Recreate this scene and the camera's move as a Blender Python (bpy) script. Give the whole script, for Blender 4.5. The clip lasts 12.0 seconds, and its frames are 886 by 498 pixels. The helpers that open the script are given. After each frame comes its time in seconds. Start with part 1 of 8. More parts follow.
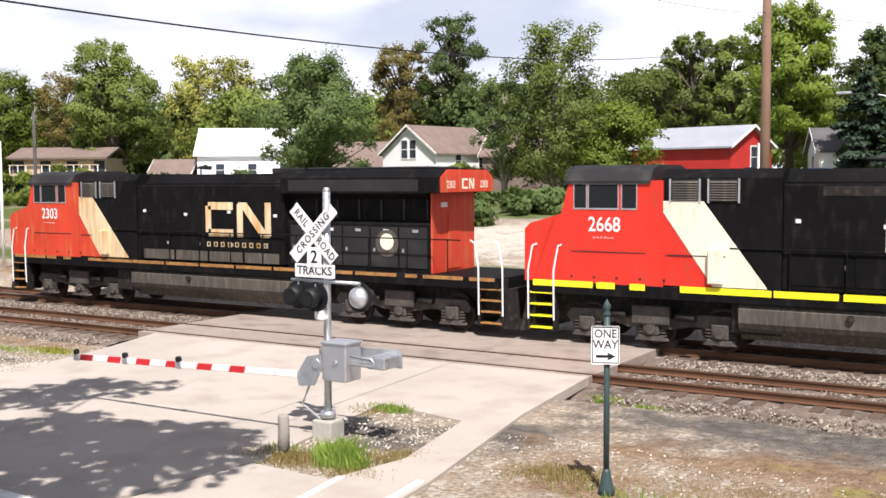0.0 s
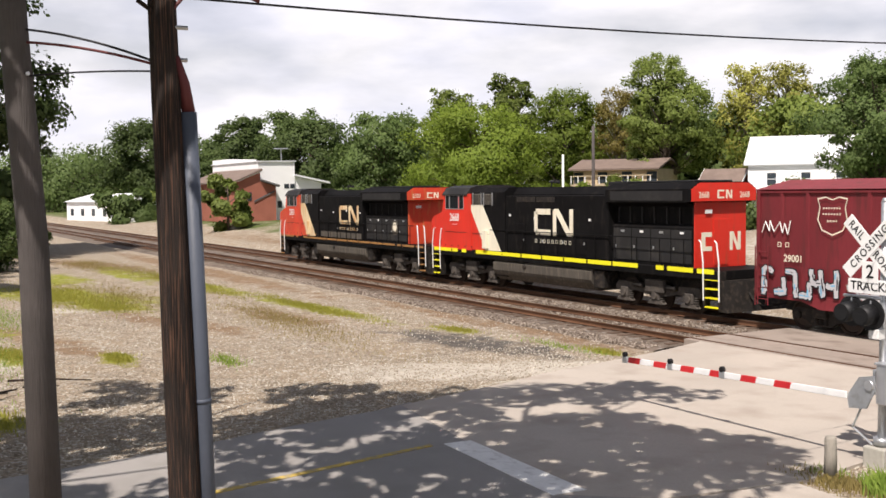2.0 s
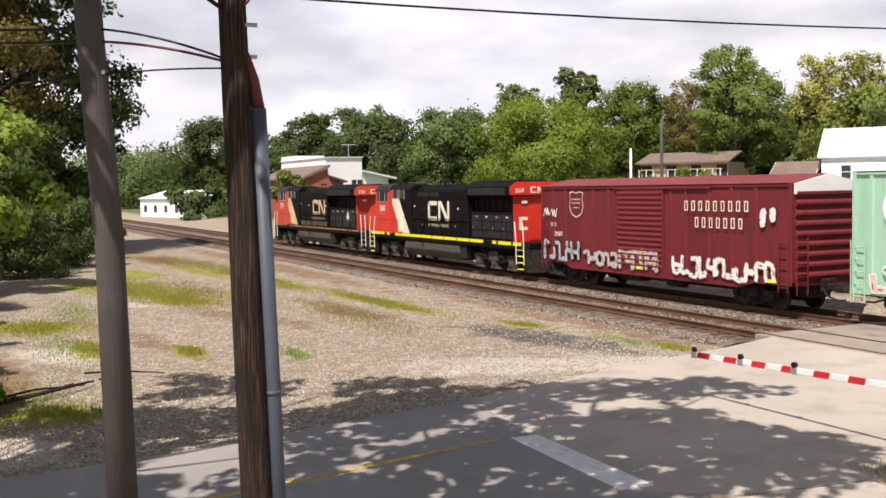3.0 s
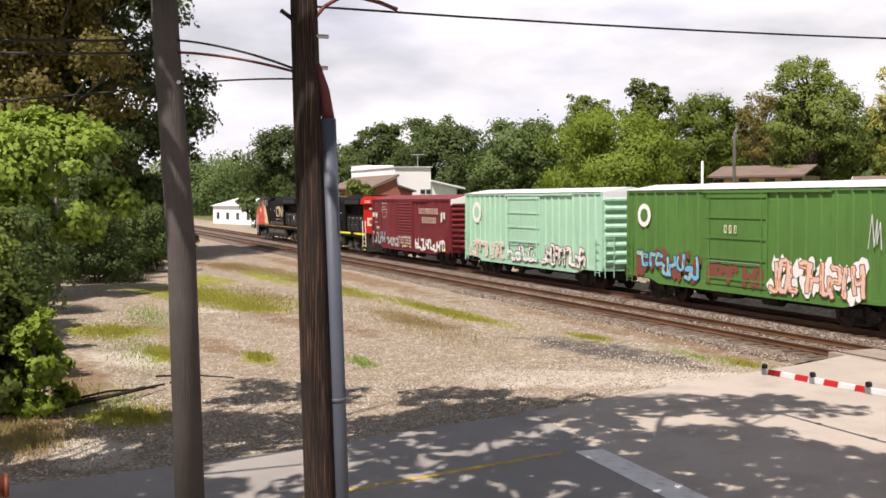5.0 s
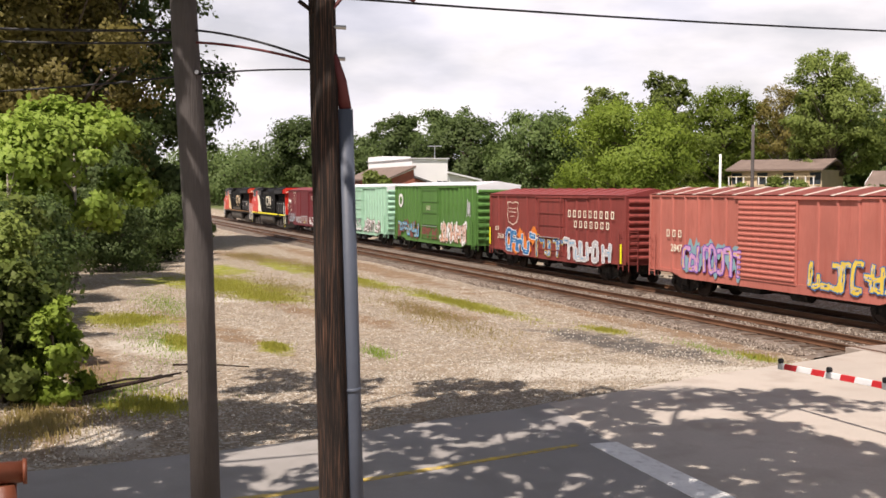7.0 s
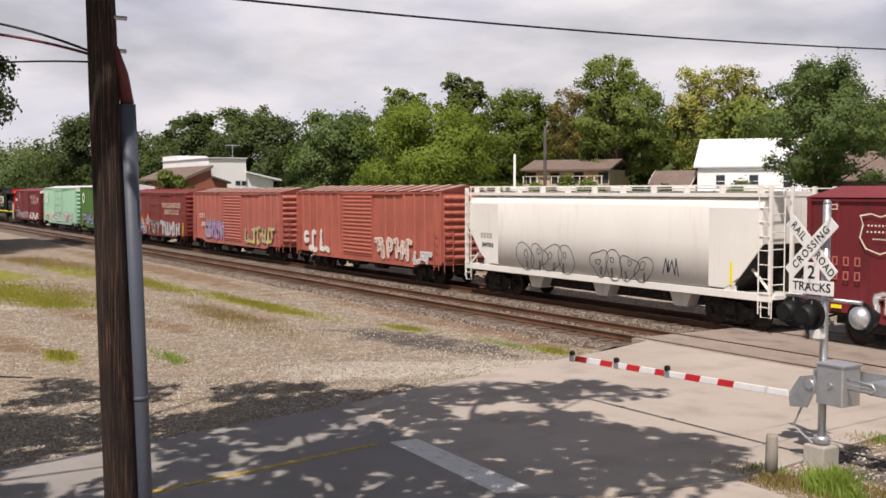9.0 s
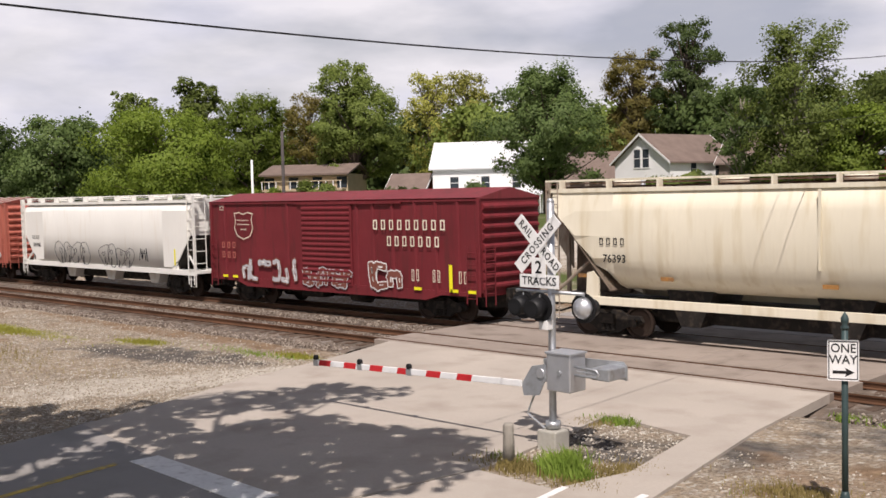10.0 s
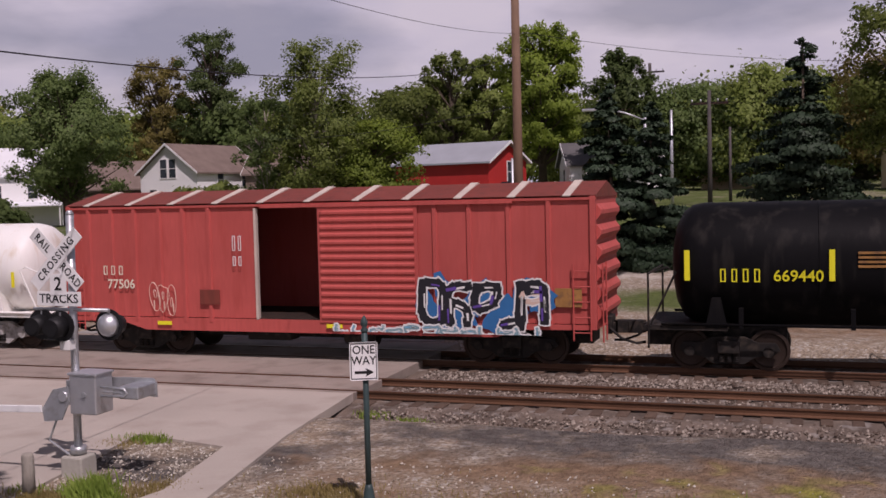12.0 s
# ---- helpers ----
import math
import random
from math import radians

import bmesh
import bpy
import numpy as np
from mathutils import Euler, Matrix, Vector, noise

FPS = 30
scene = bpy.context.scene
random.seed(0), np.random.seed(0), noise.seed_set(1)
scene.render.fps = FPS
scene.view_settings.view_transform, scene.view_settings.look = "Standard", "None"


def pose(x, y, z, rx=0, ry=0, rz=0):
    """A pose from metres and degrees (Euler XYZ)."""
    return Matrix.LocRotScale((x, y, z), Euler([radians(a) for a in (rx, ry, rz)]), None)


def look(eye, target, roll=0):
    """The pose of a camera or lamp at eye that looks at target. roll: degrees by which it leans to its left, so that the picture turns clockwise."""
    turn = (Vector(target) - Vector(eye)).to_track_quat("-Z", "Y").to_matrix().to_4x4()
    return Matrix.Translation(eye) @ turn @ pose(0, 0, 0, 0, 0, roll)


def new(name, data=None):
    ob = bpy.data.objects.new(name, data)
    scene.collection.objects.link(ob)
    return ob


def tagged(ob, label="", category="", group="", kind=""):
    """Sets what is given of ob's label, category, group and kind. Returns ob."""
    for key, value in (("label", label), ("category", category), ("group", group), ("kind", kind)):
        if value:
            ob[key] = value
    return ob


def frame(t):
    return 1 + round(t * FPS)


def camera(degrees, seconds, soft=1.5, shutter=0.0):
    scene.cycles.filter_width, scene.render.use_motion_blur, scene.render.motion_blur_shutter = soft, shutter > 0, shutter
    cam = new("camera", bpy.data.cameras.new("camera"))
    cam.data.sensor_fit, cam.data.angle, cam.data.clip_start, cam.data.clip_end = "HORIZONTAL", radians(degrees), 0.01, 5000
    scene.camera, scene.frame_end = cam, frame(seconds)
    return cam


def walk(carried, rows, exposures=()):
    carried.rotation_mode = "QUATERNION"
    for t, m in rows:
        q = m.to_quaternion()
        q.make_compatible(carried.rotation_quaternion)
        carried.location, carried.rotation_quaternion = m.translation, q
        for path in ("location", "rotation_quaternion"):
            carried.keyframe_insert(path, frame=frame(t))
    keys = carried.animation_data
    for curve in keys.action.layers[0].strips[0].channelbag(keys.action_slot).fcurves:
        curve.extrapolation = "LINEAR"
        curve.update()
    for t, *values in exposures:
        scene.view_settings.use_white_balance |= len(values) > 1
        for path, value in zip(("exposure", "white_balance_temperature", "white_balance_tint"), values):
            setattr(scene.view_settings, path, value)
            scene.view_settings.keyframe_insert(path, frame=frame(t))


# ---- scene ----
# camera: a hand-held pan from a raised stand beside the road
cam = camera(45.86, 12.0, soft=1.6, shutter=0.0)
WALK = [
    (0.0, pose(-0.113, 0.013, 4.363, 86.06, 0.36, 31.39)),
    (0.5, pose(-0.134, -0.030, 4.376, 86.35, 1.15, 44.19)),
    (1.0, pose(-0.088, -0.048, 4.365, 86.65, 1.36, 53.02)),
    (1.5, pose(-0.046, -0.039, 4.375, 86.61, 1.04, 57.15)),
    (2.0, pose(-0.017, -0.046, 4.386, 86.83, 0.66, 60.77)),
    (2.5, pose(-0.026, -0.065, 4.363, 86.90, 0.51, 62.42)),
    (3.0, pose(0.010, -0.058, 4.371, 86.62, 0.99, 64.40)),
    (3.5, pose(0.014, -0.052, 4.380, 86.93, 0.72, 65.33)),
    (5.5, pose(0.035, -0.051, 4.376, 87.14, 0.22, 68.63)),
    (6.0, pose(0.022, -0.057, 4.384, 86.96, 0.03, 68.75)),
    (6.5, pose(0.046, -0.054, 4.378, 86.77, -0.10, 69.10)),
    (8.5, pose(0.032, -0.005, 4.370, 86.95, 0.25, 66.43)),
    (9.0, pose(-0.010, 0.056, 4.360, 86.77, 0.08, 58.23)),
    (9.5, pose(0.001, 0.054, 4.349, 87.53, 0.98, 51.18)),
    (10.0, pose(0.052, 0.055, 4.358, 86.85, 1.35, 44.08)),
    (10.5, pose(0.064, 0.063, 4.385, 86.88, 1.64, 35.99)),
    (11.0, pose(0.056, 0.083, 4.383, 86.86, 1.57, 28.66)),
    (11.5, pose(0.028, 0.083, 4.361, 86.61, 1.89, 23.05)),
    (12.0, pose(0.047, 0.118, 4.369, 86.80, 1.41, 18.71)),
]
EXPOSURE = [(0.0, 0.62, 6250, 16), (0.5, 0.45, 6250, 18), (1.0, 0.34, 6400, 15), (2.5, 0.32, 6650, 16), (6.5, 0.38, 6800, 18), (8.5, 0.38, 6750, 18), (9.0, -0.06, 6700, 18), (9.5, -0.1, 6600, 18), (10.5, 0.04, 6450, 19), (11.0, -0.62, 6300, 27), (11.5, -0.84, 6350, 32), (12.0, -0.70, 6400, 36)]
walk(cam, WALK, EXPOSURE)

# ---- sky and sun ----
SUN_FROM = Vector((0.62, -0.78, 1.55)).normalized()
world = bpy.data.worlds.new("sky")
scene.world = world
world.use_nodes = True
wn, wl = world.node_tree.nodes, world.node_tree.links
sky = wn.new("ShaderNodeTexSky")
sky.sky_type, sky.sun_disc = "NISHITA", False
sky.sun_elevation = math.asin(SUN_FROM.z)
sky.sun_rotation = math.atan2(SUN_FROM.x, SUN_FROM.y)
sky.air_density, sky.dust_density = 1.0, 2.0
wco = wn.new("ShaderNodeTexCoord")
wmap = wn.new("ShaderNodeMapping")
wmap.inputs["Scale"].default_value = (1.5, 1.5, 4.6)
wl.new(wco.outputs["Generated"], wmap.inputs["Vector"])
cloud = wn.new("ShaderNodeTexNoise")
cloud.inputs["Scale"].default_value, cloud.inputs["Detail"].default_value, cloud.inputs["Roughness"].default_value = 2.6, 6.0, 0.5
wl.new(wmap.outputs[0], cloud.inputs["Vector"])
cramp = wn.new("ShaderNodeValToRGB")
cramp.color_ramp.elements[0].position, cramp.color_ramp.elements[1].position = 0.36, 0.56
cramp.color_ramp.elements[0].color = (0.55, 0.55, 0.55, 1)
wl.new(cloud.outputs["Fac"], cramp.inputs["Fac"])
cshade = wn.new("ShaderNodeTexNoise")
cshade.inputs["Scale"].default_value, cshade.inputs["Detail"].default_value = 3.6, 5.0
wl.new(wmap.outputs[0], cshade.inputs["Vector"])
ccol = wn.new("ShaderNodeValToRGB")
ccol.color_ramp.elements[0].position, ccol.color_ramp.elements[1].position = 0.35, 0.62
ccol.color_ramp.elements[0].color, ccol.color_ramp.elements[1].color = (13.6, 14.1, 15.6, 1), (16.8, 16.9, 17.2, 1)
wl.new(cshade.outputs["Fac"], ccol.inputs["Fac"])
cmix = wn.new("ShaderNodeMixRGB")
wsep = wn.new("ShaderNodeSeparateXYZ")
wl.new(wco.outputs["Generated"], wsep.inputs[0])
thin = wn.new("ShaderNodeMapRange")  # clouds thin out towards the zenith
thin.interpolation_type = "SMOOTHSTEP"
for key, val in (("From Min", 0.24), ("From Max", 0.5), ("To Min", 1.0), ("To Max", 0.12)):
    thin.inputs[key].default_value = val
wl.new(wsep.outputs["Z"], thin.inputs["Value"])
cover = wn.new("ShaderNodeMath")
cover.operation = "MULTIPLY"
wl.new(cramp.outputs["Color"], cover.inputs[0])
wl.new(thin.outputs[0], cover.inputs[1])
wl.new(cover.outputs[0], cmix.inputs["Fac"])
wl.new(sky.outputs["Color"], cmix.inputs["Color1"])
wl.new(ccol.outputs["Color"], cmix.inputs["Color2"])
wn["Background"].inputs["Strength"].default_value = 0.052
wl.new(cmix.outputs["Color"], wn["Background"].inputs["Color"])

sun = new("sun", bpy.data.lights.new("sun", "SUN"))
sun.data.energy, sun.data.angle, sun.data.color = 5.0, radians(0.53), (1.0, 0.95, 0.87)
sun.matrix_world = look(SUN_FROM * 200, (0, 0, 0))


# ---- materials ----
def nodes_of(name):
    m = bpy.data.materials.new(name)
    m.use_nodes = True
    return m, m.node_tree.nodes, m.node_tree.links, m.node_tree.nodes["Principled BSDF"]


def noise_node(n, l, vec, scale, detail=4.0, stretch=(1, 1, 1)):
    mp = n.new("ShaderNodeMapping")
    mp.inputs["Scale"].default_value = stretch
    l.new(vec, mp.inputs["Vector"])
    t = n.new("ShaderNodeTexNoise")
    t.inputs["Scale"].default_value, t.inputs["Detail"].default_value = scale, detail
    l.new(mp.outputs[0], t.inputs["Vector"])
    return t.outputs["Fac"]


def ramp_node(n, l, fac, lo, hi, c0=(0, 0, 0, 1), c1=(1, 1, 1, 1)):
    r = n.new("ShaderNodeValToRGB")
    r.color_ramp.elements[0].position, r.color_ramp.elements[1].position = lo, hi
    r.color_ramp.elements[0].color, r.color_ramp.elements[1].color = c0, c1
    l.new(fac, r.inputs["Fac"])
    return r.outputs["Color"]


def mix_node(n, l, fac, a, b):
    m = n.new("ShaderNodeMixRGB")
    for sock, val in ((m.inputs["Fac"], fac), (m.inputs["Color1"], a), (m.inputs["Color2"], b)):
        if isinstance(val, (tuple, list)):
            sock.default_value = (*val[:3], 1)
        elif isinstance(val, (int, float)):
            sock.default_value = val
        else:
            l.new(val, sock)
    return m.outputs["Color"]


def surface(name, col, rough=0.6, metal=0.0, var=0.25, big=0.6, fine=14.0, stain=None, stain_amount=0.5, stretch=(1, 1, 1), bump=0.15, bump_scale=40.0, spread=0.0, gloss=0.3):
    """Paint, metal, wood or stone: a base colour, large and fine variation, stains of another colour and fine relief."""
    m, n, l, b = nodes_of(name)
    co = n.new("ShaderNodeTexCoord").outputs["Object"]
    dark = tuple(c * (1 - var) for c in col)
    light = tuple(min(1, c * (1 + var * 0.6)) for c in col)
    c = mix_node(n, l, ramp_node(n, l, noise_node(n, l, co, big, 5.0), 0.3, 0.7), dark, light)
    c = mix_node(n, l, ramp_node(n, l, noise_node(n, l, co, fine, 6.0, stretch), 0.35, 0.75, (0, 0, 0, 1), (0.45, 0.45, 0.45, 1)), c, tuple(x * (1 - 1.3 * var) if 1.3 * var < 1 else 0 for x in col))
    if stain:
        f = ramp_node(n, l, noise_node(n, l, co, big * 3, 8.0, stretch), 0.62 - 0.25 * stain_amount, 0.8 - 0.15 * stain_amount, (0, 0, 0, 1), (0.85, 0.85, 0.85, 1))
        c = mix_node(n, l, f, c, stain)
    if spread:
        oi = n.new("ShaderNodeObjectInfo")
        hs = n.new("ShaderNodeHueSaturation")
        mr = n.new("ShaderNodeMapRange")
        mr.inputs["To Min"].default_value, mr.inputs["To Max"].default_value = 1 - spread, 1 + spread
        l.new(oi.outputs["Random"], mr.inputs["Value"])
        l.new(mr.outputs[0], hs.inputs["Value"])
        l.new(c, hs.inputs["Color"])
        c = hs.outputs["Color"]
    l.new(c, b.inputs["Base Color"])
    b.inputs["Roughness"].default_value, b.inputs["Metallic"].default_value = rough, metal
    b.inputs["Specular IOR Level"].default_value = gloss
    if bump:
        bp = n.new("ShaderNodeBump")
        bp.inputs["Strength"].default_value, bp.inputs["Distance"].default_value = bump, 0.02
        l.new(noise_node(n, l, co, bump_scale, 6.0, stretch), bp.inputs["Height"])
        l.new(bp.outputs[0], b.inputs["Normal"])
    return m


def leaf_surface(name, a, b_, thin=0.42):
    a, b_ = tuple(0.8 * p + 0.2 * q for p, q in zip(a, b_)), tuple(0.3 * p + 0.7 * q for p, q in zip(a, b_))
    m, n, l, b = nodes_of(name)
    g = n.new("ShaderNodeNewGeometry")
    oi = n.new("ShaderNodeObjectInfo")
    c = mix_node(n, l, g.outputs["Random Per Island"], a, b_)
    hs = n.new("ShaderNodeHueSaturation")
    mr = n.new("ShaderNodeMapRange")
    mr.inputs["To Min"].default_value, mr.inputs["To Max"].default_value = 0.72, 1.3
    l.new(oi.outputs["Random"], mr.inputs["Value"])
    l.new(mr.outputs[0], hs.inputs["Value"])
    l.new(c, hs.inputs["Color"])
    l.new(hs.outputs[0], b.inputs["Base Color"])
    b.inputs["Roughness"].default_value = 0.6
    b.inputs["Specular IOR Level"].default_value = 0.25
    tr = n.new("ShaderNodeBsdfTranslucent")
    l.new(hs.outputs[0], tr.inputs["Color"])
    mx = n.new("ShaderNodeMixShader")
    mx.inputs[0].default_value = thin
    l.new(b.outputs[0], mx.inputs[1])
    l.new(tr.outputs[0], mx.inputs[2])
    l.new(mx.outputs[0], n["Material Output"].inputs["Surface"])
    return m


def ground_surface():
    m, n, l, b = nodes_of("ground_soil")
    co = n.new("ShaderNodeNewGeometry").outputs["Position"]
    gravel = mix_node(n, l, ramp_node(n, l, noise_node(n, l, co, 14.0, 6.0), 0.36, 0.66), (0.17, 0.132, 0.094), (0.50, 0.425, 0.325))
    gravel = mix_node(n, l, ramp_node(n, l, noise_node(n, l, co, 0.5, 5.0), 0.35, 0.8, (0, 0, 0, 1), (0.6, 0.6, 0.6, 1)), gravel, (0.42, 0.325, 0.225))
    vor = n.new("ShaderNodeTexVoronoi")
    vor.inputs["Scale"].default_value = 13.0
    l.new(co, vor.inputs["Vector"])
    gravel = mix_node(n, l, ramp_node(n, l, vor.outputs["Color"], 0.66, 0.80, (0, 0, 0, 1), (0.9, 0.9, 0.9, 1)), gravel, (0.56, 0.52, 0.45))
    gravel = mix_node(n, l, ramp_node(n, l, noise_node(n, l, co, 1.7, 9.0), 0.42, 0.68, (0, 0, 0, 1), (0.4, 0.4, 0.4, 1)), gravel, (0.17, 0.128, 0.09))
    gravel = mix_node(n, l, ramp_node(n, l, noise_node(n, l, co, 3.1, 9.0), 0.55, 0.75, (0, 0, 0, 1), (0.6, 0.6, 0.6, 1)), gravel, (0.36, 0.325, 0.275))
    out = gravel
    for key, c0, c1 in (("ash", (0.06, 0.054, 0.05), (0.15, 0.138, 0.127)), ("dirt", (0.17, 0.11, 0.066), (0.33, 0.225, 0.14)), ("pale", (0.46, 0.41, 0.34), (0.66, 0.61, 0.53)), ("grass", (0.16, 0.19, 0.02), (0.36, 0.36, 0.05)), ("lawn", (0.05, 0.085, 0.016), (0.105, 0.145, 0.03))):
        a = n.new("ShaderNodeAttribute")
        a.attribute_name = key
        nz = noise_node(n, l, co, 1.1 if key != "lawn" else 0.3, 8.0)
        ad = n.new("ShaderNodeMath")
        ad.operation = "MULTIPLY_ADD"
        ad.inputs[1].default_value = 1.7
        l.new(nz, ad.inputs[0])
        sb = n.new("ShaderNodeMath")
        sb.operation = "SUBTRACT"
        sb.inputs[1].default_value = 1.38
        l.new(a.outputs["Fac"], sb.inputs[0])
        l.new(sb.outputs[0], ad.inputs[2])
        f = ramp_node(n, l, ad.outputs[0], 0.0, 0.45, (0, 0, 0, 1), (0.9, 0.9, 0.9, 1))
        col = mix_node(n, l, ramp_node(n, l, noise_node(n, l, co, 5.0, 8.0), 0.3, 0.7), c0, c1)
        out = mix_node(n, l, f, out, col)
    l.new(out, b.inputs["Base Color"])
    b.inputs["Roughness"].default_value = 0.95
    b.inputs["Specular IOR Level"].default_value = 0.1
    bp = n.new("ShaderNodeBump")
    bp.inputs["Strength"].default_value, bp.inputs["Distance"].default_value = 1.0, 0.12
    l.new(noise_node(n, l, co, 15.0, 8.0), bp.inputs["Height"])
    l.new(bp.outputs[0], b.inputs["Normal"])
    return m


GROUND = ground_surface()
ASPHALT = surface("asphalt", (0.315, 0.295, 0.275), 0.9, var=0.14, big=0.35, fine=30, stain=(0.25, 0.235, 0.215), stain_amount=0.5, bump=0.4, bump_scale=90)
CONCRETE = surface("pale_concrete", (0.44, 0.39, 0.335), 0.85, var=0.14, big=0.3, fine=18, stain=(0.33, 0.28, 0.235), stain_amount=0.5, bump=0.3, bump_scale=60)
CROSS = surface("crossing_panel", (0.31, 0.26, 0.22), 0.85, var=0.15, big=0.4, fine=16, stain=(0.17, 0.135, 0.11), stain_amount=0.5, bump=0.3, bump_scale=60)
BALLAST = surface("ballast", (0.165, 0.128, 0.10), 0.95, var=0.5, big=1.2, fine=16, stain=(0.30, 0.275, 0.245), stain_amount=0.35, bump=1.0, bump_scale=22)


def stone_surface(name, dark, light):
    m, n, l, b = nodes_of(name)
    l.new(ramp_node(n, l, n.new("ShaderNodeNewGeometry").outputs["Random Per Island"], 0.2, 1.0, (*dark, 1), (*light, 1)), b.inputs["Base Color"])
    b.inputs["Roughness"].default_value, b.inputs["Specular IOR Level"].default_value = 0.9, 0.15
    return m


STONE = stone_surface("lot_stone", (0.27, 0.225, 0.17), (0.64, 0.60, 0.52))
TRACKSTONE = stone_surface("track_stone", (0.105, 0.078, 0.06), (0.40, 0.345, 0.285))
RAIL = surface("rusty_rail", (0.15, 0.075, 0.042), 0.65, 0.3, var=0.35, fine=25)
RAILTOP = surface("worn_rail_head", (0.30, 0.25, 0.21), 0.35, 0.8, var=0.2)
TIE = surface("weathered_tie", (0.155, 0.105, 0.075), 0.9, var=0.45, big=2, fine=20, stretch=(12, 1.5, 3), bump=0.5, spread=0.25)
LINE_W = surface("road_paint_white", (0.80, 0.79, 0.76), 0.8, var=0.1, big=2, stain=(0.52, 0.5, 0.47), stain_amount=0.4)
LINE_Y = surface("road_paint_yellow", (0.55, 0.39, 0.08), 0.8, var=0.15, big=2, stain=(0.24, 0.22, 0.18), stain_amount=0.8)
BLACKP = surface("black_paint", (0.0095, 0.0092, 0.0095), 0.55, var=0.3, big=0.7, stain=(0.024, 0.021, 0.019), stain_amount=0.35, stretch=(2, 2, 0.7), bump=0.03, gloss=0.03)
BLACKROOF = surface("black_roof_paint", (0.02, 0.0195, 0.02), 0.65, var=0.3, stain=(0.04, 0.037, 0.034), stain_amount=0.4, bump=0.05)
REDP = surface("red_paint", (0.66, 0.035, 0.02), 0.42, var=0.12, big=0.6, stain=(0.42, 0.06, 0.03), stain_amount=0.3, stretch=(3, 3, 0.5), bump=0.03)
REDOLD = surface("faded_red_paint", (0.60, 0.055, 0.025), 0.5, var=0.2, big=0.6, stain=(0.50, 0.15, 0.05), stain_amount=0.45, stretch=(3, 3, 0.5), bump=0.04)
CREAM = surface("cream_paint", (0.80, 0.75, 0.60), 0.5, var=0.1, stain=(0.60, 0.52, 0.36), stain_amount=0.35, stretch=(3, 3, 0.5), bump=0.02)
RUSTCREAM = surface("rust_streaked_cream_paint", (0.74, 0.60, 0.38), 0.6, var=0.2, stain=(0.55, 0.25, 0.06), stain_amount=0.7, stretch=(3, 3, 0.5), bump=0.03)
YELLOW = surface("safety_yellow_paint", (0.85, 0.78, 0.02), 0.5, var=0.08, bump=0.02)
ORANGE = surface("worn_orange_paint", (0.40, 0.20, 0.06), 0.6, var=0.3, big=2, stain=(0.14, 0.08, 0.05), stain_amount=0.6)
WHITE = surface("white_paint", (0.80, 0.80, 0.78), 0.5, var=0.08, bump=0.02)
GRIME = surface("greasy_steel", (0.022, 0.019, 0.017), 0.7, 0.2, var=0.4, big=2, stain=(0.07, 0.055, 0.042), stain_amount=0.5, bump=0.3)
TANKGREY = surface("dusty_fuel_tank", (0.085, 0.075, 0.062), 0.7, var=0.3, big=0.8, stain=(0.16, 0.135, 0.105), stain_amount=0.5, stretch=(4, 4, 0.6))
DUSTY = surface("dusty_truck_steel", (0.075, 0.065, 0.056), 0.8, var=0.4, big=2.5, stain=(0.12, 0.1, 0.08), stain_amount=0.4, bump=0.3)
PALETRUCK = surface("chalky_truck_paint", (0.42, 0.41, 0.39), 0.8, var=0.35, big=2.5, stain=(0.12, 0.1, 0.085), stain_amount=0.6, bump=0.3)
WHEEL = surface("wheel_steel", (0.055, 0.038, 0.03), 0.55, 0.5, var=0.3)
GLASS = surface("cab_glass", (0.018, 0.02, 0.022), 0.2, var=0.1, bump=0, gloss=0.06)
GALV = surface("galvanised_steel", (0.52, 0.54, 0.56), 0.42, 0.7, var=0.15, big=3, stain=(0.36, 0.35, 0.34), stain_amount=0.4, bump=0.08)
ALU = surface("brushed_aluminium", (0.62, 0.63, 0.65), 0.38, 0.75, var=0.1, big=3, bump=0.05)
SIGNW = surface("sign_white", (0.80, 0.80, 0.79), 0.5, var=0.06, big=4, bump=0)
SIGNB = surface("sign_black", (0.015, 0.015, 0.016), 0.5, var=0.1, bump=0)
LAMPB = surface("lamp_black", (0.012, 0.012, 0.013), 0.55, var=0.2, bump=0.03)
GATER = surface("gate_red", (0.58, 0.03, 0.035), 0.45, var=0.1, bump=0)
POLEG = surface("dark_green_post", (0.045, 0.075, 0.075), 0.45, 0.1, var=0.25, big=4, bump=0.05)
OLDWOOD = surface("dark_pole_wood", (0.024, 0.017, 0.014), 0.85, var=0.6, big=2.2, fine=7, stretch=(14, 14, 0.35), stain=(0.17, 0.085, 0.05), stain_amount=0.42, bump=1.0, bump_scale=7)
GREYWOOD = surface("grey_pole_wood", (0.10, 0.088, 0.083), 0.85, var=0.4, big=1.0, fine=9, stretch=(14, 14, 0.6), bump=0.7, bump_scale=7)
STUBWOOD = surface("weathered_stub_wood", (0.36, 0.33, 0.28), 0.9, var=0.3, fine=9, stretch=(12, 12, 0.8), bump=0.7, bump_scale=8)
CONDUIT = surface("grey_conduit", (0.075, 0.088, 0.115), 0.5, var=0.12, big=1.5)
WIRE = surface("black_cable", (0.02, 0.02, 0.022), 0.6, var=0.1, bump=0)
WIRERED = surface("dark_red_cable", (0.12, 0.03, 0.03), 0.6, var=0.1, bump=0)
BARK = surface("bark", (0.13, 0.10, 0.075), 0.95, var=0.4, fine=6, stretch=(8, 8, 1), bump=0.8, bump_scale=8)
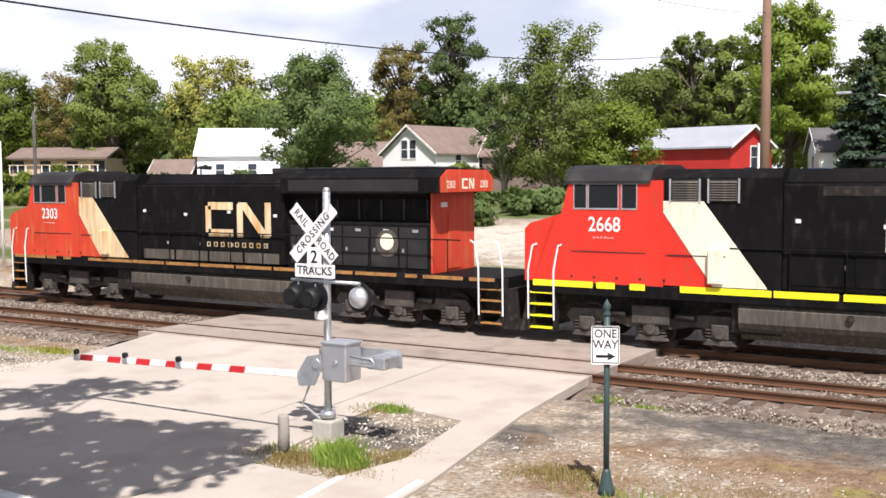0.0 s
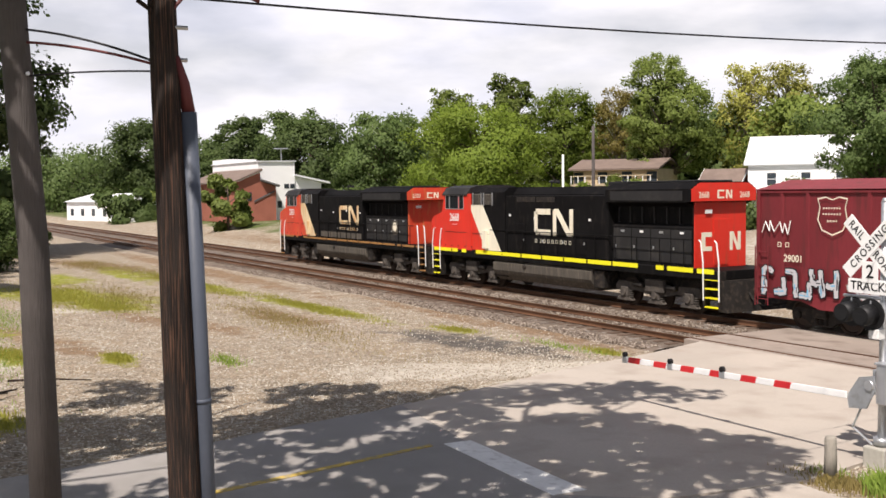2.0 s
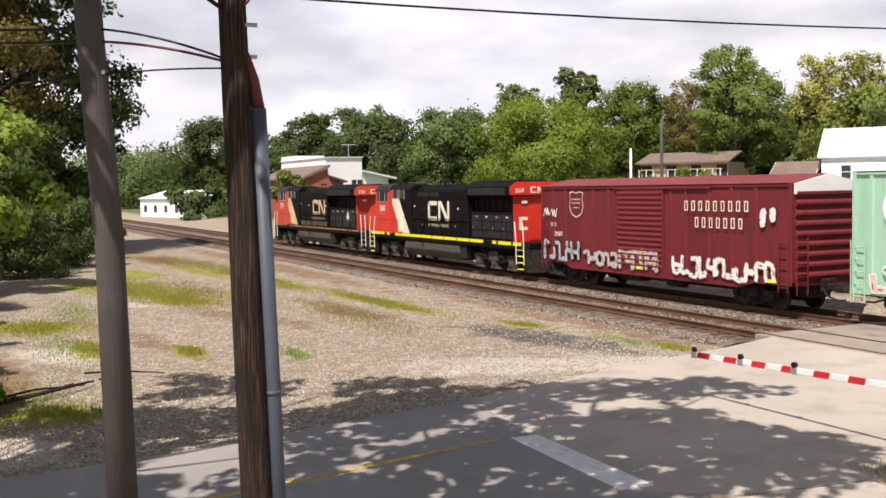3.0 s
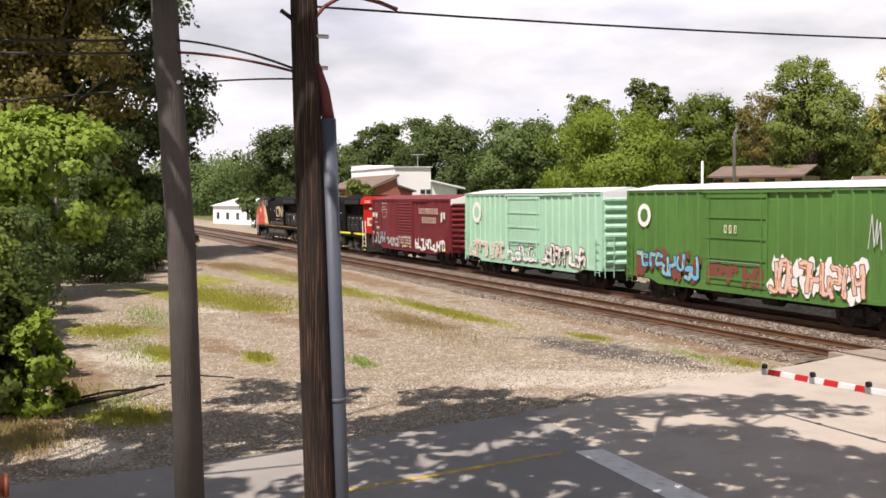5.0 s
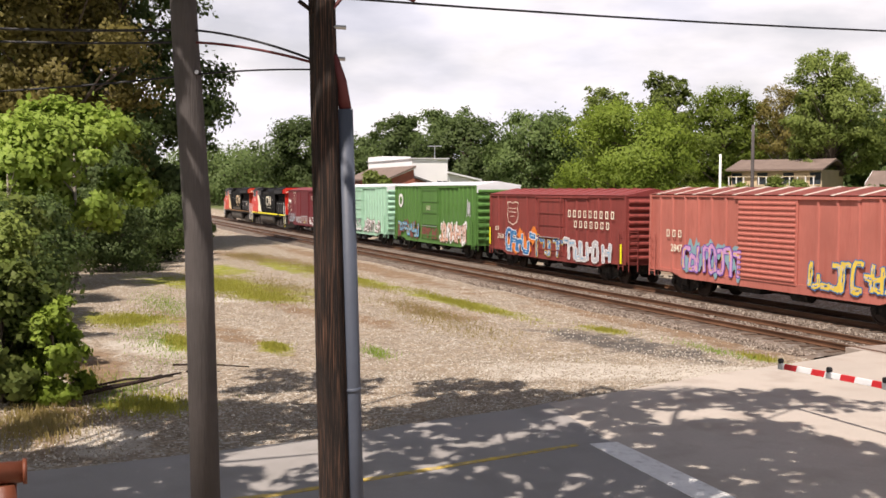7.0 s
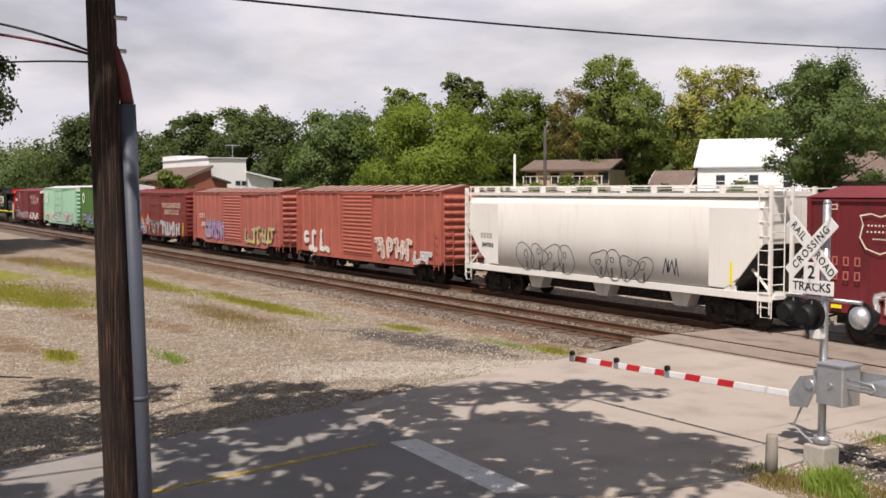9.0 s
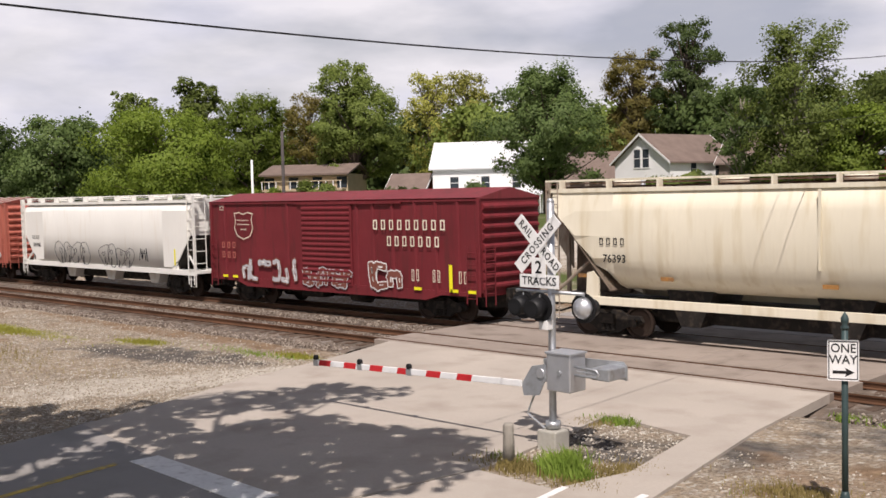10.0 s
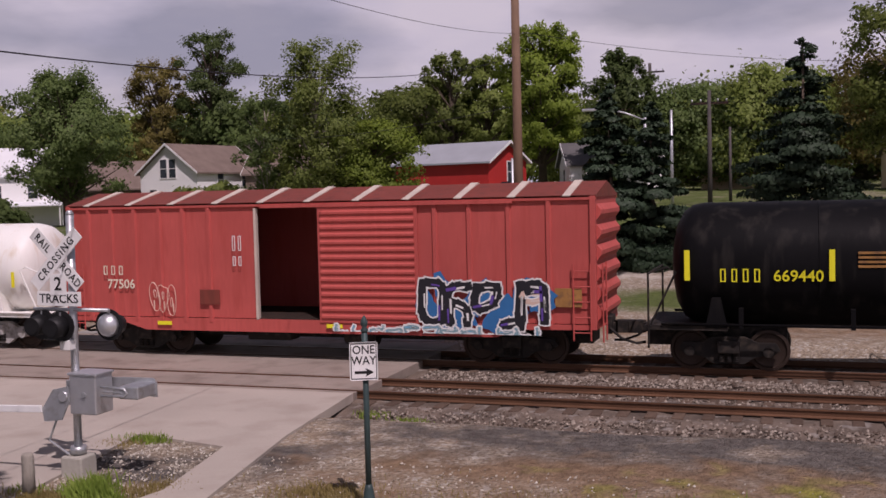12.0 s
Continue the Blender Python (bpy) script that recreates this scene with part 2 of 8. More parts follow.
PALEBARK = surface("pale_bark", (0.36, 0.32, 0.27), 0.95, var=0.35, fine=6, stretch=(8, 8, 1), bump=0.6, bump_scale=8)
LEAF_MID = leaf_surface("leaves_green", (0.108, 0.156, 0.030), (0.240, 0.284, 0.072))
LEAF_BRIGHT = leaf_surface("leaves_bright_green", (0.125, 0.195, 0.022), (0.255, 0.318, 0.048))
LEAF_DARK = leaf_surface("leaves_dark_green", (0.064, 0.108, 0.030), (0.150, 0.198, 0.062))
LEAF_YEL = leaf_surface("leaves_yellowish", (0.247, 0.265, 0.054), (0.432, 0.400, 0.107))
LEAF_OLIVE = leaf_surface("leaves_olive_brown", (0.143, 0.124, 0.033), (0.255, 0.207, 0.057))
LEAF_SUMAC = leaf_surface("leaves_lime", (0.17, 0.26, 0.035), (0.34, 0.43, 0.085))
NEEDLE = leaf_surface("spruce_needles", (0.016, 0.032, 0.017), (0.042, 0.07, 0.036), 0.12)
WEED = leaf_surface("weed_blades", (0.15, 0.25, 0.035), (0.33, 0.42, 0.085))
LOTGRASS = leaf_surface("lot_grass_blades", (0.25, 0.25, 0.035), (0.46, 0.43, 0.09))
DRY = leaf_surface("dry_grass_blades", (0.30, 0.24, 0.08), (0.45, 0.36, 0.15))
SIDING = surface("white_siding", (0.87, 0.87, 0.86), 0.7, var=0.05, big=0.5, bump=0.05)
ROOFBROWN = surface("brown_shingle", (0.20, 0.15, 0.125), 0.9, var=0.2, big=1, fine=8, bump=0.4)
ROOFWHITE = surface("white_metal_roof", (0.72, 0.73, 0.75), 0.5, var=0.06)
ROOFGREY = surface("grey_metal_roof", (0.40, 0.42, 0.45), 0.5, 0.2, var=0.1, stretch=(0.3, 6, 1))
ROOFDARK = surface("dark_shingle", (0.11, 0.105, 0.105), 0.9, var=0.2)
BARNRED = surface("barn_red_siding", (0.50, 0.035, 0.03), 0.65, var=0.12, stretch=(9, 9, 0.3))
BRICKRED = surface("brick_wall", (0.36, 0.13, 0.09), 0.85, var=0.2, fine=10, bump=0.4)
TAN = surface("tan_stucco", (0.52, 0.42, 0.28), 0.85, var=0.15)
WINDARK = surface("window_dark_glass", (0.04, 0.05, 0.06), 0.12, var=0.2, bump=0)
BROWNIRON = surface("brown_iron_paint", (0.15, 0.045, 0.022), 0.5, var=0.3, big=5)


# ---- shape helpers ----
def box(bm, x0, x1, y0, y1, z0, z1, bevel=0.0):
    v = [bm.verts.new(p) for p in ((x0, y0, z0), (x1, y0, z0), (x1, y1, z0), (x0, y1, z0), (x0, y0, z1), (x1, y0, z1), (x1, y1, z1), (x0, y1, z1))]
    f = [bm.faces.new([v[i] for i in q]) for q in ((3, 2, 1, 0), (4, 5, 6, 7), (0, 1, 5, 4), (1, 2, 6, 5), (2, 3, 7, 6), (3, 0, 4, 7))]
    if bevel:
        bmesh.ops.bevel(bm, geom=list({e for q in f for e in q.edges}), offset=bevel, segments=2, affect="EDGES", profile=0.5)
    return bm


def prism(bm, pts, y0, y1, axis="y"):
    """Extrude a polygon: axis y takes points (x, z), axis x takes (y, z), axis z takes (x, y)."""
    put = {"y": lambda p, d: (p[0], d, p[1]), "x": lambda p, d: (d, p[0], p[1]), "z": lambda p, d: (p[0], p[1], d)}[axis]
    a, b = [bm.verts.new(put(p, y0)) for p in pts], [bm.verts.new(put(p, y1)) for p in pts]
    n = len(pts)
    bm.faces.new(a)
    bm.faces.new(b[::-1])
    for i in range(n):
        bm.faces.new((a[(i + 1) % n], a[i], b[i], b[(i + 1) % n]))
    return bm


def tube(bm, path, radius, sides=8):
    """A round rod along a path; radius is one number or one a point."""
    pts = [Vector(p) for p in path]
    rad = radius if isinstance(radius, (list, tuple)) else [radius] * len(pts)
    rings, u = [], None
    for i, p in enumerate(pts):
        d = (pts[min(i + 1, len(pts) - 1)] - pts[max(i - 1, 0)]).normalized()
        if u is None or (u - d * u.dot(d)).length < 0.1:
            u = d.cross(Vector((0, 0, 1)) if abs(d.z) < 0.95 else Vector((0, 1, 0))).normalized()
        u = (u - d * u.dot(d)).normalized()
        w = d.cross(u)
        rings.append([bm.verts.new(p + rad[i] * (math.cos(a) * u + math.sin(a) * w)) for a in (math.tau * k / sides for k in range(sides))])
    for r0, r1 in zip(rings, rings[1:]):
        for k in range(sides):
            f = bm.faces.new((r0[k], r0[(k + 1) % sides], r1[(k + 1) % sides], r1[k]))
            f.smooth = sides > 6
    bm.faces.new(rings[0][::-1])
    bm.faces.new(rings[-1])
    return bm


def B():
    return bmesh.new()


def part(name, bm, material, parent=None, label="", keep=False):
    me = bpy.data.meshes.new(name)
    if not keep:
        bmesh.ops.recalc_face_normals(bm, faces=bm.faces)
    bm.to_mesh(me)
    bm.free()
    me.materials.append(material)
    ob = new(name, me)
    if parent:
        ob.parent = parent
    if label:
        ob["label"] = label
    return ob


def again(ob, m, parent=None):
    """The same mesh once more, as a part of its own."""
    o = new(ob.name.split(".")[0], ob.data)
    o.parent = parent or ob.parent
    o.matrix_basis = m
    if "label" in ob:
        o["label"] = ob["label"]
    return o


def raw_mesh(name, verts, faces, material, parent=None):
    me = bpy.data.meshes.new(name)
    me.from_pydata(verts, [], faces)
    me.materials.append(material)
    ob = new(name, me)
    if parent:
        ob.parent = parent
    return ob


def thing(name, m, label, category, group=""):
    ob = new(name)
    ob.empty_display_size = 0.2
    ob.matrix_basis = m
    return tagged(ob, label, category, group)


def words(name, text, size, m, material, parent, stretch=1.0, bold=0.012, space=1.0):
    """Lettering in the built-in font, as a mesh 3 mm thick."""
    cu = bpy.data.curves.new(name, "FONT")
    cu.body, cu.size, cu.extrude, cu.align_x, cu.align_y, cu.resolution_u = text, size, 0.0015, "CENTER", "CENTER", 3
    cu.offset, cu.space_character = size * bold, space
    tmp = bpy.data.objects.new(name, cu)
    scene.collection.objects.link(tmp)
    dg = bpy.context.evaluated_depsgraph_get()
    me = bpy.data.meshes.new_from_object(tmp.evaluated_get(dg))
    bpy.data.objects.remove(tmp)
    bpy.data.curves.remove(cu)
    me.materials.clear()
    me.materials.append(material)
    ob = new(name, me)
    ob.parent = parent
    ob.matrix_basis = m @ Matrix.Diagonal((stretch, 1, 1, 1))
    return ob


def smooth(a, b, v):
    t = np.clip((v - a) / (b - a), 0, 1)
    return t * t * (3 - 2 * t)


# ---- ground: one sheet, flat by the road, rising behind the tracks ----
NEAR_TRACK, FAR_TRACK, GAUGE = 22.0, 26.27, 0.753
CROSS_X0, CROSS_X1 = -23.2, -9.2


def ground_height(x, y):
    x, y = np.asarray(x, float), np.asarray(y, float)
    rise = (0.9 + 2.9 * smooth(-100, -22, x)) * smooth(31, 88, y) + 0.012 * np.clip(y - 88, 0, 300)
    bed = -0.36 * smooth(18.6, 20.2, y) * (1 - smooth(28.5, 30.5, y))
    left = 1.1 * smooth(31, 41, y) * smooth(-84, -100, x) * smooth(-170, -145, x)
    lump = 0.035 * np.sin(0.9 * x + 0.4 * y) * np.sin(0.7 * y - 0.3 * x)
    return -0.06 + rise + bed + left + lump * (np.abs(x + 15) > 9)


GRASS = [(-49, 7.6, 8, 2.4, 25), (-43, 8.6, 3.5, 1.2, 20), (-58, 9.2, 5, 1.6), (-37, 2.6, 2.6, 1.6, 20), (-52, 14.2, 10, 0.9, 4), (-38, 15.2, 7, 0.75, 5), (-22, 1.9, 1.5, 0.7, 60), (-28.9, 6.0, 1.4, 0.5), (-31, 3.6, 2.2, 0.5), (-60, 13.0, 8, 1.2), (-22.6, 17.6, 1.0, 0.4), (-29, 16.6, 1.5, 0.5), (2.0, 13.5, 5.5, 0.9, 4), (10, 15, 12, 2.2), (-8.3, 20.2, 0.8, 0.5)]  # patches: centre, half lengths, turn


def ground_sheet():
    xs = np.unique(np.concatenate([[-2500, -1200, -700, -450, -320], np.linspace(-260, -62, 60), np.linspace(-60, 12, 170), np.linspace(13, 120, 36), [180, 300, 600, 1200, 2500]]))
    ys = np.unique(np.concatenate([[-1500, -600, -200, -80, -40, -20], np.linspace(-12, 34, 130), np.linspace(35, 130, 60), [160, 220, 320, 600, 1200, 3000]]))
    X, Y = np.meshgrid(xs, ys)
    Z = ground_height(X, Y)
    nx = len(xs)
    faces = [(j * nx + i, j * nx + i + 1, (j + 1) * nx + i + 1, (j + 1) * nx + i) for j in range(len(ys) - 1) for i in range(nx - 1)]
    ob = raw_mesh("ground", list(zip(X.ravel().tolist(), Y.ravel().tolist(), Z.ravel().tolist())), faces, GROUND)
    ob.data.polygons.foreach_set("use_smooth", [True] * len(faces))
    x, y = X.ravel(), Y.ravel()

    def spot(cx, cy, rx, ry, turn=0.0):
        c, s = math.cos(radians(turn)), math.sin(radians(turn))
        u, v = ((x - cx) * c + (y - cy) * s) / rx, (-(x - cx) * s + (y - cy) * c) / ry
        return np.clip(1.45 - 0.9 * np.sqrt(u * u + v * v), 0, 1)

    grass = np.max([spot(*g) for g in GRASS], axis=0)
    ash = np.max([spot(0, 18.2, 10, 1.7), spot(-8.6, 15.6, 1.2, 1.6, -30), spot(12, 17.6, 12, 2.4), spot(1, 17.0, 9, 2.2), spot(-10.2, 14.6, 1.3, 1.0), spot(-26, 15.6, 5, 1.2, 10)], axis=0)
    dirt = np.max([spot(-35.5, 13.2, 4, 1.0, 8), spot(-34, 4.8, 7, 0.7, 12), spot(-68, 13.0, 9, 1.8, 12), spot(-62, 17.2, 25, 1.2), spot(-36, 9.4, 5, 1.0, 15), spot(-1, 15.5, 7, 1.8), spot(-6.3, 13.8, 1.3, 0.9), spot(-21.0, 0.2, 3, 1.2), spot(-27, 1.2, 4, 0.8), spot(-40, 33, 80, 2.4), spot(-30, 18.4, 12, 0.8)], axis=0)
    pale = np.max([spot(-22.3, 12.8, 1.5, 3.6, -22), spot(-21.2, 15.6, 1.1, 2.2, -22), spot(-42.7, 6.6, 2.2, 0.7, 20), spot(-30.2, 2.6, 2.2, 1.1, 25), spot(-19.2, 0.9, 1.6, 0.8), spot(-24, 50, 34, 7)], axis=0)
    lawn = smooth(33, 38, y) * (1 - 0.9 * smooth(40, 43, y) * (1 - smooth(57, 60, y)) * smooth(-75, -65, x))
    lawn = np.maximum(lawn, np.clip(smooth(-5, -9, y) + smooth(-75, -110, x) * smooth(16, 12, y), 0, 1))
    for key, val in (("ash", ash), ("grass", grass), ("dirt", dirt), ("pale", pale), ("lawn", lawn)):
        at = ob.data.attributes.new(key, "FLOAT", "POINT")
        at.data.foreach_set("value", val.astype(np.float32))
    return tagged(ob, "dusty gravel and soil ground with patchy grass", "ground", kind="structure")


ground_sheet()


def slab(name, pts, z0, z1, material, label, category):
    ob = part(name, prism(B(), pts, z0, z1, "z"), material)
    return tagged(ob, label, category, kind="structure")


# the road runs across the tracks; the apron widens towards the crossing
slab("road", [(-17.0, -30), (-10.0, -30), (-10.6, 2), (-11.2, 8), (-11.5, 9.6), (-19.3, 9.9), (-18.9, 8.9), (-18.5, 6.9), (-17.8, 4.4), (-17.3, 0.6)], -0.2, -0.012, ASPHALT, "grey asphalt road under dappled tree shade", "road")
slab("pavement", [(-12.25, 8.6), (-11.3, 9.8), (-10.9, 12.3), (-11.6, 16.5), (-9.5, 16.0), (-9.0, 13.4), (-9.35, 11.9), (-10.9, 12.0), (-11.4, 8), (-10.9, 4), (-7.2, 4), (-8.0, 12.5), (-8.8, 17), (CROSS_X1, 20.95), (CROSS_X0 + 0.7, 20.95), (-21.7, 18.6), (-21.1, 16.2), (-20.75, 14.6), (-20.05, 12.7), (-19.5, 10.9), (-19.1, 9.6), (-15.8, 9.15)], -0.2, -0.008, CONCRETE, "pale worn concrete apron leading up to the crossing", "pavement")


def strip(name, x0, x1, y0, y1, z0, z1, material, label, category, parent=None):
    ob = part(name, box(B(), x0, x1, y0, y1, z0, z1), material, parent)
    return tagged(ob, label, category, kind="structure")


deck = new("crossing_deck")
tagged(deck, "tan concrete crossing deck between the rails", "level crossing", kind="structure")
for ya, yb in ((20.95, NEAR_TRACK - GAUGE - 0.07), (NEAR_TRACK - GAUGE + 0.10, NEAR_TRACK + GAUGE - 0.10), (NEAR_TRACK + GAUGE + 0.07, FAR_TRACK - GAUGE - 0.07), (FAR_TRACK - GAUGE + 0.10, FAR_TRACK + GAUGE - 0.10), (FAR_TRACK + GAUGE + 0.07, 28.6)):
    n = 6
    for k in range(n):
        xa, xb = CROSS_X0 + (CROSS_X1 - CROSS_X0) * k / n, CROSS_X0 + (CROSS_X1 - CROSS_X0) * (k + 1) / n
        part("deck_panel", box(B(), xa + 0.004, xb - 0.004, ya, yb, -0.25, -0.012, 0.01), CROSS, deck)
slab("far_road", [(-22.5, 28.6), (-10, 28.6), (-11, 46), (-21, 46)], -0.2, 0.004, ASPHALT, "grey asphalt road beyond the tracks", "road")

# stop line and centre line
for nm, pts, mt, lab in (("stop_line", [(-15.75, 8.72), (-12.25, 8.55), (-12.2, 9.12), (-15.72, 9.24)], LINE_W, "worn white stop line on the asphalt"), ("centre_line", [(-15.85, 8.5), (-15.72, 8.5), (-14.6, 3.0), (-13.9, -20), (-14.03, -20), (-14.75, 3.0)], LINE_Y, "faded yellow centre line"), ("edge_line", [(-9.32, 12.1), (-9.2, 12.1), (-9.0, 10.6), (-9.12, 10.6)], LINE_W, "short white painted line"), ("edge_line", [(-8.2, 12.5), (-8.08, 12.5), (-7.95, 11.2), (-8.07, 11.2)], LINE_W, "short white painted line")):
    slab(nm, pts, -0.012, -0.002, mt, lab, "road marking")

# ---- tracks: rails, ties and ballast ----
RAIL_X0, RAIL_X1 = -420.0, 160.0
RAIL_PROFILE = [(-0.07, -0.17), (0.07, -0.17), (0.07, -0.155), (0.012, -0.13), (0.012, -0.045), (0.036, -0.035), (0.036, -0.004), (0.028, 0.0), (-0.028, 0.0), (-0.036, -0.004), (-0.036, -0.035), (-0.012, -0.045), (-0.012, -0.13), (-0.07, -0.155)]


def track(cy, label):
    t = thing("railway_track", pose(0, cy, 0), label, "railway track", "pair of tracks")
    t["kind"] = "structure"
    for s in (-1, 1):
        part("rail", prism(B(), [(s * GAUGE + y, z) for y, z in RAIL_PROFILE], RAIL_X0, RAIL_X1, "x"), RAIL, t)
        part("rail_head", box(B(), RAIL_X0, RAIL_X1, s * GAUGE - 0.026, s * GAUGE + 0.026, -0.002, 0.003), RAILTOP, t, "worn bright rail head")
    tie = None
    rng = random.Random(int(cy))
    rest = []
    x = -110.0
    while x < 60:
        near = -64 < x < 22 and not CROSS_X0 - 0.2 < x < CROSS_X1 + 0.2
        if near:
            m = pose(x, rng.uniform(-0.05, 0.05), rng.uniform(-0.012, 0.0), 0, 0, rng.uniform(-1, 1))
            if tie is None:
                tie = part("tie", box(B(), -0.115, 0.115, -1.3, 1.3, -0.36, -0.172, 0.012), TIE, t)
                tie.matrix_basis = m
            else:
                again(tie, m)
        elif not CROSS_X0 - 0.2 < x < CROSS_X1 + 0.2:
            rest.append(x)
        x += 0.55
    bm = B()
    for x in rest:
        box(bm, x - 0.115, x + 0.115, -1.3, 1.3, -0.36, -0.176)
    o = part("tie_row", bm, TIE, t)
    o["kind"] = "stuff"
    return t


track(NEAR_TRACK, "rusty railway track on grey ballast, empty")
track(FAR_TRACK, "rusty railway track carrying the freight train")


def ballast(x0, x1, name):
    xs = np.linspace(x0, x1, max(8, int((x1 - x0) * (4 if x1 - x0 < 60 else 0.8))))
    prof = [(18.9, -0.30), (19.6, -0.30), (20.2, -0.24), (20.6, -0.20), (21.2, -0.20), (21.6, -0.185), (22.0, -0.185), (22.4, -0.185), (22.8, -0.2), (23.4, -0.20), (24.1, -0.24), (24.8, -0.2), (25.4, -0.2), (26.3, -0.19), (27.1, -0.2), (27.8, -0.2), (28.4, -0.28), (29.3, -0.42)]
    rng = np.random.default_rng(5)
    v = []
    for x in xs:
        for y, z in prof:
            v.append((x, y + rng.uniform(-0.08, 0.08), z + rng.uniform(-0.03, 0.02)))
    n = len(prof)
    f = [(i * n + j, (i + 1) * n + j, (i + 1) * n + j + 1, i * n + j + 1) for i in range(len(xs) - 1) for j in range(n - 1)]
    return tagged(raw_mesh(name, v, f, BALLAST), "grey-brown crushed stone ballast under the tracks", "ballast", kind="stuff")


ballast(-420, -70, "ballast")
ballast(-70, CROSS_X0, "ballast")
ballast(CROSS_X1, 40, "ballast")
ballast(40, 160, "ballast")


def stones(count, x0, x1, y0, y1, size, seed, z=None):
    """Loose stones strewn over the ballast and gravel."""
    rng = np.random.default_rng(seed)
    base = np.array([(1, 0, 0), (-1, 0, 0), (0, 1, 0), (0, -1, 0), (0, 0, 1), (0, 0, -1)], float)
    fc = [(0, 2, 4), (2, 1, 4), (1, 3, 4), (3, 0, 4), (2, 0, 5), (1, 2, 5), (3, 1, 5), (0, 3, 5)]
    px, py = rng.uniform(x0, x1, count), rng.uniform(y0, y1, count)
    for cx, cy, rx, ry, *turn in GRASS if z is None else ():  # bare of stones where grass grows
        c, k = math.cos(radians(turn[0] if turn else 0)), math.sin(radians(turn[0] if turn else 0))
        far = np.hypot(((px - cx) * c + (py - cy) * k) / rx, (-(px - cx) * k + (py - cy) * c) / ry) > rng.uniform(0.7, 1.2, len(px))
        px, py = px[far], py[far]
    count = len(px)
    pz = ground_height(px, py) + 0.01 if z is None else np.full(count, z)
    a, sz = rng.uniform(0, math.tau, count), size * rng.uniform(0.5, 1.5, count)[:, None] * rng.uniform(0.6, 1.2, (count, 3))
    q = base[None] * sz[:, None, :]
    c, k = np.cos(a)[:, None], np.sin(a)[:, None]
    V = np.stack([px[:, None] + q[:, :, 0] * c - q[:, :, 1] * k + 0.3 * q[:, :, 2], py[:, None] + q[:, :, 0] * k + q[:, :, 1] * c, pz[:, None] + 0.2 * q[:, :, 0] + q[:, :, 2]], 2).reshape(-1, 3).tolist()
    F = (np.array(fc)[None] + 6 * np.arange(count)[:, None, None]).reshape(-1, 3).tolist()
    return tagged(raw_mesh("loose_stones", V, F, STONE if z is None else TRACKSTONE), "pale loose stones on the gravel" if z is None else "brown-grey broken stones beside the rails", "stones", kind="stuff")


stones(9000, -60, CROSS_X0 - 0.4, 18.9, 20.8, 0.035, 1, -0.24)
stones(7000, CROSS_X1 + 0.5, 14, 17.0, 20.8, 0.033, 2, -0.22)
stones(5000, CROSS_X1 + 0.4, 14, 23.2, 25.0, 0.035, 3, -0.2)
stones(4000, -55, CROSS_X0 - 0.4, 23.2, 25.0, 0.035, 6, -0.2)
stones(3500, -50, CROSS_X0 - 0.4, 21.35, 22.65, 0.033, 10, -0.185)
stones(2500, CROSS_X1 + 0.4, 14, 21.35, 22.65, 0.033, 11, -0.185)
stones(9000, -44, -18.8, 2.0, 18.8, 0.022, 4)
stones(4000, -25, -19.2, 9.5, 17.5, 0.02, 8)
stones(3000, -24, -17.9, 0.6, 9.0, 0.022, 9)
stones(1800, -8.5, 12, 13.5, 15.8, 0.02, 5)
stones(2500, -25, -17.6, -2.5, 1.2, 0.022, 13)
stones(900, -11.4, -9.3, 13.0, 16.4, 0.022, 12)


# ---- the freight train, each vehicle a thing with its front end at local x = 0 ----
VEHICLES = []
SPEED = 17.43


def vehicle(name, x0, label, category, group):
    t = thing(name, pose(x0, FAR_TRACK, 0), label, category, group)
    VEHICLES.append((t, x0))
    return t


MESHES = {}


def shared(key, build, material, parent, m=None, name=None, label=""):
    """A part whose mesh is built once and then used again."""
    name = name or key
    if key not in MESHES:
        ob = part(name, build(), material, parent, label)
        MESHES[key] = ob.data
    else:
        ob = new(name, MESHES[key])
        ob.parent = parent
        if label:
            ob["label"] = label
    if m is not None:
        ob.matrix_basis = m
    return ob


def wheel_mesh(r):
    bm = B()
    prof = [(0.0, r), (0.10, r), (0.13, r + 0.025), (0.14, r - 0.05), (0.10, r - 0.08), (0.085, 0.16), (0.14, 0.14), (0.14, 0.02)]
    n = 20
    rings = [[bm.verts.new((math.cos(a) * q, 0.07 - y, math.sin(a) * q)) for a in (math.tau * k / n for k in range(n))] for y, q in prof]
    for a, b in zip(rings, rings[1:]):
        for k in range(n):
            bm.faces.new((a[k], a[(k + 1) % n], b[(k + 1) % n], b[k]))
    bm.faces.new(rings[0])
    bm.faces.new(rings[-1][::-1])
    return bm


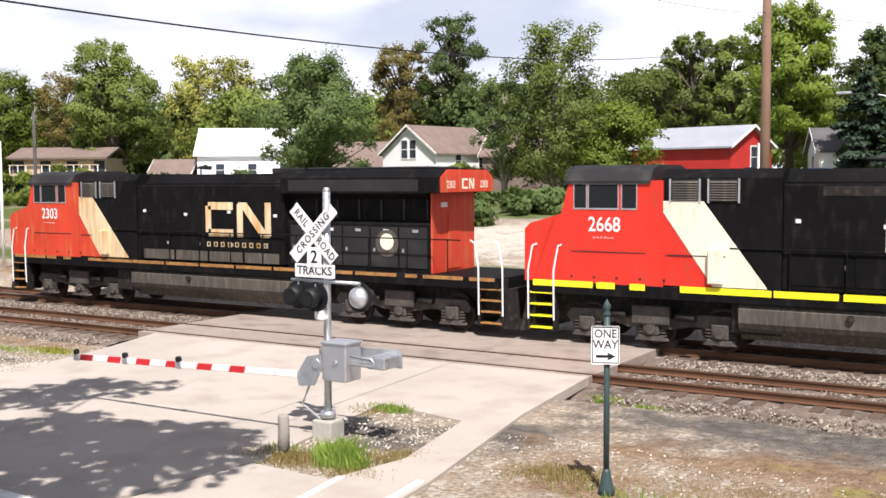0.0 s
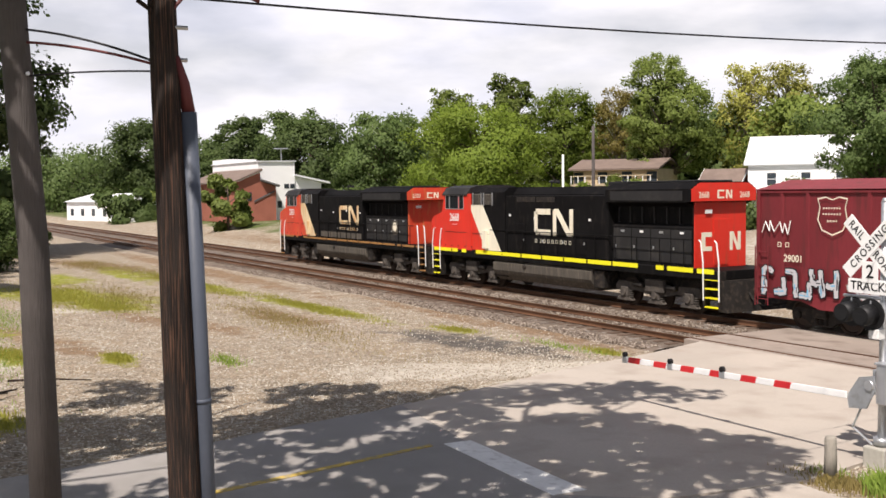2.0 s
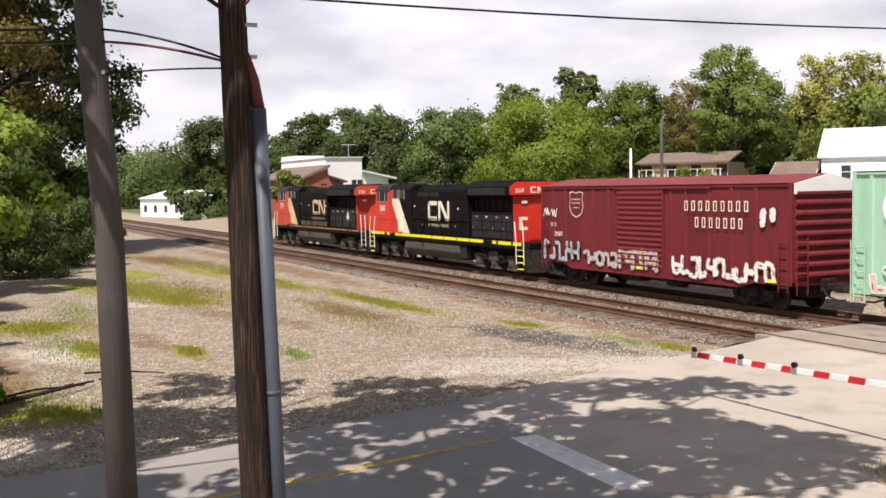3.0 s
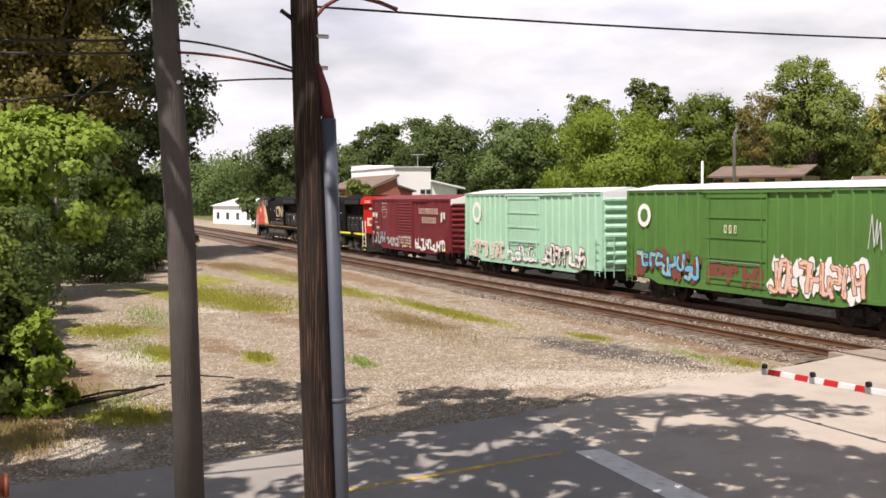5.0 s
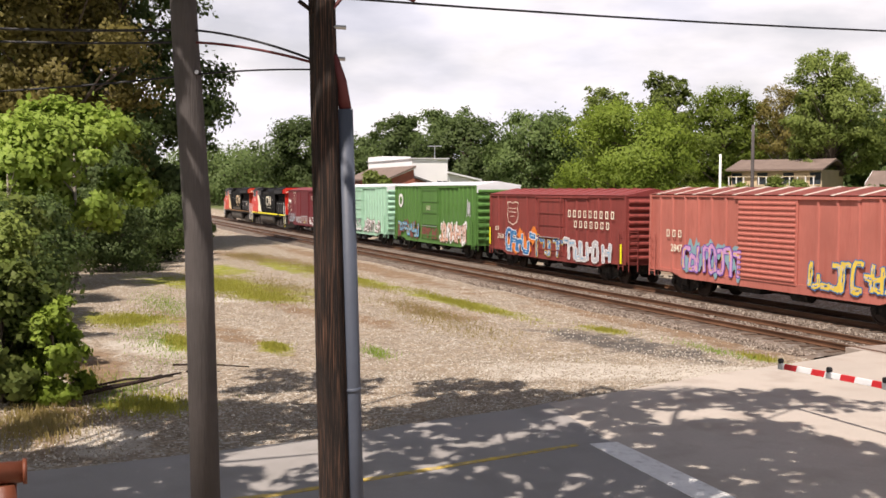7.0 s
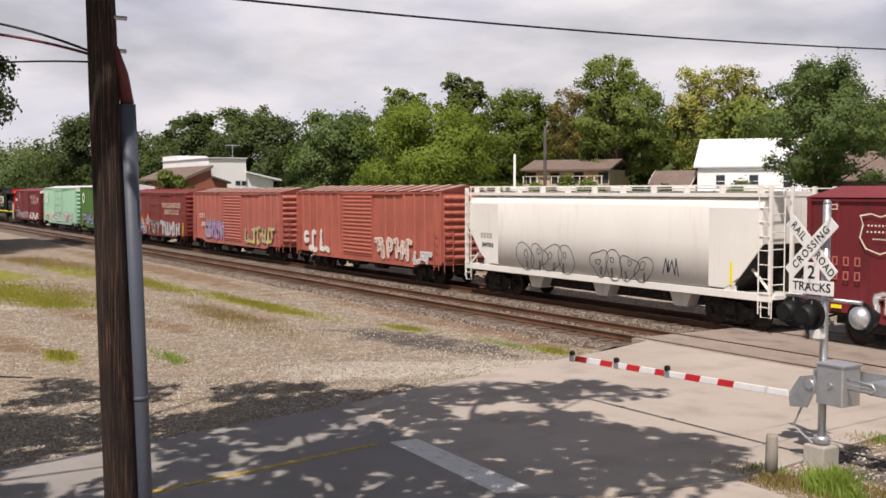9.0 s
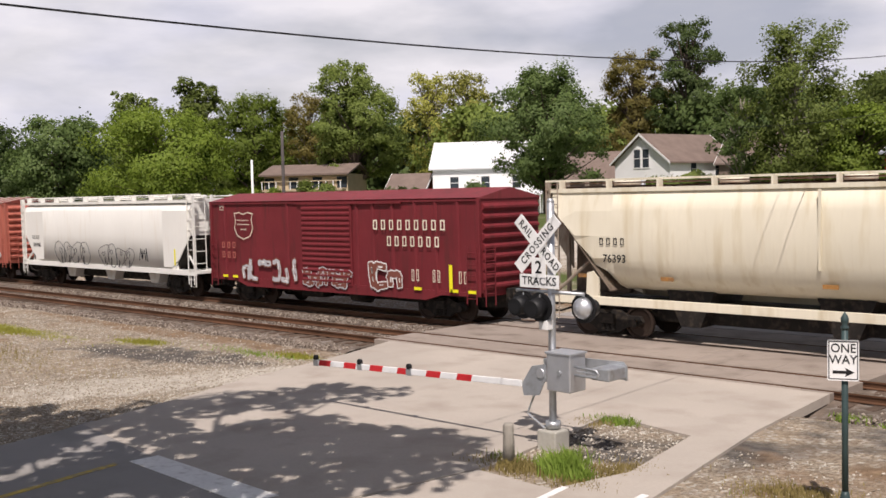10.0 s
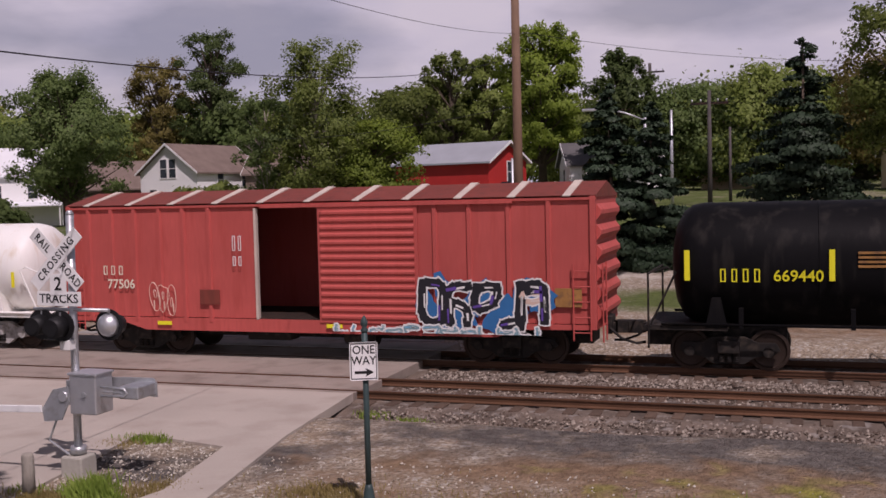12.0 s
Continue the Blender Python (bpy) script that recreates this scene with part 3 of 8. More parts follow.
def car_truck(t, x, pale=False):
    """Two-axle truck under a wagon."""
    def frame_mesh():
        bm = B()
        for s in (-1, 1):
            y0, y1 = s * 0.92, s * 1.06
            prism(bm, [(-1.15, 0.50), (-1.05, 0.66), (-0.65, 0.66), (-0.35, 0.80), (0.35, 0.80), (0.65, 0.66), (1.05, 0.66), (1.15, 0.50), (0.98, 0.36), (0.75, 0.36), (0.55, 0.30), (0.35, 0.16), (-0.35, 0.16), (-0.55, 0.30), (-0.75, 0.36), (-0.98, 0.36)], min(y0, y1), max(y0, y1))
            for ax in (-0.89, 0.89):
                tube(bm, [(ax, s * 1.05, 0.46), (ax, s * 1.15, 0.46)], 0.12, 12)
        box(bm, -0.25, 0.25, -1.2, 1.2, 0.42, 0.72, 0.03)
        return bm

    def spring_mesh():
        bm = B()
        for k in (-0.17, 0.0, 0.17):
            for j in range(5):
                tube(bm, [(k, 0, 0.22 + j * 0.045), (k, 0, 0.245 + j * 0.045)], 0.075, 8)
        return bm
    fr = shared("truck_pale" if pale else "truck", frame_mesh, PALETRUCK if pale else GRIME, t, pose(x, 0, 0), "truck", "chalky white cast-steel truck frame" if pale else "grimy cast-steel truck frame")
    for ax in (-0.89, 0.89):
        for s in (-1, 1):
            shared("wheel", lambda: wheel_mesh(0.46), WHEEL, fr, pose(ax, s * 0.76, 0.46, 0, 0, 0 if s < 0 else 180))
    for s in (-1, 1):
        shared("spring", spring_mesh, GRIME, fr, pose(0, s * 1.08, 0))
    return fr


def coupler(t, x, way):
    def mesh():
        bm = B()
        box(bm, 0, 0.62, -0.11, 0.11, 0.76, 0.98, 0.02)
        prism(bm, [(0.55, -0.20), (0.85, -0.16), (0.95, 0.02), (0.82, 0.2), (0.55, 0.16)], 0.72, 1.02, "z")
        tube(bm, [(0.1, -0.3, 0.85), (0.4, -0.34, 0.6), (0.75, -0.25, 0.48), (0.95, -0.1, 0.5)], 0.035, 6)
        return bm
    return shared("coupler", mesh, GRIME, t, pose(x, 0, 0, 0, 0, 0 if way > 0 else 180))


def ladder(bm, x0, x1, y, z0, z1, n, r=0.016):
    for x in (x0, x1):
        tube(bm, [(x, y, z0), (x, y, z1)], r * 1.3, 6)
    for k in range(n):
        z = z0 + (z1 - z0) * (k + 0.5) / n
        tube(bm, [(x0, y, z), (x1, y, z)], r, 6)
    return bm


def letter_bars(t, x0, x1, z0, z1, n, material, y=-1.545, name="lettering", gap=0.5):
    """Lettering as plain hollow blocks, one for each character."""
    w = (x1 - x0) / n
    bm = B()
    for k in range(n):
        xa, xb = x0 + k * w, x0 + (k + 1 - gap) * w
        e = min((xb - xa) * 0.24, (z1 - z0) * 0.17)
        for a, b, c, d in ((xa, xa + e, z0, z1), (xb - e, xb, z0, z1), (xa + e, xb - e, z0, z0 + e * 0.9), (xa + e, xb - e, z1 - e * 0.9, z1)):
            box(bm, a, b, y - 0.003, y, c, d)
    ob = part(name, bm, material, t)
    ob["kind"] = "stuff"
    return ob


PAINTS = {k: surface("spray_" + k, c, 0.5, var=0.1, big=3, bump=0) for k, c in dict(white=(0.78, 0.78, 0.76), black=(0.02, 0.02, 0.025), blue=(0.03, 0.16, 0.38), sky=(0.16, 0.42, 0.62), purple=(0.13, 0.07, 0.34), orange=(0.70, 0.20, 0.03), yellow=(0.72, 0.52, 0.08), silver=(0.48, 0.48, 0.50), pink=(0.55, 0.30, 0.52), teal=(0.22, 0.36, 0.40), peach=(0.70, 0.52, 0.42), brown=(0.20, 0.07, 0.05)).items()}


def ribbon(bm, pts, w, y):
    """A flat brush stroke along points (x, z)."""
    for k, ((xa, za), (xb, zb)) in enumerate(zip(pts, pts[1:])):
        d = math.hypot(xb - xa, zb - za) or 1.0
        ux, uz = (xb - xa) / d * w * 0.35, (zb - za) / d * w * 0.35
        nx, nz = -(zb - za) / d * w / 2, (xb - xa) / d * w / 2
        yy = y - 0.00004 * k
        bm.faces.new([bm.verts.new((px, yy, max(0.8, pz))) for px, pz in ((xa - ux - nx * 0.8, za - uz - nz * 0.8), (xb + ux - nx, zb + uz - nz), (xb + ux * 1.3, zb + uz * 1.3), (xb + ux + nx, zb + uz + nz), (xa - ux + nx * 0.9, za - uz + nz * 0.9))])


def graffiti(t, x0, x1, z0, z1, fill, edge, seed, cloud=None, spark=None, y=-1.55, n=None):
    """Sprayed lettering, unreadable: interlocked brush strokes with outlines, shine and a ragged cloud behind."""
    rng = random.Random(seed)
    n = n or max(3, round((x1 - x0) / 0.5))
    w, h = (x1 - x0) / n, z1 - z0
    layers = {"cloud": B(), "edge": B(), "fill": B(), "slit": B(), "spark": B()}
    if cloud:
        for k in range(n * 3):
            cx, cz = x0 + (k + 0.5) * w / 3, z0 + h * rng.uniform(0.15, 0.95)
            m = rng.randint(7, 11)
            ring = [(cx + math.cos(math.tau * i / m) * w * rng.uniform(0.25, 0.6), cz + math.sin(math.tau * i / m) * h * rng.uniform(0.12, 0.34)) for i in range(m)]
            layers["cloud"].faces.new([layers["cloud"].verts.new((px, y - 0.00005 * k, max(0.8, pz))) for px, pz in ring])
    fat = min(w * 0.34, h * 0.24)
    for k in range(n):
        cx, lean = x0 + (k + 0.5) * w, rng.uniform(-0.25, 0.25)
        lo, hi = z0 + h * rng.uniform(0.0, 0.1), z1 - h * rng.uniform(0.0, 0.12)
        col, row = rng.choice((-1, 1)), rng.choice((0, 2))
        path = [(col, row)]
        for j in range(rng.randint(3, 5)):
            if rng.random() < 0.55:
                row = rng.choice([q for q in (0, 1, 2) if q != row])
            else:
                col = -col
            path.append((col + rng.uniform(-0.25, 0.25), row + rng.uniform(-0.2, 0.2)))
        pts = []
        for c, r in path:
            zz = lo + (hi - lo) * (0.12 + 0.38 * r)
            pts.append((cx + c * w * 0.34 + lean * (zz - lo) * 0.4, zz))
        curve = []
        for j in range(len(pts) - 1):
            p0, p1, p2, p3 = pts[max(0, j - 1)], pts[j], pts[j + 1], pts[min(len(pts) - 1, j + 2)]
            for q in (0.0, 0.25, 0.5, 0.75):
                curve.append(tuple(0.5 * (2 * p1[i] + (p2[i] - p0[i]) * q + (2 * p0[i] - 5 * p1[i] + 4 * p2[i] - p3[i]) * q * q + (3 * p1[i] - p0[i] - 3 * p2[i] + p3[i]) * q ** 3) + rng.uniform(-0.02, 0.02) for i in (0, 1)))
        curve.append(pts[-1])
        lift = 0.0008 * (k % 3)
        ribbon(layers["edge"], curve, fat + 0.085, y - 0.003 - lift)
        ribbon(layers["fill"], curve, fat, y - 0.006 - lift)
        for a, b in zip(pts, pts[1:]):
            if rng.random() < 0.55:
                ribbon(layers["slit"], [(a[0] * 0.7 + b[0] * 0.3 + 0.03, a[1] * 0.7 + b[1] * 0.3), (a[0] * 0.3 + b[0] * 0.7 + 0.03, a[1] * 0.3 + b[1] * 0.7)], fat * rng.uniform(0.12, 0.3), y - 0.0092)
            if rng.random() < 0.6:
                ribbon(layers["spark"], [(a[0] - fat * 0.22, a[1]), (a[0] * 0.6 + b[0] * 0.4 - fat * 0.22, a[1] * 0.6 + b[1] * 0.4)], fat * rng.uniform(0.2, 0.4), y - 0.0105)
    for key, col in (("cloud", cloud), ("edge", edge), ("fill", fill), ("slit", edge), ("spark", spark)):
        if col:
            ob = part("graffiti", layers[key], PAINTS[col], t, "sprayed %s graffiti, not readable" % col, keep=True)
            ob["kind"] = "stuff"
        else:
            layers[key].free()


def tag_line(t, x0, x1, z0, z1, col, seed, y=-1.55):
    """A thin sprayed scrawl."""
    rng = random.Random(seed)
    bm = B()
    n = int((x1 - x0) / 0.16) + 3
    pts = [(x0 + (x1 - x0) * k / n + rng.uniform(-0.08, 0.08), y, z0 + (z1 - z0) * (0.5 + (0.45 if k % 2 else -0.45) * rng.uniform(0.5, 1))) for k in range(n + 1)]
    for p, q in zip(pts, pts[1:]):
        tube(bm, [p, q], 0.02, 4)
    ob = part("graffiti", bm, PAINTS[col], t, "thin sprayed %s scrawl" % col)
    ob["kind"] = "stuff"
    return ob


def bubble_tag(t, x0, x1, z0, z1, col, seed, n, y=-1.55, thick=0.018):
    """Outlined rounded lettering, unreadable: overlapping loops with small inner loops."""
    rng = random.Random(seed)
    bm = B()
    w = (x1 - x0) / n
    for k in range(n):
        cx, cz = x0 + (k + 0.5) * w, (z0 + z1) / 2 + rng.uniform(-0.08, 0.08)
        lobes, ph = rng.choice((2, 3)), rng.uniform(0, 6)
        for rx, rz, dx, dz in ((w * 0.62, (z1 - z0) * rng.uniform(0.4, 0.52), 0, 0), (w * rng.uniform(0.1, 0.2), (z1 - z0) * rng.uniform(0.08, 0.16), rng.uniform(-0.15, 0.15) * w, rng.uniform(-0.1, 0.2) * (z1 - z0)), (w * 0.05, (z1 - z0) * 0.15, rng.uniform(-0.2, 0.2) * w, -0.3 * (z1 - z0))):
            ring = []
            for i in range(23):
                a = math.tau * i / 22
                r = 1 + 0.2 * math.sin(lobes * a + ph)
                ring.append((cx + dx + math.cos(a) * rx * r, y, cz + dz + math.sin(a) * rz * r))
            tube(bm, ring, thick * 0.7, 4)
    ob = part("graffiti", bm, PAINTS[col], t, "outlined %s graffiti, not readable" % col)
    ob["kind"] = "stuff"
    return ob


def boxcar(name, x0, L, label, col, side, roofz, posts, door, roofcol=None, ribs="post", bottom=0.95, end_ribs=9, roof_ribs=0, rib_col=None, raised_end=None):
    """A boxcar: door = (x0, x1, kind), posts = side post places, side = eave height."""
    t = vehicle(name, x0, label, "boxcar", "wagons of the freight train")
    bm = B()
    open_door = door[2] == "open"
    if open_door:  # side in pieces, with a real opening and a floor inside
        o0, o1 = door[3]
        for xa, xb in ((0, o0), (o1, L)):
            part("side_panel", box(B(), xa, xb, -1.46, -1.40, bottom, side), col, t)
        part("door_header", box(B(), o0, o1, -1.46, -1.40, side - 0.12, side), col, t)
        for xa in (0, L - 0.06):
            part("end_wall", box(B(), xa, xa + 0.06, -1.40, 1.40, bottom, side), col, t)
        box(bm, 0, L, 1.40, 1.46, bottom, side)
    else:
        box(bm, 0, L, -1.46, 1.46, bottom, side)
    part("side_wall" if open_door else "body", bm, col, t)
    if open_door:
        part("deck_floor", box(B(), 0.06, L - 0.06, -1.46, 1.4, bottom, bottom + 0.14), OLDWOOD, t, "dark wooden floor inside the open doorway")
    for s in (-1, 1):
        part("side_sill", prism(B(), [(0, bottom + 0.12), (0, bottom), (1.8, bottom - 0.02), (2.5, bottom - 0.22), (L - 2.5, bottom - 0.22), (L - 1.8, bottom - 0.02), (L, bottom), (L, bottom + 0.12)], s * 1.44 - 0.06, s * 1.44 + 0.06), col, t)
        part("eave_rail", box(B(), -0.02, L + 0.02, s * 1.47 - 0.05, s * 1.47 + 0.05, side - 0.10, side + 0.02, 0.01), col, t)
    for x in posts:
        for s in (-1, 1):
            shared("post_%d" % x0, lambda: prism(B(), [(-0.075, 0.0), (-0.045, 0.055), (0.045, 0.055), (0.075, 0.0)], bottom + 0.02, side - 0.1, "z"), col, t, pose(x, s * 1.46, 0, 0, 0, 180 if s < 0 else 0), "post")
    for x in (0.07, L - 0.07):
        shared("corner_%d" % x0, lambda: box(B(), -0.07, 0.07, -1.53, -1.44, bottom, side, 0.015), col, t, pose(x, 0, 0), "corner_post")
    # roof: low gable with cross ribs
    part("roof", prism(B(), [(-1.52, side + 0.02), (0, roofz), (1.52, side + 0.02), (1.52, side - 0.03), (-1.52, side - 0.03)], -0.03, L + 0.03, "x"), roofcol or col, t)
    for k in range(roof_ribs):
        x = (k + 0.5) * L / roof_ribs
        shared("roof_rib_%d" % x0, lambda: prism(B(), [(-1.54, side + 0.02), (0, roofz + 0.035), (1.54, side + 0.02), (1.54, side + 0.0), (0, roofz - 0.01), (-1.54, side + 0.0)], -0.10, 0.10, "x"), rib_col or roofcol or col, t, pose(x, 0, 0), "roof_rib")
    # corrugated ends
    for s, x in ((-1, 0), (1, L)):
        for k in range(end_ribs):
            z = bottom + 0.2 + (side - bottom - 0.3) * k / end_ribs
            h = (side - bottom - 0.3) / end_ribs
            shared("end_rib_%d" % x0, lambda: prism(B(), [(0.0, 0.0), (0.11, h * 0.3), (0.11, h * 0.5), (0.0, h * 0.8)], -1.38, 1.38), col, t, pose(x, 0, z, 0, 0, 180 if s < 0 else 0), "end_rib")
        bm = B()
        xx = x + s * 0.14
        for z in np.linspace(bottom + 0.1, bottom + 1.5, 5):
            tube(bm, [(xx, -1.42, z), (xx, -0.95, z)], 0.018, 6)
        for y in (-1.42, -0.95):
            tube(bm, [(xx, y, bottom - 0.3), (xx, y, bottom + 1.6)], 0.02, 6)
        part("end_ladder", bm, col, t)
        xi = 0.1 if s < 0 else L - 0.55
        part("side_ladder", ladder(B(), xi, xi + 0.42, -1.56, bottom - 0.25, bottom + 1.6, 5), col, t)
        part("striker", box(B(), x - 0.15 if s < 0 else x, x if s < 0 else x + 0.15, -0.3, 0.3, 0.7, 1.15, 0.03), GRIME, t)
        coupler(t, x, s)
    # door
    d0, d1, kind = door[:3]
    zb, zt = bottom + 0.06, side - 0.14
    dm = part("door", box(B(), d0, d1, -1.53, -1.47, zb, zt, 0.01), col, t)
    if kind in ("ribbed", "open"):
        n = 15
        for k in range(n):
            z = zb + 0.08 + (zt - zb - 0.12) * k / n
            shared("door_rib_%d" % x0, lambda: prism(B(), [(-0.0, 0.0), (0.035, 0.04), (0.035, 0.09), (0.0, 0.14)], d0 + 0.08, d1 - 0.08, "x"), col, dm, pose(0, -1.53, z + 0.14, 180), "door_rib")
    else:
        n = 5
        for k in range(n):
            z = zb + 0.25 + (zt - zb - 0.4) * k / (n - 1)
            part("door_bar", box(B(), d0 + 0.03, d1 - 0.03, -1.565, -1.53, z - 0.035, z + 0.035), rib_col or col, dm)
        for x in (d0 + 0.25, d1 - 0.25):
            part("lock_rod", tube(B(), [(x, -1.57, zb), (x, -1.57, zt)], 0.022, 6), rib_col or col, dm)
        for z in (zb + 0.9,):
            part("door_handle", tube(B(), [(d0 + 0.3, -1.6, z), (d1 - 0.3, -1.6, z)], 0.02, 6), GALV, dm)
    part("door_track", box(B(), d0 - (d1 - d0) * 0.6 if kind == "open" else d0 - 0.2, d1 + (d1 - d0) * 0.9, -1.56, -1.46, zt + 0.0, zt + 0.09), col, t)
    # sill widened, crossbearers, valve and pan added to fill the shaded space underneath
    part("underframe", box(B(), 0.3, L - 0.3, -0.5, 0.5, 0.48, bottom), GRIME, t, "grimy black centre sill")
    for k in range(7):
        shared("crossbearer_%d" % x0, lambda: prism(B(), [(-1.4, bottom - 0.02), (-1.35, bottom - 0.2), (-0.4, 0.5), (0.4, 0.5), (1.35, bottom - 0.2), (1.4, bottom - 0.02)], -0.12, 0.12, "x"), GRIME, t, pose(L * (0.24 + 0.52 * k / 6), 0, 0), "crossbearer")
    part("brake_reservoir", tube(B(), [(L * 0.55, -0.9, 0.6), (L * 0.55 + 0.9, -0.9, 0.6)], 0.22, 12), GRIME, t)
    part("brake_valve", box(B(), L * 0.36, L * 0.36 + 1.3, -1.1, -0.5, 0.45, bottom - 0.05, 0.05), GRIME, t)
    part("floor_pan", box(B(), 0.2, L - 0.2, -1.38, 1.38, bottom - 0.06, bottom - 0.01), GRIME, t)
    car_truck(t, 2.2)
    car_truck(t, L - 2.2)
    return t


def paint(name, col, stain, amount=0.4, var=0.16):
    return surface(name, col, 0.6, var=var, big=0.5, fine=6, stain=stain, stain_amount=amount, stretch=(2.5, 2.5, 0.35), bump=0.06)


MAROON = paint("maroon_paint", (0.175, 0.022, 0.028), (0.095, 0.02, 0.02), 0.4, 0.22)
MAROON_ROOF = paint("maroon_roof", (0.215, 0.036, 0.042), (0.12, 0.03, 0.026), 0.5)
OXIDE = paint("brown_oxide_paint", (0.235, 0.050, 0.042), (0.13, 0.032, 0.026), 0.35)
OXIDE_ROOF = paint("brown_roof", (0.24, 0.045, 0.040), (0.13, 0.035, 0.03), 0.5)
MINT = paint("mint_green_paint", (0.36, 0.60, 0.44), (0.28, 0.47, 0.34), 0.3, 0.1)
GREEN = paint("leaf_green_paint", (0.085, 0.20, 0.045), (0.06, 0.14, 0.035), 0.35)
SALMON = paint("salmon_red_paint", (0.46, 0.15, 0.115), (0.36, 0.10, 0.075), 0.4, 0.2)
FADED = paint("faded_red_orange_paint", (0.45, 0.135, 0.095), (0.33, 0.085, 0.06), 0.45, 0.2)
AGRRED = paint("sunburnt_red_paint", (0.52, 0.098, 0.082), (0.42, 0.07, 0.055), 0.4)
RUSTROOF = paint("rusty_roof", (0.22, 0.05, 0.035), (0.14, 0.04, 0.028), 0.6)
BARECREAM = surface("bare_roof_ribs", (0.62, 0.53, 0.45), 0.6, var=0.2)
HOPWHITE = surface("white_hopper_paint", (0.80, 0.79, 0.74), 0.55, var=0.05, big=0.5, fine=5, stain=(0.70, 0.66, 0.58), stain_amount=0.2, stretch=(2.5, 2.5, 0.3), bump=0.03)
HOPCREAM = surface("cream_hopper_paint", (0.74, 0.69, 0.55), 0.6, var=0.08, big=0.4, fine=5, stain=(0.57, 0.49, 0.33), stain_amount=0.35, stretch=(2.5, 2.5, 0.3), bump=0.03)
TANKWHITE = surface("white_tank_paint", (0.82, 0.81, 0.77), 0.45, var=0.05, big=0.5, fine=5, stain=(0.66, 0.58, 0.46), stain_amount=0.25, stretch=(2.5, 2.5, 0.3), bump=0.02)
TANKBLACK = surface("black_tank_paint", (0.008, 0.0078, 0.0085), 0.5, var=0.3, big=0.5, stain=(0.024, 0.022, 0.02), stain_amount=0.4, stretch=(2.5, 2.5, 0.3), bump=0.03, gloss=0.06)


def shield(t, x0, x1, z0, z1, y=-1.525):
    """An outlined shield emblem as a plain shape."""
    def pts(k):
        cx, cz, hw, hh = (x0 + x1) / 2, (z0 + z1) / 2, (x1 - x0) / 2 * k, (z1 - z0) / 2 * k
        return [(cx - hw, cz + hh * 0.9), (cx - hw * 0.45, cz + hh), (cx, cz + hh * 0.85), (cx + hw * 0.45, cz + hh), (cx + hw, cz + hh * 0.9), (cx + hw * 0.85, cz + hh * 0.45), (cx + hw, cz - hh * 0.2), (cx + hw * 0.7, cz - hh * 0.75), (cx, cz - hh), (cx - hw * 0.7, cz - hh * 0.75), (cx - hw, cz - hh * 0.2), (cx - hw * 0.85, cz + hh * 0.45)]
    a, b = pts(1.0), pts(0.93)
    bm = B()
    va, vb = [bm.verts.new((px, y, pz)) for px, pz in a], [bm.verts.new((px, y, pz)) for px, pz in b]
    n = len(a)
    for i in range(n):
        bm.faces.new((va[i], va[(i + 1) % n], vb[(i + 1) % n], vb[i]))
    for k, zz in enumerate((0.35, 0.05, -0.3)):
        hw = (x1 - x0) * (0.3, 0.32, 0.17)[k]
        for j in range(7):
            q0 = (x0 + x1) / 2 - hw + 2 * hw * j / 7
            box(bm, q0, q0 + hw * 0.13, y - 0.002, y, (z0 + z1) / 2 + (z1 - z0) / 2 * zz, (z0 + z1) / 2 + (z1 - z0) / 2 * (zz + 0.09))
    return part("emblem", bm, CREAM, t, "cream outlined shield emblem", keep=True)


def place_text(t, text, size, x, z, material, stretch=1.0, y=-1.53, name="numbers"):
    return words(name, text, size, pose(x, y, z, 90), material, t, stretch)


def evenly(a, b, n):
    return [a + (b - a) * k / (n - 1) for k in range(n)]


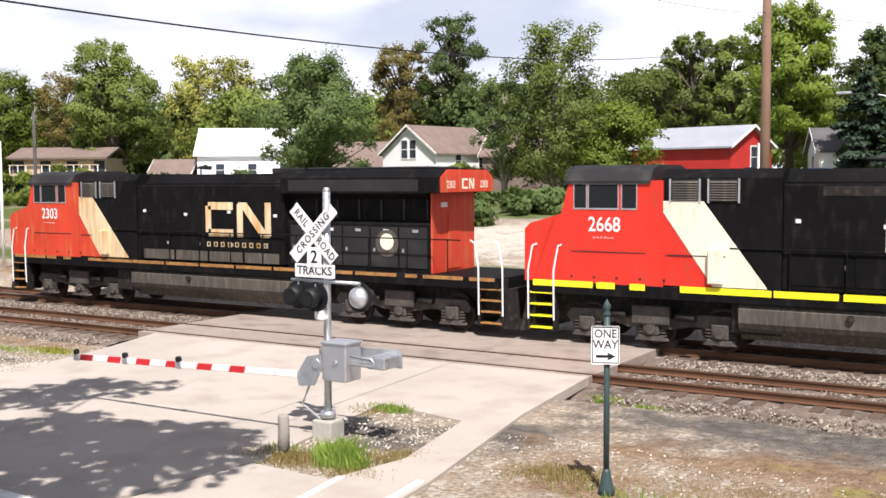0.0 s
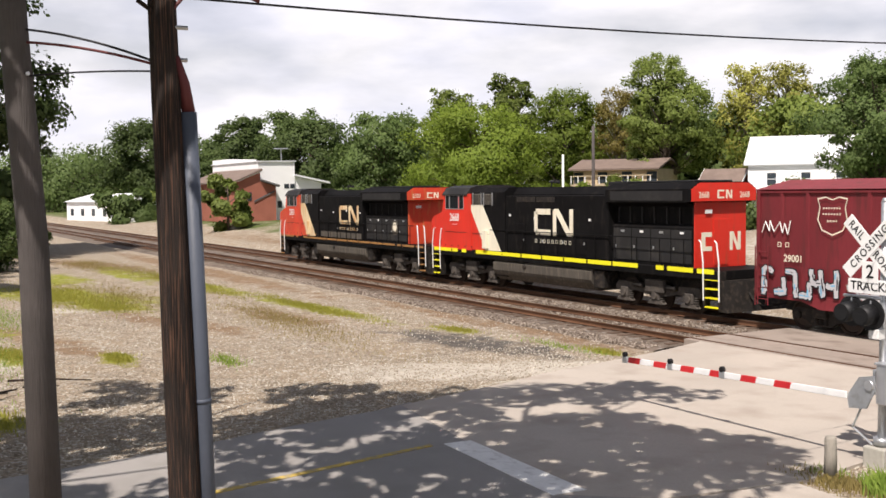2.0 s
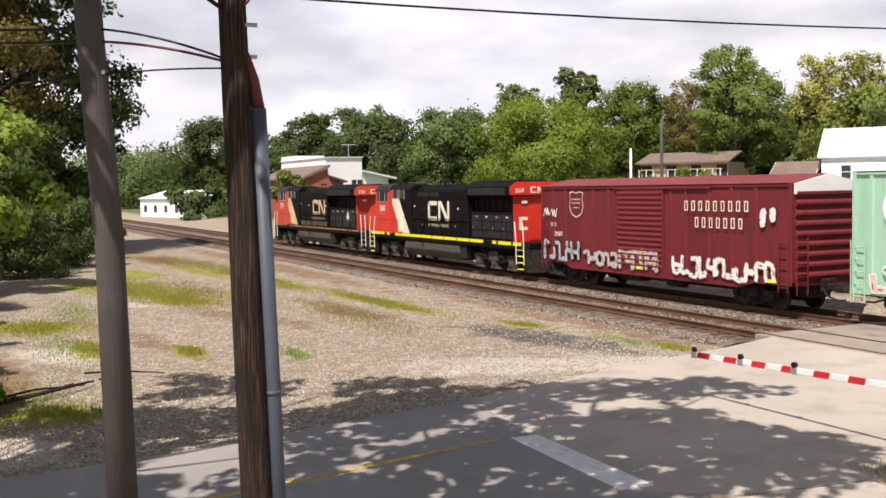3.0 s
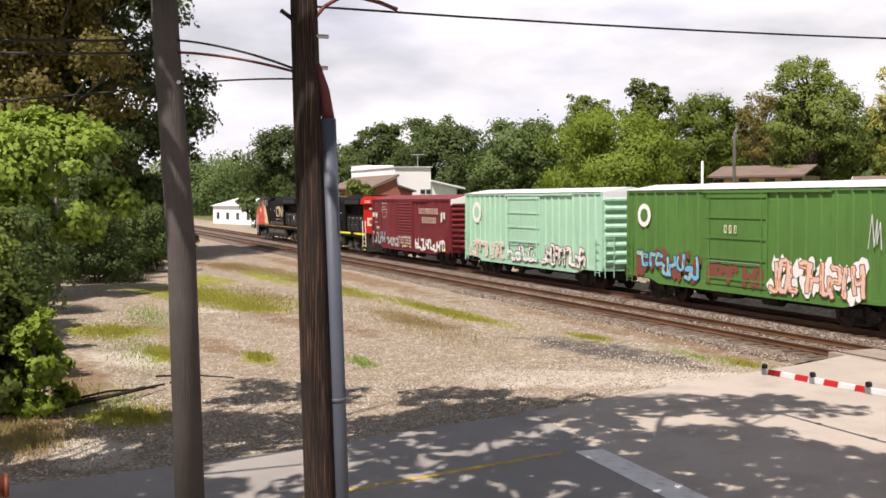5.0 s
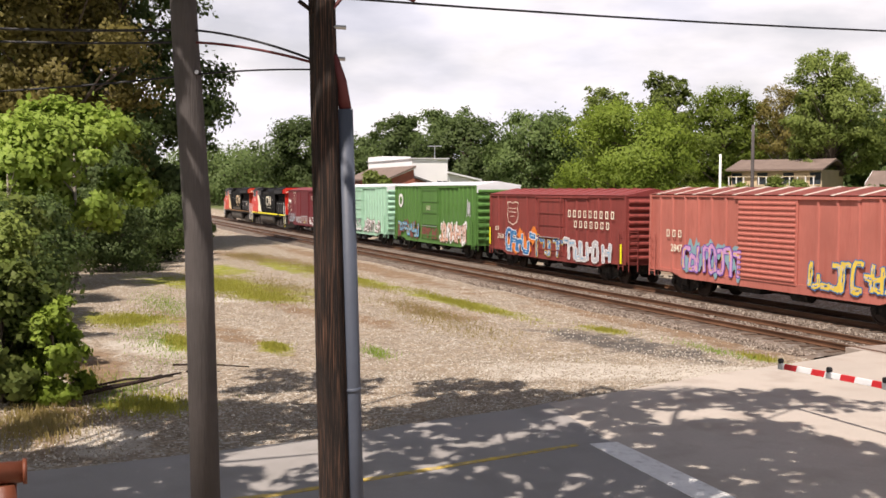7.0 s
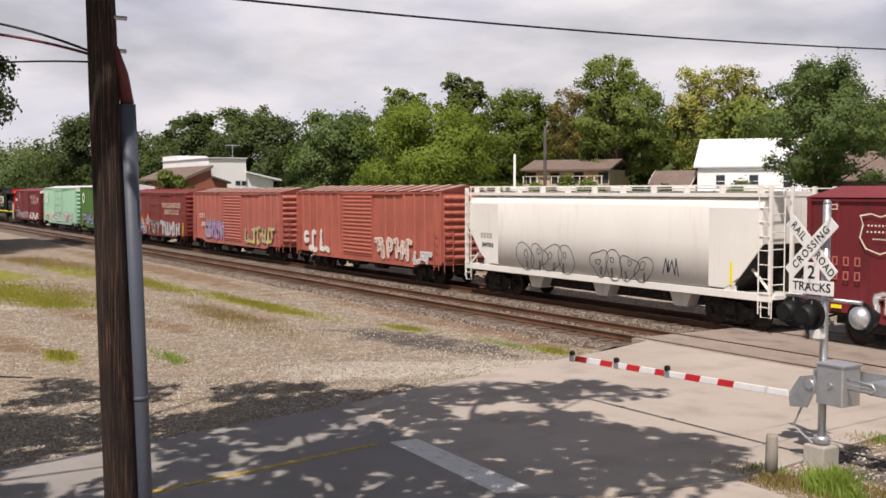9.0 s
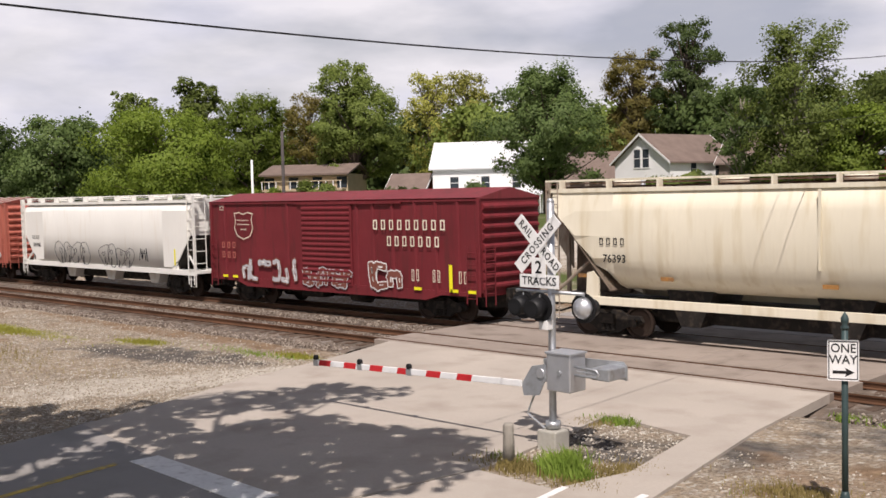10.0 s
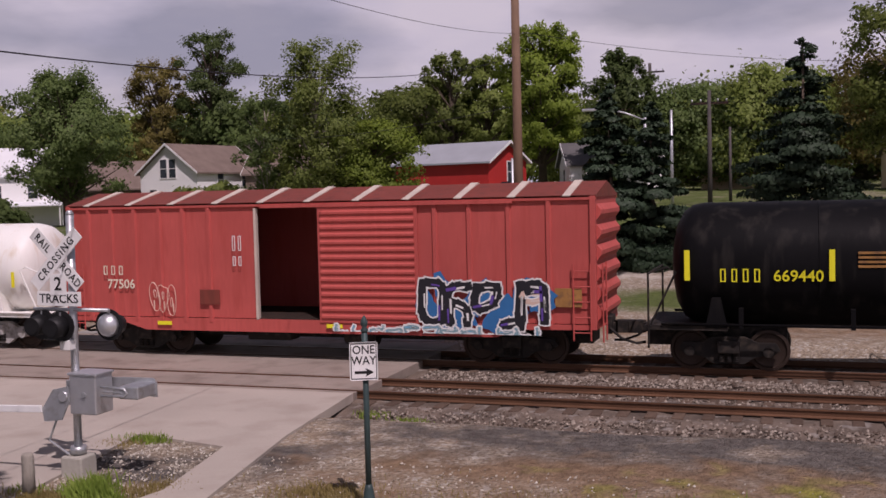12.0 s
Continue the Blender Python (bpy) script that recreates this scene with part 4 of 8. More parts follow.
def locomotive(x0, label, old):
    t = vehicle("locomotive", x0, label, "locomotive", "locomotives of the freight train")
    red, white = (REDOLD, RUSTCREAM) if old else (REDP, CREAM)
    r = -0.5 if old else -1.35
    ra, rb, rw = (13.0, 18.18, 18.68) if old else (13.8, 18.26, 18.46)  # radiator section, hood end, wing end
    L = 21.2 + r
    # frame, walkway and stripe
    part("frame", box(B(), 0.15, L - 0.15, -1.5, 1.5, 1.30, 1.62, 0.02), BLACKP, t)
    segs = [(0.2, 1.9), (2.0, 2.5), (2.9, 3.3), (4.2, 6.4)] + [(6.45 + k * 1.55, 7.9 + k * 1.55) for k in range(7 if old else 6)] + [(18.0 + r, 18.4 + r), (18.6 + r, 19.9 + r), (20.1 + r, 20.9 + r)]
    for a, b in segs:
        part("stripe", box(B(), a, b, -1.512, -1.498, 1.50 if not old else 1.52, 1.66 if not old else 1.62), YELLOW if not old else ORANGE, t)
    # nose and cab (side outline extruded)
    part("nose", prism(B(), [(-0.08, 1.62), (-0.08, 2.98), (0.12, 3.18), (1.1, 3.46), (1.1, 1.62)], -1.05, 1.05), red, t)
    for s in (-1, 1):
        part("nose_side", prism(B(), [(-0.06, 1.62), (-0.06, 2.98), (0.1, 3.14), (1.1, 3.42), (1.1, 1.62)], *sorted((s * 1.47, s * 1.05))), red, t)
    part("cab", prism(B(), [(1.0, 1.62), (1.0, 3.42), (1.24, 4.24), (3.75, 4.24), (3.75, 1.62)], -1.48, 1.48), red, t)
    for z0, xa, xb in ((2.42, 1.3, 3.3), (2.40, 3.85, 5.3 if not old else 4.4)):
        part("panel_seam", box(B(), xa, xb, -1.488 if xa < 2 else -1.482, -1.47, z0, z0 + 0.025), BLACKROOF, t)
    for k in range(5):
        part("footboard_bolt", tube(B(), [(1.3 + k * 0.62, -1.47, 1.78), (1.3 + k * 0.62, -1.49, 1.78)], 0.035, 8), BLACKROOF, t)
    part("cab_roof", prism(B(), [(-1.52, 4.16), (-1.52, 4.24), (-1.3, 4.52), (-0.8, 4.64), (0.8, 4.64), (1.3, 4.52), (1.52, 4.24), (1.52, 4.16)], 1.1, 3.42, "x"), BLACKROOF, t, "black cab roof")
    for a, b in ((1.38, 1.70), (1.78, 2.56), (2.68, 3.05)):
        w = part("cab_window", box(B(), a, b, -1.488, -1.476, 3.55, 4.15), GLASS, t, "dark cab side window")
        part("window_frame", box(box(box(box(B(), a - 0.03, b + 0.03, -1.494, -1.476, 3.51, 3.55), a - 0.03, b + 0.03, -1.494, -1.476, 4.15, 4.19), a - 0.03, a, -1.494, -1.476, 3.55, 4.15), b, b + 0.03, -1.494, -1.476, 3.55, 4.15), GALV, w)
    part("windscreen", prism(B(), [(1.05, 3.62), (1.22, 4.2), (1.20, 4.2), (1.02, 3.62)], -1.2, 1.2), GLASS, t)
    # hood
    part("hood", prism(B(), [(-1.02, 1.62), (-1.02, 4.2), (-0.75, 4.5), (0.75, 4.5), (1.02, 4.2), (1.02, 1.62)], 6.0, ra, "x"), BLACKP, t)
    part("auxiliary_cab", prism(B(), [(-1.45, 1.62), (-1.45, 4.3), (-1.2, 4.52), (1.2, 4.52), (1.45, 4.3), (1.45, 1.62)], 3.7, 6.6, "x"), BLACKP, t)
    part("hood_side", box(B(), 6.6, ra, -1.40, -1.0, 1.66, 4.15, 0.04), BLACKP, t)
    part("radiator_section", prism(B(), [(-1.2, 1.62), (-1.2, 3.0), (-1.0, 3.12), (-1.0, 3.74), (-1.54, 3.9), (-1.54, 4.36), (-1.15, 4.6), (1.15, 4.6), (1.54, 4.36), (1.54, 3.9), (1.0, 3.74), (1.0, 3.12), (1.2, 3.0), (1.2, 1.62)], ra, rb, "x"), BLACKP, t, "black radiator section under its overhanging wing")
    part("radiator_grille", box(B(), ra + 0.3, rb - 0.2, -1.546, -1.535, 3.96, 4.30), BLACKROOF, t)
    for k in range(7):
        part("intake_frame", box(B(), ra + 0.2 + k * (rb - ra - 0.4) / 6 - 0.03, ra + 0.2 + k * (rb - ra - 0.4) / 6 + 0.03, -1.05, -0.98, 3.12, 3.72), BLACKROOF, t)
    part("rear_end", box(B(), rb, rb + 0.05, -1.2, 1.2, 1.62, 3.9, 0.01), red, t, "red rear end of the hood")
    part("rear_door", box(B(), rb + 0.05, rb + 0.075, -0.35, 0.35, 1.7, 3.3, 0.01), red, t)
    part("wing_overhang", prism(B(), [(-1.54, 3.92), (-1.54, 4.36), (-1.15, 4.6), (1.15, 4.6), (1.54, 4.36), (1.54, 3.92)], rb, rw, "x"), BLACKP, t)
    part("rear_wing", prism(B(), [(-1.5, 3.93), (-1.5, 4.34), (-1.13, 4.57), (1.13, 4.57), (1.5, 4.34), (1.5, 3.93)], rw, rw + 0.03, "x"), red, t, "red end of the radiator wing")
    for yy in (-0.95, 0.95):
        words("numbers", "2303" if old else "2668", 0.3, pose(rw + 0.034, yy, 4.14, 90, 0, 90), CREAM, t, 0.8)
    bm = B()
    for a, b, c, d in ((-0.34, -0.26, 4.02, 4.32), (-0.26, -0.02, 4.02, 4.08), (-0.26, -0.02, 4.26, 4.32), (0.06, 0.13, 4.02, 4.32), (0.28, 0.35, 4.02, 4.32)):
        box(bm, rw + 0.03, rw + 0.036, a, b, c, d)
    prism(bm, [(0.08, 4.32), (0.16, 4.32), (0.33, 4.02), (0.25, 4.02)], rw + 0.031, rw + 0.037, "x")
    part("emblem", bm, CREAM, t, "small cream angular emblem on the red wing end")["kind"] = "stuff"
    part("number_light", box(B(), rb + 0.05, rb + 0.11, -0.75, -0.45, 3.5, 3.64, 0.01), WHITE, t)
    part("roof_fan_deck", box(B(), ra + 0.5, rb - 0.3, -0.9, 0.9, 4.6, 4.67, 0.03), BLACKROOF, t)
    part("exhaust_outlet", box(B(), ra - 1.4, ra - 0.5, -0.3, 0.3, 4.5, 4.68, 0.03), BLACKROOF, t)
    part("horn", tube(tube(tube(B(), [(8.4, -0.2, 4.5), (8.4, -0.2, 4.72)], 0.03), [(8.2, -0.2, 4.72), (8.65, -0.2, 4.74)], [0.03, 0.09]), [(8.2, 0.05, 4.70), (8.6, 0.05, 4.72)], [0.03, 0.08]), BLACKROOF, t)
    for k in range(2):
        a = 3.9 + k * 0.95
        g = part("louvre", box(B(), a, a + 0.78, -1.462, -1.45, 3.72, 4.26), BLACKROOF, t)
        for j in range(8):
            part("slat", prism(B(), [(-1.5, 0.0), (-1.462, 0.045), (-1.462, 0.0)], a + 0.06, a + 0.72, "x"), TANKGREY, g).location = (0, 0, 3.76 + j * 0.06)
        for x in (a, a + 0.74):
            part("louvre_rail", box(B(), x, x + 0.04, -1.5, -1.46, 3.70, 4.28), ALU, g)
    # hood doors with latches
    for k in range(int((ra - 6.8) / 1.43)):
        a = 6.8 + k * 1.43
        d = part("hood_door", box(B(), a, a + 1.36, -1.415, -1.398, 1.8, 2.95 if k != 2 and k != 3 else 2.35, 0.008), BLACKP, t)
        part("latch", box(B(), a + 1.2, a + 1.26, -1.43, -1.412, 2.2, 2.3), GALV, d)
    nd = 5 if old else 4
    for k in range(nd):
        a = ra + 0.1 + k * (rb - ra - 0.15) / nd
        d = part("hood_door", box(B(), a, a + (rb - ra) / nd - 0.09, -1.222, -1.198, 1.75, 2.92, 0.008), BLACKROOF, t)
        part("latch", box(B(), a + 0.1, a + 0.16, -1.235, -1.22, 2.2, 2.3), GALV, d)
        part("door_placard", box(B(), a + 0.45, a + 0.65, -1.226, -1.221, 2.78, 2.86), WHITE if k % 2 else GALV, d)
    for a in (7.5, 7.9) if not old else ():
        part("hood_intake", box(B(), a if a < 7.8 else 9.0, a + 1.4 if a < 7.8 else 10.3, -1.408, -1.399, 3.88, 4.1), GRIME, t)
    for k in range(4):
        part("hood_placard", box(B(), 6.9 + k * 1.9, 7.02 + k * 1.9, -1.424, -1.40, 3.25 - 0.1 * (k % 2), 3.34 - 0.1 * (k % 2)), WHITE, t)
    # slanted white stripe over the red
    part("red_panel", prism(B(), [(3.74, 1.66), (3.74, 3.72), (3.95 - 0.35, 3.72), (3.75, 3.72), (5.05, 1.66)], -1.462, -1.452), red, t)
    part("slant_stripe", prism(B(), [(3.55, 3.74), (4.75, 3.74), (6.3, 1.68), (5.0, 1.68)] if not old else [(3.55, 3.40), (3.55, 3.74), (4.45, 3.74), (6.2, 1.68), (4.8, 1.68)], -1.475, -1.463), white, t, "cream slanted stripe" if not old else "rust-streaked cream slanted stripe")
    if old:
        part("red_panel", prism(B(), [(3.6, 1.67), (3.6, 3.2), (4.8, 1.67)], -1.470, -1.463), red, t)
    part("cabinet_box", box(B(), 4.9, 5.25, -1.62, -1.46, 1.75, 2.6, 0.03), white, t)
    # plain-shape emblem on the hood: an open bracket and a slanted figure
    y0, y1, ex = -1.425, -1.416, 8.85 if not old else 9.75
    bm = B()
    w = 0.24
    for a, b, c, d in ((0.0, w, 2.62, 3.48), (0.12, 1.18, 2.50, 2.50 + w), (0.12, 1.18, 3.60 - w, 3.60)):
        box(bm, ex + a, ex + b, y0, y1, c, d, 0.003)
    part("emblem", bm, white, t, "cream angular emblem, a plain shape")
    bm = B()
    box(bm, ex + 1.35, ex + 1.35 + w, y0, y1, 2.50, 3.55)
    prism(bm, [(ex + 1.4, 3.6), (ex + 1.75, 3.6), (ex + 2.7, 2.5), (ex + 2.35, 2.5)], y0 - 0.002, y1)
    box(bm, ex + 2.5, ex + 2.5 + w, y0, y1, 2.55, 3.6)
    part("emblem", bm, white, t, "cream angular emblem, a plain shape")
    letter_bars(t, ex + 0.05, ex + 2.75, 2.18, 2.33, 9, white, -1.42)
    words("numbers", "2303" if old else "2668", 0.52, pose(2.2, -1.492, 3.12, 90), WHITE, t, 0.85)
    letter_bars(t, 1.9, 2.5, 2.78, 2.82, 6, WHITE, -1.486)
    if old:
        bm = B()
        tube(bm, [(17.2 + r, -1.22, 2.45), (17.2 + r, -1.24, 2.45)], 0.4, 24)
        part("round_emblem", bm, TANKGREY, t, "dull round emblem on the hood door")
        part("round_emblem", tube(B(), [(17.2 + r, -1.24, 2.5), (17.2 + r, -1.245, 2.5)], 0.24, 16), CREAM, t, "worn cream head shape inside the emblem")
    else:
        bm = B()
        for a, b, c, d in ((-0.9, -0.72, 2.2, 2.85), (-0.72, -0.42, 2.2, 2.36), (-0.72, -0.42, 2.69, 2.85), (0.42, 0.56, 2.2, 2.85), (0.8, 0.94, 2.2, 2.85)):
            box(bm, rb + 0.05, rb + 0.056, a, b, c, d)
        prism(bm, [(0.45, 2.85), (0.6, 2.85), (0.91, 2.2), (0.76, 2.2)], rb + 0.051, rb + 0.057, "x")
        part("emblem", bm, CREAM, t, "faded cream angular emblem on the red end")["kind"] = "stuff"
    if old:
        for k in range(4):
            part("dusty_panel", box(B(), 6.9 + k * 1.5, 8.3 + k * 1.5, -1.421, -1.414, 1.70, 2.02), TANKGREY, t, "dusty brown lower panel")
    # fuel tank
    part("fuel_tank", prism(B(), [(-1.40, 0.72), (-1.46, 0.85), (-1.46, 1.18), (-1.30, 1.32), (1.30, 1.32), (1.46, 1.18), (1.46, 0.85), (1.40, 0.72), (1.1, 0.42), (-1.1, 0.42)], 6.7 + r * 0.8, 13.9 + r * 0.8, "x"), TANKGREY, t, "dusty grey fuel tank")
    part("filler_cap", tube(B(), [(9.5 + r, -1.45, 1.1), (9.5 + r, -1.52, 1.1)], 0.09, 12), GRIME, t)
    part("equipment_box", box(B(), 13.95 + r * 0.8, 14.6 + r * 0.8, -1.4, -0.6, 0.55, 1.25, 0.05), GRIME, t)
    part("air_tank", tube(B(), [(13.9 + r * 0.8, -1.0, 1.0), (14.7 + r * 0.8, -1.0, 1.0)], 0.24, 16), GRIME, t)
    # added dark blocks: hide lit ground where only black shade shows under the frame
    part("platform_beam", box(B(), 0.5, L - 0.5, -0.65, 0.65, 0.5, 1.3), GRIME, t)
    part("under_equipment", box(B(), 5.4, 6.6, -1.3, 1.3, 0.55, 1.3, 0.04), GRIME, t)
    # three-axle trucks
    def frame3():
        bm = B()
        for s in (-1, 1):
            ya, yb = sorted((s * 0.98, s * 1.12))
            prism(bm, [(-2.35, 0.72), (-2.2, 0.92), (-1.2, 0.92), (-0.8, 0.78), (0.8, 0.78), (1.2, 0.92), (2.2, 0.92), (2.35, 0.72), (2.25, 0.58), (1.0, 0.62), (0.6, 0.52), (-0.6, 0.52), (-1.0, 0.62), (-2.25, 0.58)], ya, yb)
            box(bm, -0.5, 0.5, min(s * 1.1, s * 1.26), max(s * 1.1, s * 1.26), 0.62, 1.1, 0.04)
        return bm

    def axlebox():
        bm = B()
        for s in (-1,):
            ya, yb = sorted((s * 1.0, s * 1.22))
            box(bm, -0.22, 0.22, ya, yb, 0.34, 0.74, 0.05)
            tube(bm, [(0, s * 1.2, 0.52), (0, s * 1.28, 0.52)], 0.13, 12)
            for dx in (-0.3, 0.3):
                for j in range(4):
                    tube(bm, [(dx, s * 1.1, 0.32 + j * 0.08), (dx, s * 1.1, 0.36 + j * 0.08)], 0.09, 8)
            prism(bm, [(-0.42, 0.22), (-0.30, 0.34), (0.30, 0.34), (0.42, 0.22)], ya, yb)
        return bm
    for xc in (3.35, 17.6 + r):
        fr = shared("loco_truck", frame3, DUSTY, t, pose(xc, 0, 0), "truck", "dusty three-axle truck frame")
        for ax in (-1.75, 0.0, 1.75):
            for turn in (0, 180):
                shared("axle_box", axlebox, DUSTY, fr, pose(ax, 0, 0, 0, 0, turn))
            for s in (-1, 1):
                shared("loco_wheel", lambda: wheel_mesh(0.53), WHEEL, fr, pose(ax, s * 0.76, 0.53, 0, 0, 0 if s < 0 else 180), "wheel")
        for k in (-0.9, 0.9):
            shared("brake_cylinder", lambda: tube(B(), [(-0.25, -1.2, 0.85), (0.25, -1.2, 0.85)], 0.1, 10), GRIME, fr, pose(k, 0, 0))
    # pilots, steps, handrails
    for x, s in ((0.0, -1), (L, 1)):
        part("pilot", prism(B(), [(x, 1.3), (x + s * 0.25, 0.25), (x - s * 0.2, 0.25), (x - s * 0.25, 1.3)], -1.4, 1.4), GRIME, t)
        coupler(t, x, s)
        for k in range(4):
            part("step", box(B(), min(x - s * 0.1, x - s * 0.75), max(x - s * 0.1, x - s * 0.75), -1.5, -1.22, 0.36 + k * 0.31, 0.40 + k * 0.31), YELLOW if not old else ORANGE, t)
        for xx in (x - s * 0.06, x - s * 0.8):
            part("step_plate", box(B(), xx - 0.02, xx + 0.02, -1.5, -1.2, 0.3, 1.6), GRIME, t)
            part("grab_rail", tube(B(), [(xx, -1.5, 0.6), (xx, -1.52, 1.9), (xx + (0.12 if xx < L / 2 else -0.12), -1.5, 2.55), (xx + (0.3 if xx < L / 2 else -0.3), -1.42, 2.62)], 0.026, 6), WHITE, t, "white grab rail")
    for x in evenly(6.8, 19.4 + r, 10):
        shared("stanchion", lambda: tube(B(), [(0, -1.47, 1.62), (0, -1.47, 2.62)], 0.02, 6), BLACKP, t, pose(x, 0, 0))
    part("handrail", tube(B(), [(5.4, -1.47, 2.62), (19.8 + r, -1.47, 2.62)], 0.02, 6), BLACKP, t)
    return t


locomotive(-32.1, "older red and black diesel locomotive, sooty, with rusty stripe", True)
locomotive(-10.75, "bright red and black diesel locomotive with yellow stripe", False)

# maroon boxcar behind the locomotives
c = boxcar("boxcar", 10.7, 15.7, "maroon boxcar with white scrawls along its lower side", MAROON, 4.30, 4.62, [1.0, 2.0, 4.2, 5.3, 9.4, 10.3, 11.6, 12.8, 14.0], (5.95, 9.0, "ribbed"), MAROON_ROOF)
shield(c, 2.4, 3.5, 2.95, 4.1)
letter_bars(c, 10.3, 13.9, 3.35, 3.72, 9, CREAM)
letter_bars(c, 10.9, 13.6, 2.75, 3.12, 7, CREAM)
letter_bars(c, 0.9, 1.5, 2.55, 2.70, 2, CREAM)
place_text(c, "29001", 0.3, 1.5, 2.2, CREAM)
graffiti(c, 0.3, 3.2, 1.0, 2.0, "silver", "black", 11, None, "sky")
graffiti(c, 3.5, 6.0, 0.95, 1.6, "silver", "brown", 12)
graffiti(c, 6.1, 9.0, 0.95, 1.75, "silver", "brown", 13, None, "yellow")
graffiti(c, 9.6, 15.0, 0.95, 1.7, "white", "brown", 14)
part("roof_apron", prism(B(), [(-1.46, 3.95), (-1.46, 4.3), (0, 4.6), (1.46, 4.3), (1.46, 3.95)], 15.74, 15.80, "x"), WHITE, c, "white upper end panel")
tag_line(c, 0.3, 1.4, 2.9, 3.4, "white", 3)
graffiti(c, 14.3, 15.3, 2.85, 3.5, "white", "white", 15, n=2)
for x in (4.6, 7.3, 14.6):
    part("reflector", box(B(), x, x + 0.45, -1.556, -1.55, 1.0, 1.12), YELLOW, c)

# mint boxcar
c = boxcar("boxcar", 28.9, 16.1, "mint green high boxcar with a white roof and graffiti", MINT, 4.62, 4.86, evenly(0.7, 5.6, 8) + evenly(10.4, 15.4, 8), (5.9, 9.8, "plug"), ROOFWHITE, end_ribs=8, rib_col=MINT)
part("roof_apron", box(B(), 16.1, 16.16, -1.46, 1.46, 4.25, 4.66), ROOFWHITE, c)
part("round_emblem", tube(B(), [(1.75, -1.525, 3.55), (1.75, -1.53, 3.55)], 0.62, 28), WHITE, c, "pale round emblem")
part("round_emblem", tube(B(), [(1.75, -1.53, 3.55), (1.75, -1.535, 3.55)], 0.36, 20), MINT, c)
graffiti(c, 0.8, 5.6, 0.98, 1.9, "peach", "white", 21, None, "brown")
graffiti(c, 6.0, 9.6, 0.98, 1.9, "white", "black", 25)
graffiti(c, 10.1, 14.6, 0.98, 2.0, "white", "brown", 22, None, "black")

# green boxcar
c = boxcar("boxcar", 47.15, 15.7, "leaf green high boxcar with white roof end and graffiti", GREEN, 4.66, 4.92, evenly(0.7, 5.2, 7) + evenly(9.9, 15.0, 8), (5.8, 9.4, "plug"), ROOFWHITE, end_ribs=8, rib_col=GREEN)
part("roof_apron", box(B(), 15.7, 15.76, -1.46, 1.46, 4.2, 4.7), ROOFWHITE, c)
ring = B()
tube(ring, [(1.4, -1.525, 3.6), (1.4, -1.53, 3.6)], 0.5, 24)
part("round_emblem", ring, WHITE, c, "white round emblem")
part("round_emblem", tube(B(), [(1.4, -1.53, 3.6), (1.4, -1.535, 3.6)], 0.3, 8), GREEN, c)
graffiti(c, 0.8, 5.4, 0.98, 2.1, "sky", "black", 31, "brown", "yellow")
graffiti(c, 9.6, 14.2, 0.98, 2.2, "peach", "brown", 32, "white", "orange")
graffiti(c, 5.9, 9.2, 0.98, 1.8, "brown", "brown", 33)
tag_line(c, 14.3, 14.9, 2.5, 3.9, "silver", 34)
letter_bars(c, 7.0, 7.9, 3.0, 3.3, 3, CREAM, -1.575)

# brown oxide boxcar with large lettering
c = boxcar("boxcar", 65.0, 15.5, "brown-red boxcar with a shield, pale lettering and blue graffiti", OXIDE, 4.12, 4.45, [1.2, 2.3, 5.0, 6.1, 9.6, 10.7, 11.8, 12.9, 14.0], (6.4, 9.4, "plug"), OXIDE_ROOF, roof_ribs=14)
shield(c, 2.5, 4.0, 2.4, 3.75)
letter_bars(c, 9.95, 14.75, 3.02, 3.38, 9, CREAM)
letter_bars(c, 10.6, 14.3, 2.52, 2.86, 7, CREAM)
letter_bars(c, 0.9, 1.5, 2.05, 2.28, 2, CREAM)
place_text(c, "27338", 0.36, 1.6, 1.72, CREAM)
graffiti(c, 2.4, 6.2, 0.88, 2.15, "blue", "white", 41, "orange", "sky", n=5)
graffiti(c, 6.3, 9.4, 0.88, 1.95, "blue", "yellow", 42, None, "white", n=6)
graffiti(c, 9.6, 14.2, 0.88, 1.95, "silver", "white", 43, None, "sky", n=8)
part("reflector", box(B(), 0.1, 0.25, -1.58, -1.57, 1.2, 2.2), YELLOW, c)
part("reflector", box(B(), 15.1, 15.25, -1.58, -1.57, 1.0, 1.9), YELLOW, c)

# salmon boxcar
c = boxcar("boxcar", 82.5, 16.0, "salmon red boxcar with purple and teal graffiti", SALMON, 4.2, 4.5, evenly(0.8, 5.4, 6) + evenly(10.6, 15.4, 6), (6.2, 9.6, "ribbed"), RUSTROOF, roof_ribs=12, rib_col=BARECREAM)
letter_bars(c, 1.4, 2.7, 2.42, 2.72, 3, CREAM)
place_text(c, "2847", 0.42, 2.1, 1.95, CREAM)
graffiti(c, 2.6, 6.4, 0.95, 2.2, "pink", "purple", 51, "teal", "yellow")
graffiti(c, 9.9, 15.2, 0.95, 2.1, "yellow", "blue", 52, None, "silver")
# faded red boxcar
c = boxcar("boxcar", 100.9, 15.9, "faded red-orange boxcar with white graffiti", FADED, 4.28, 4.58, evenly(0.8, 5.4, 6) + evenly(10.6, 15.3, 6), (6.0, 9.3, "ribbed"), RUSTROOF, roof_ribs=14, rib_col=BARECREAM)
graffiti(c, 1.2, 4.4, 0.95, 2.2, "white", "peach", 61)
graffiti(c, 9.5, 13.4, 0.95, 2.1, "peach", "white", 62, None, "brown")
graffiti(c, 13.5, 15.2, 0.95, 1.5, "silver", "white", 63)
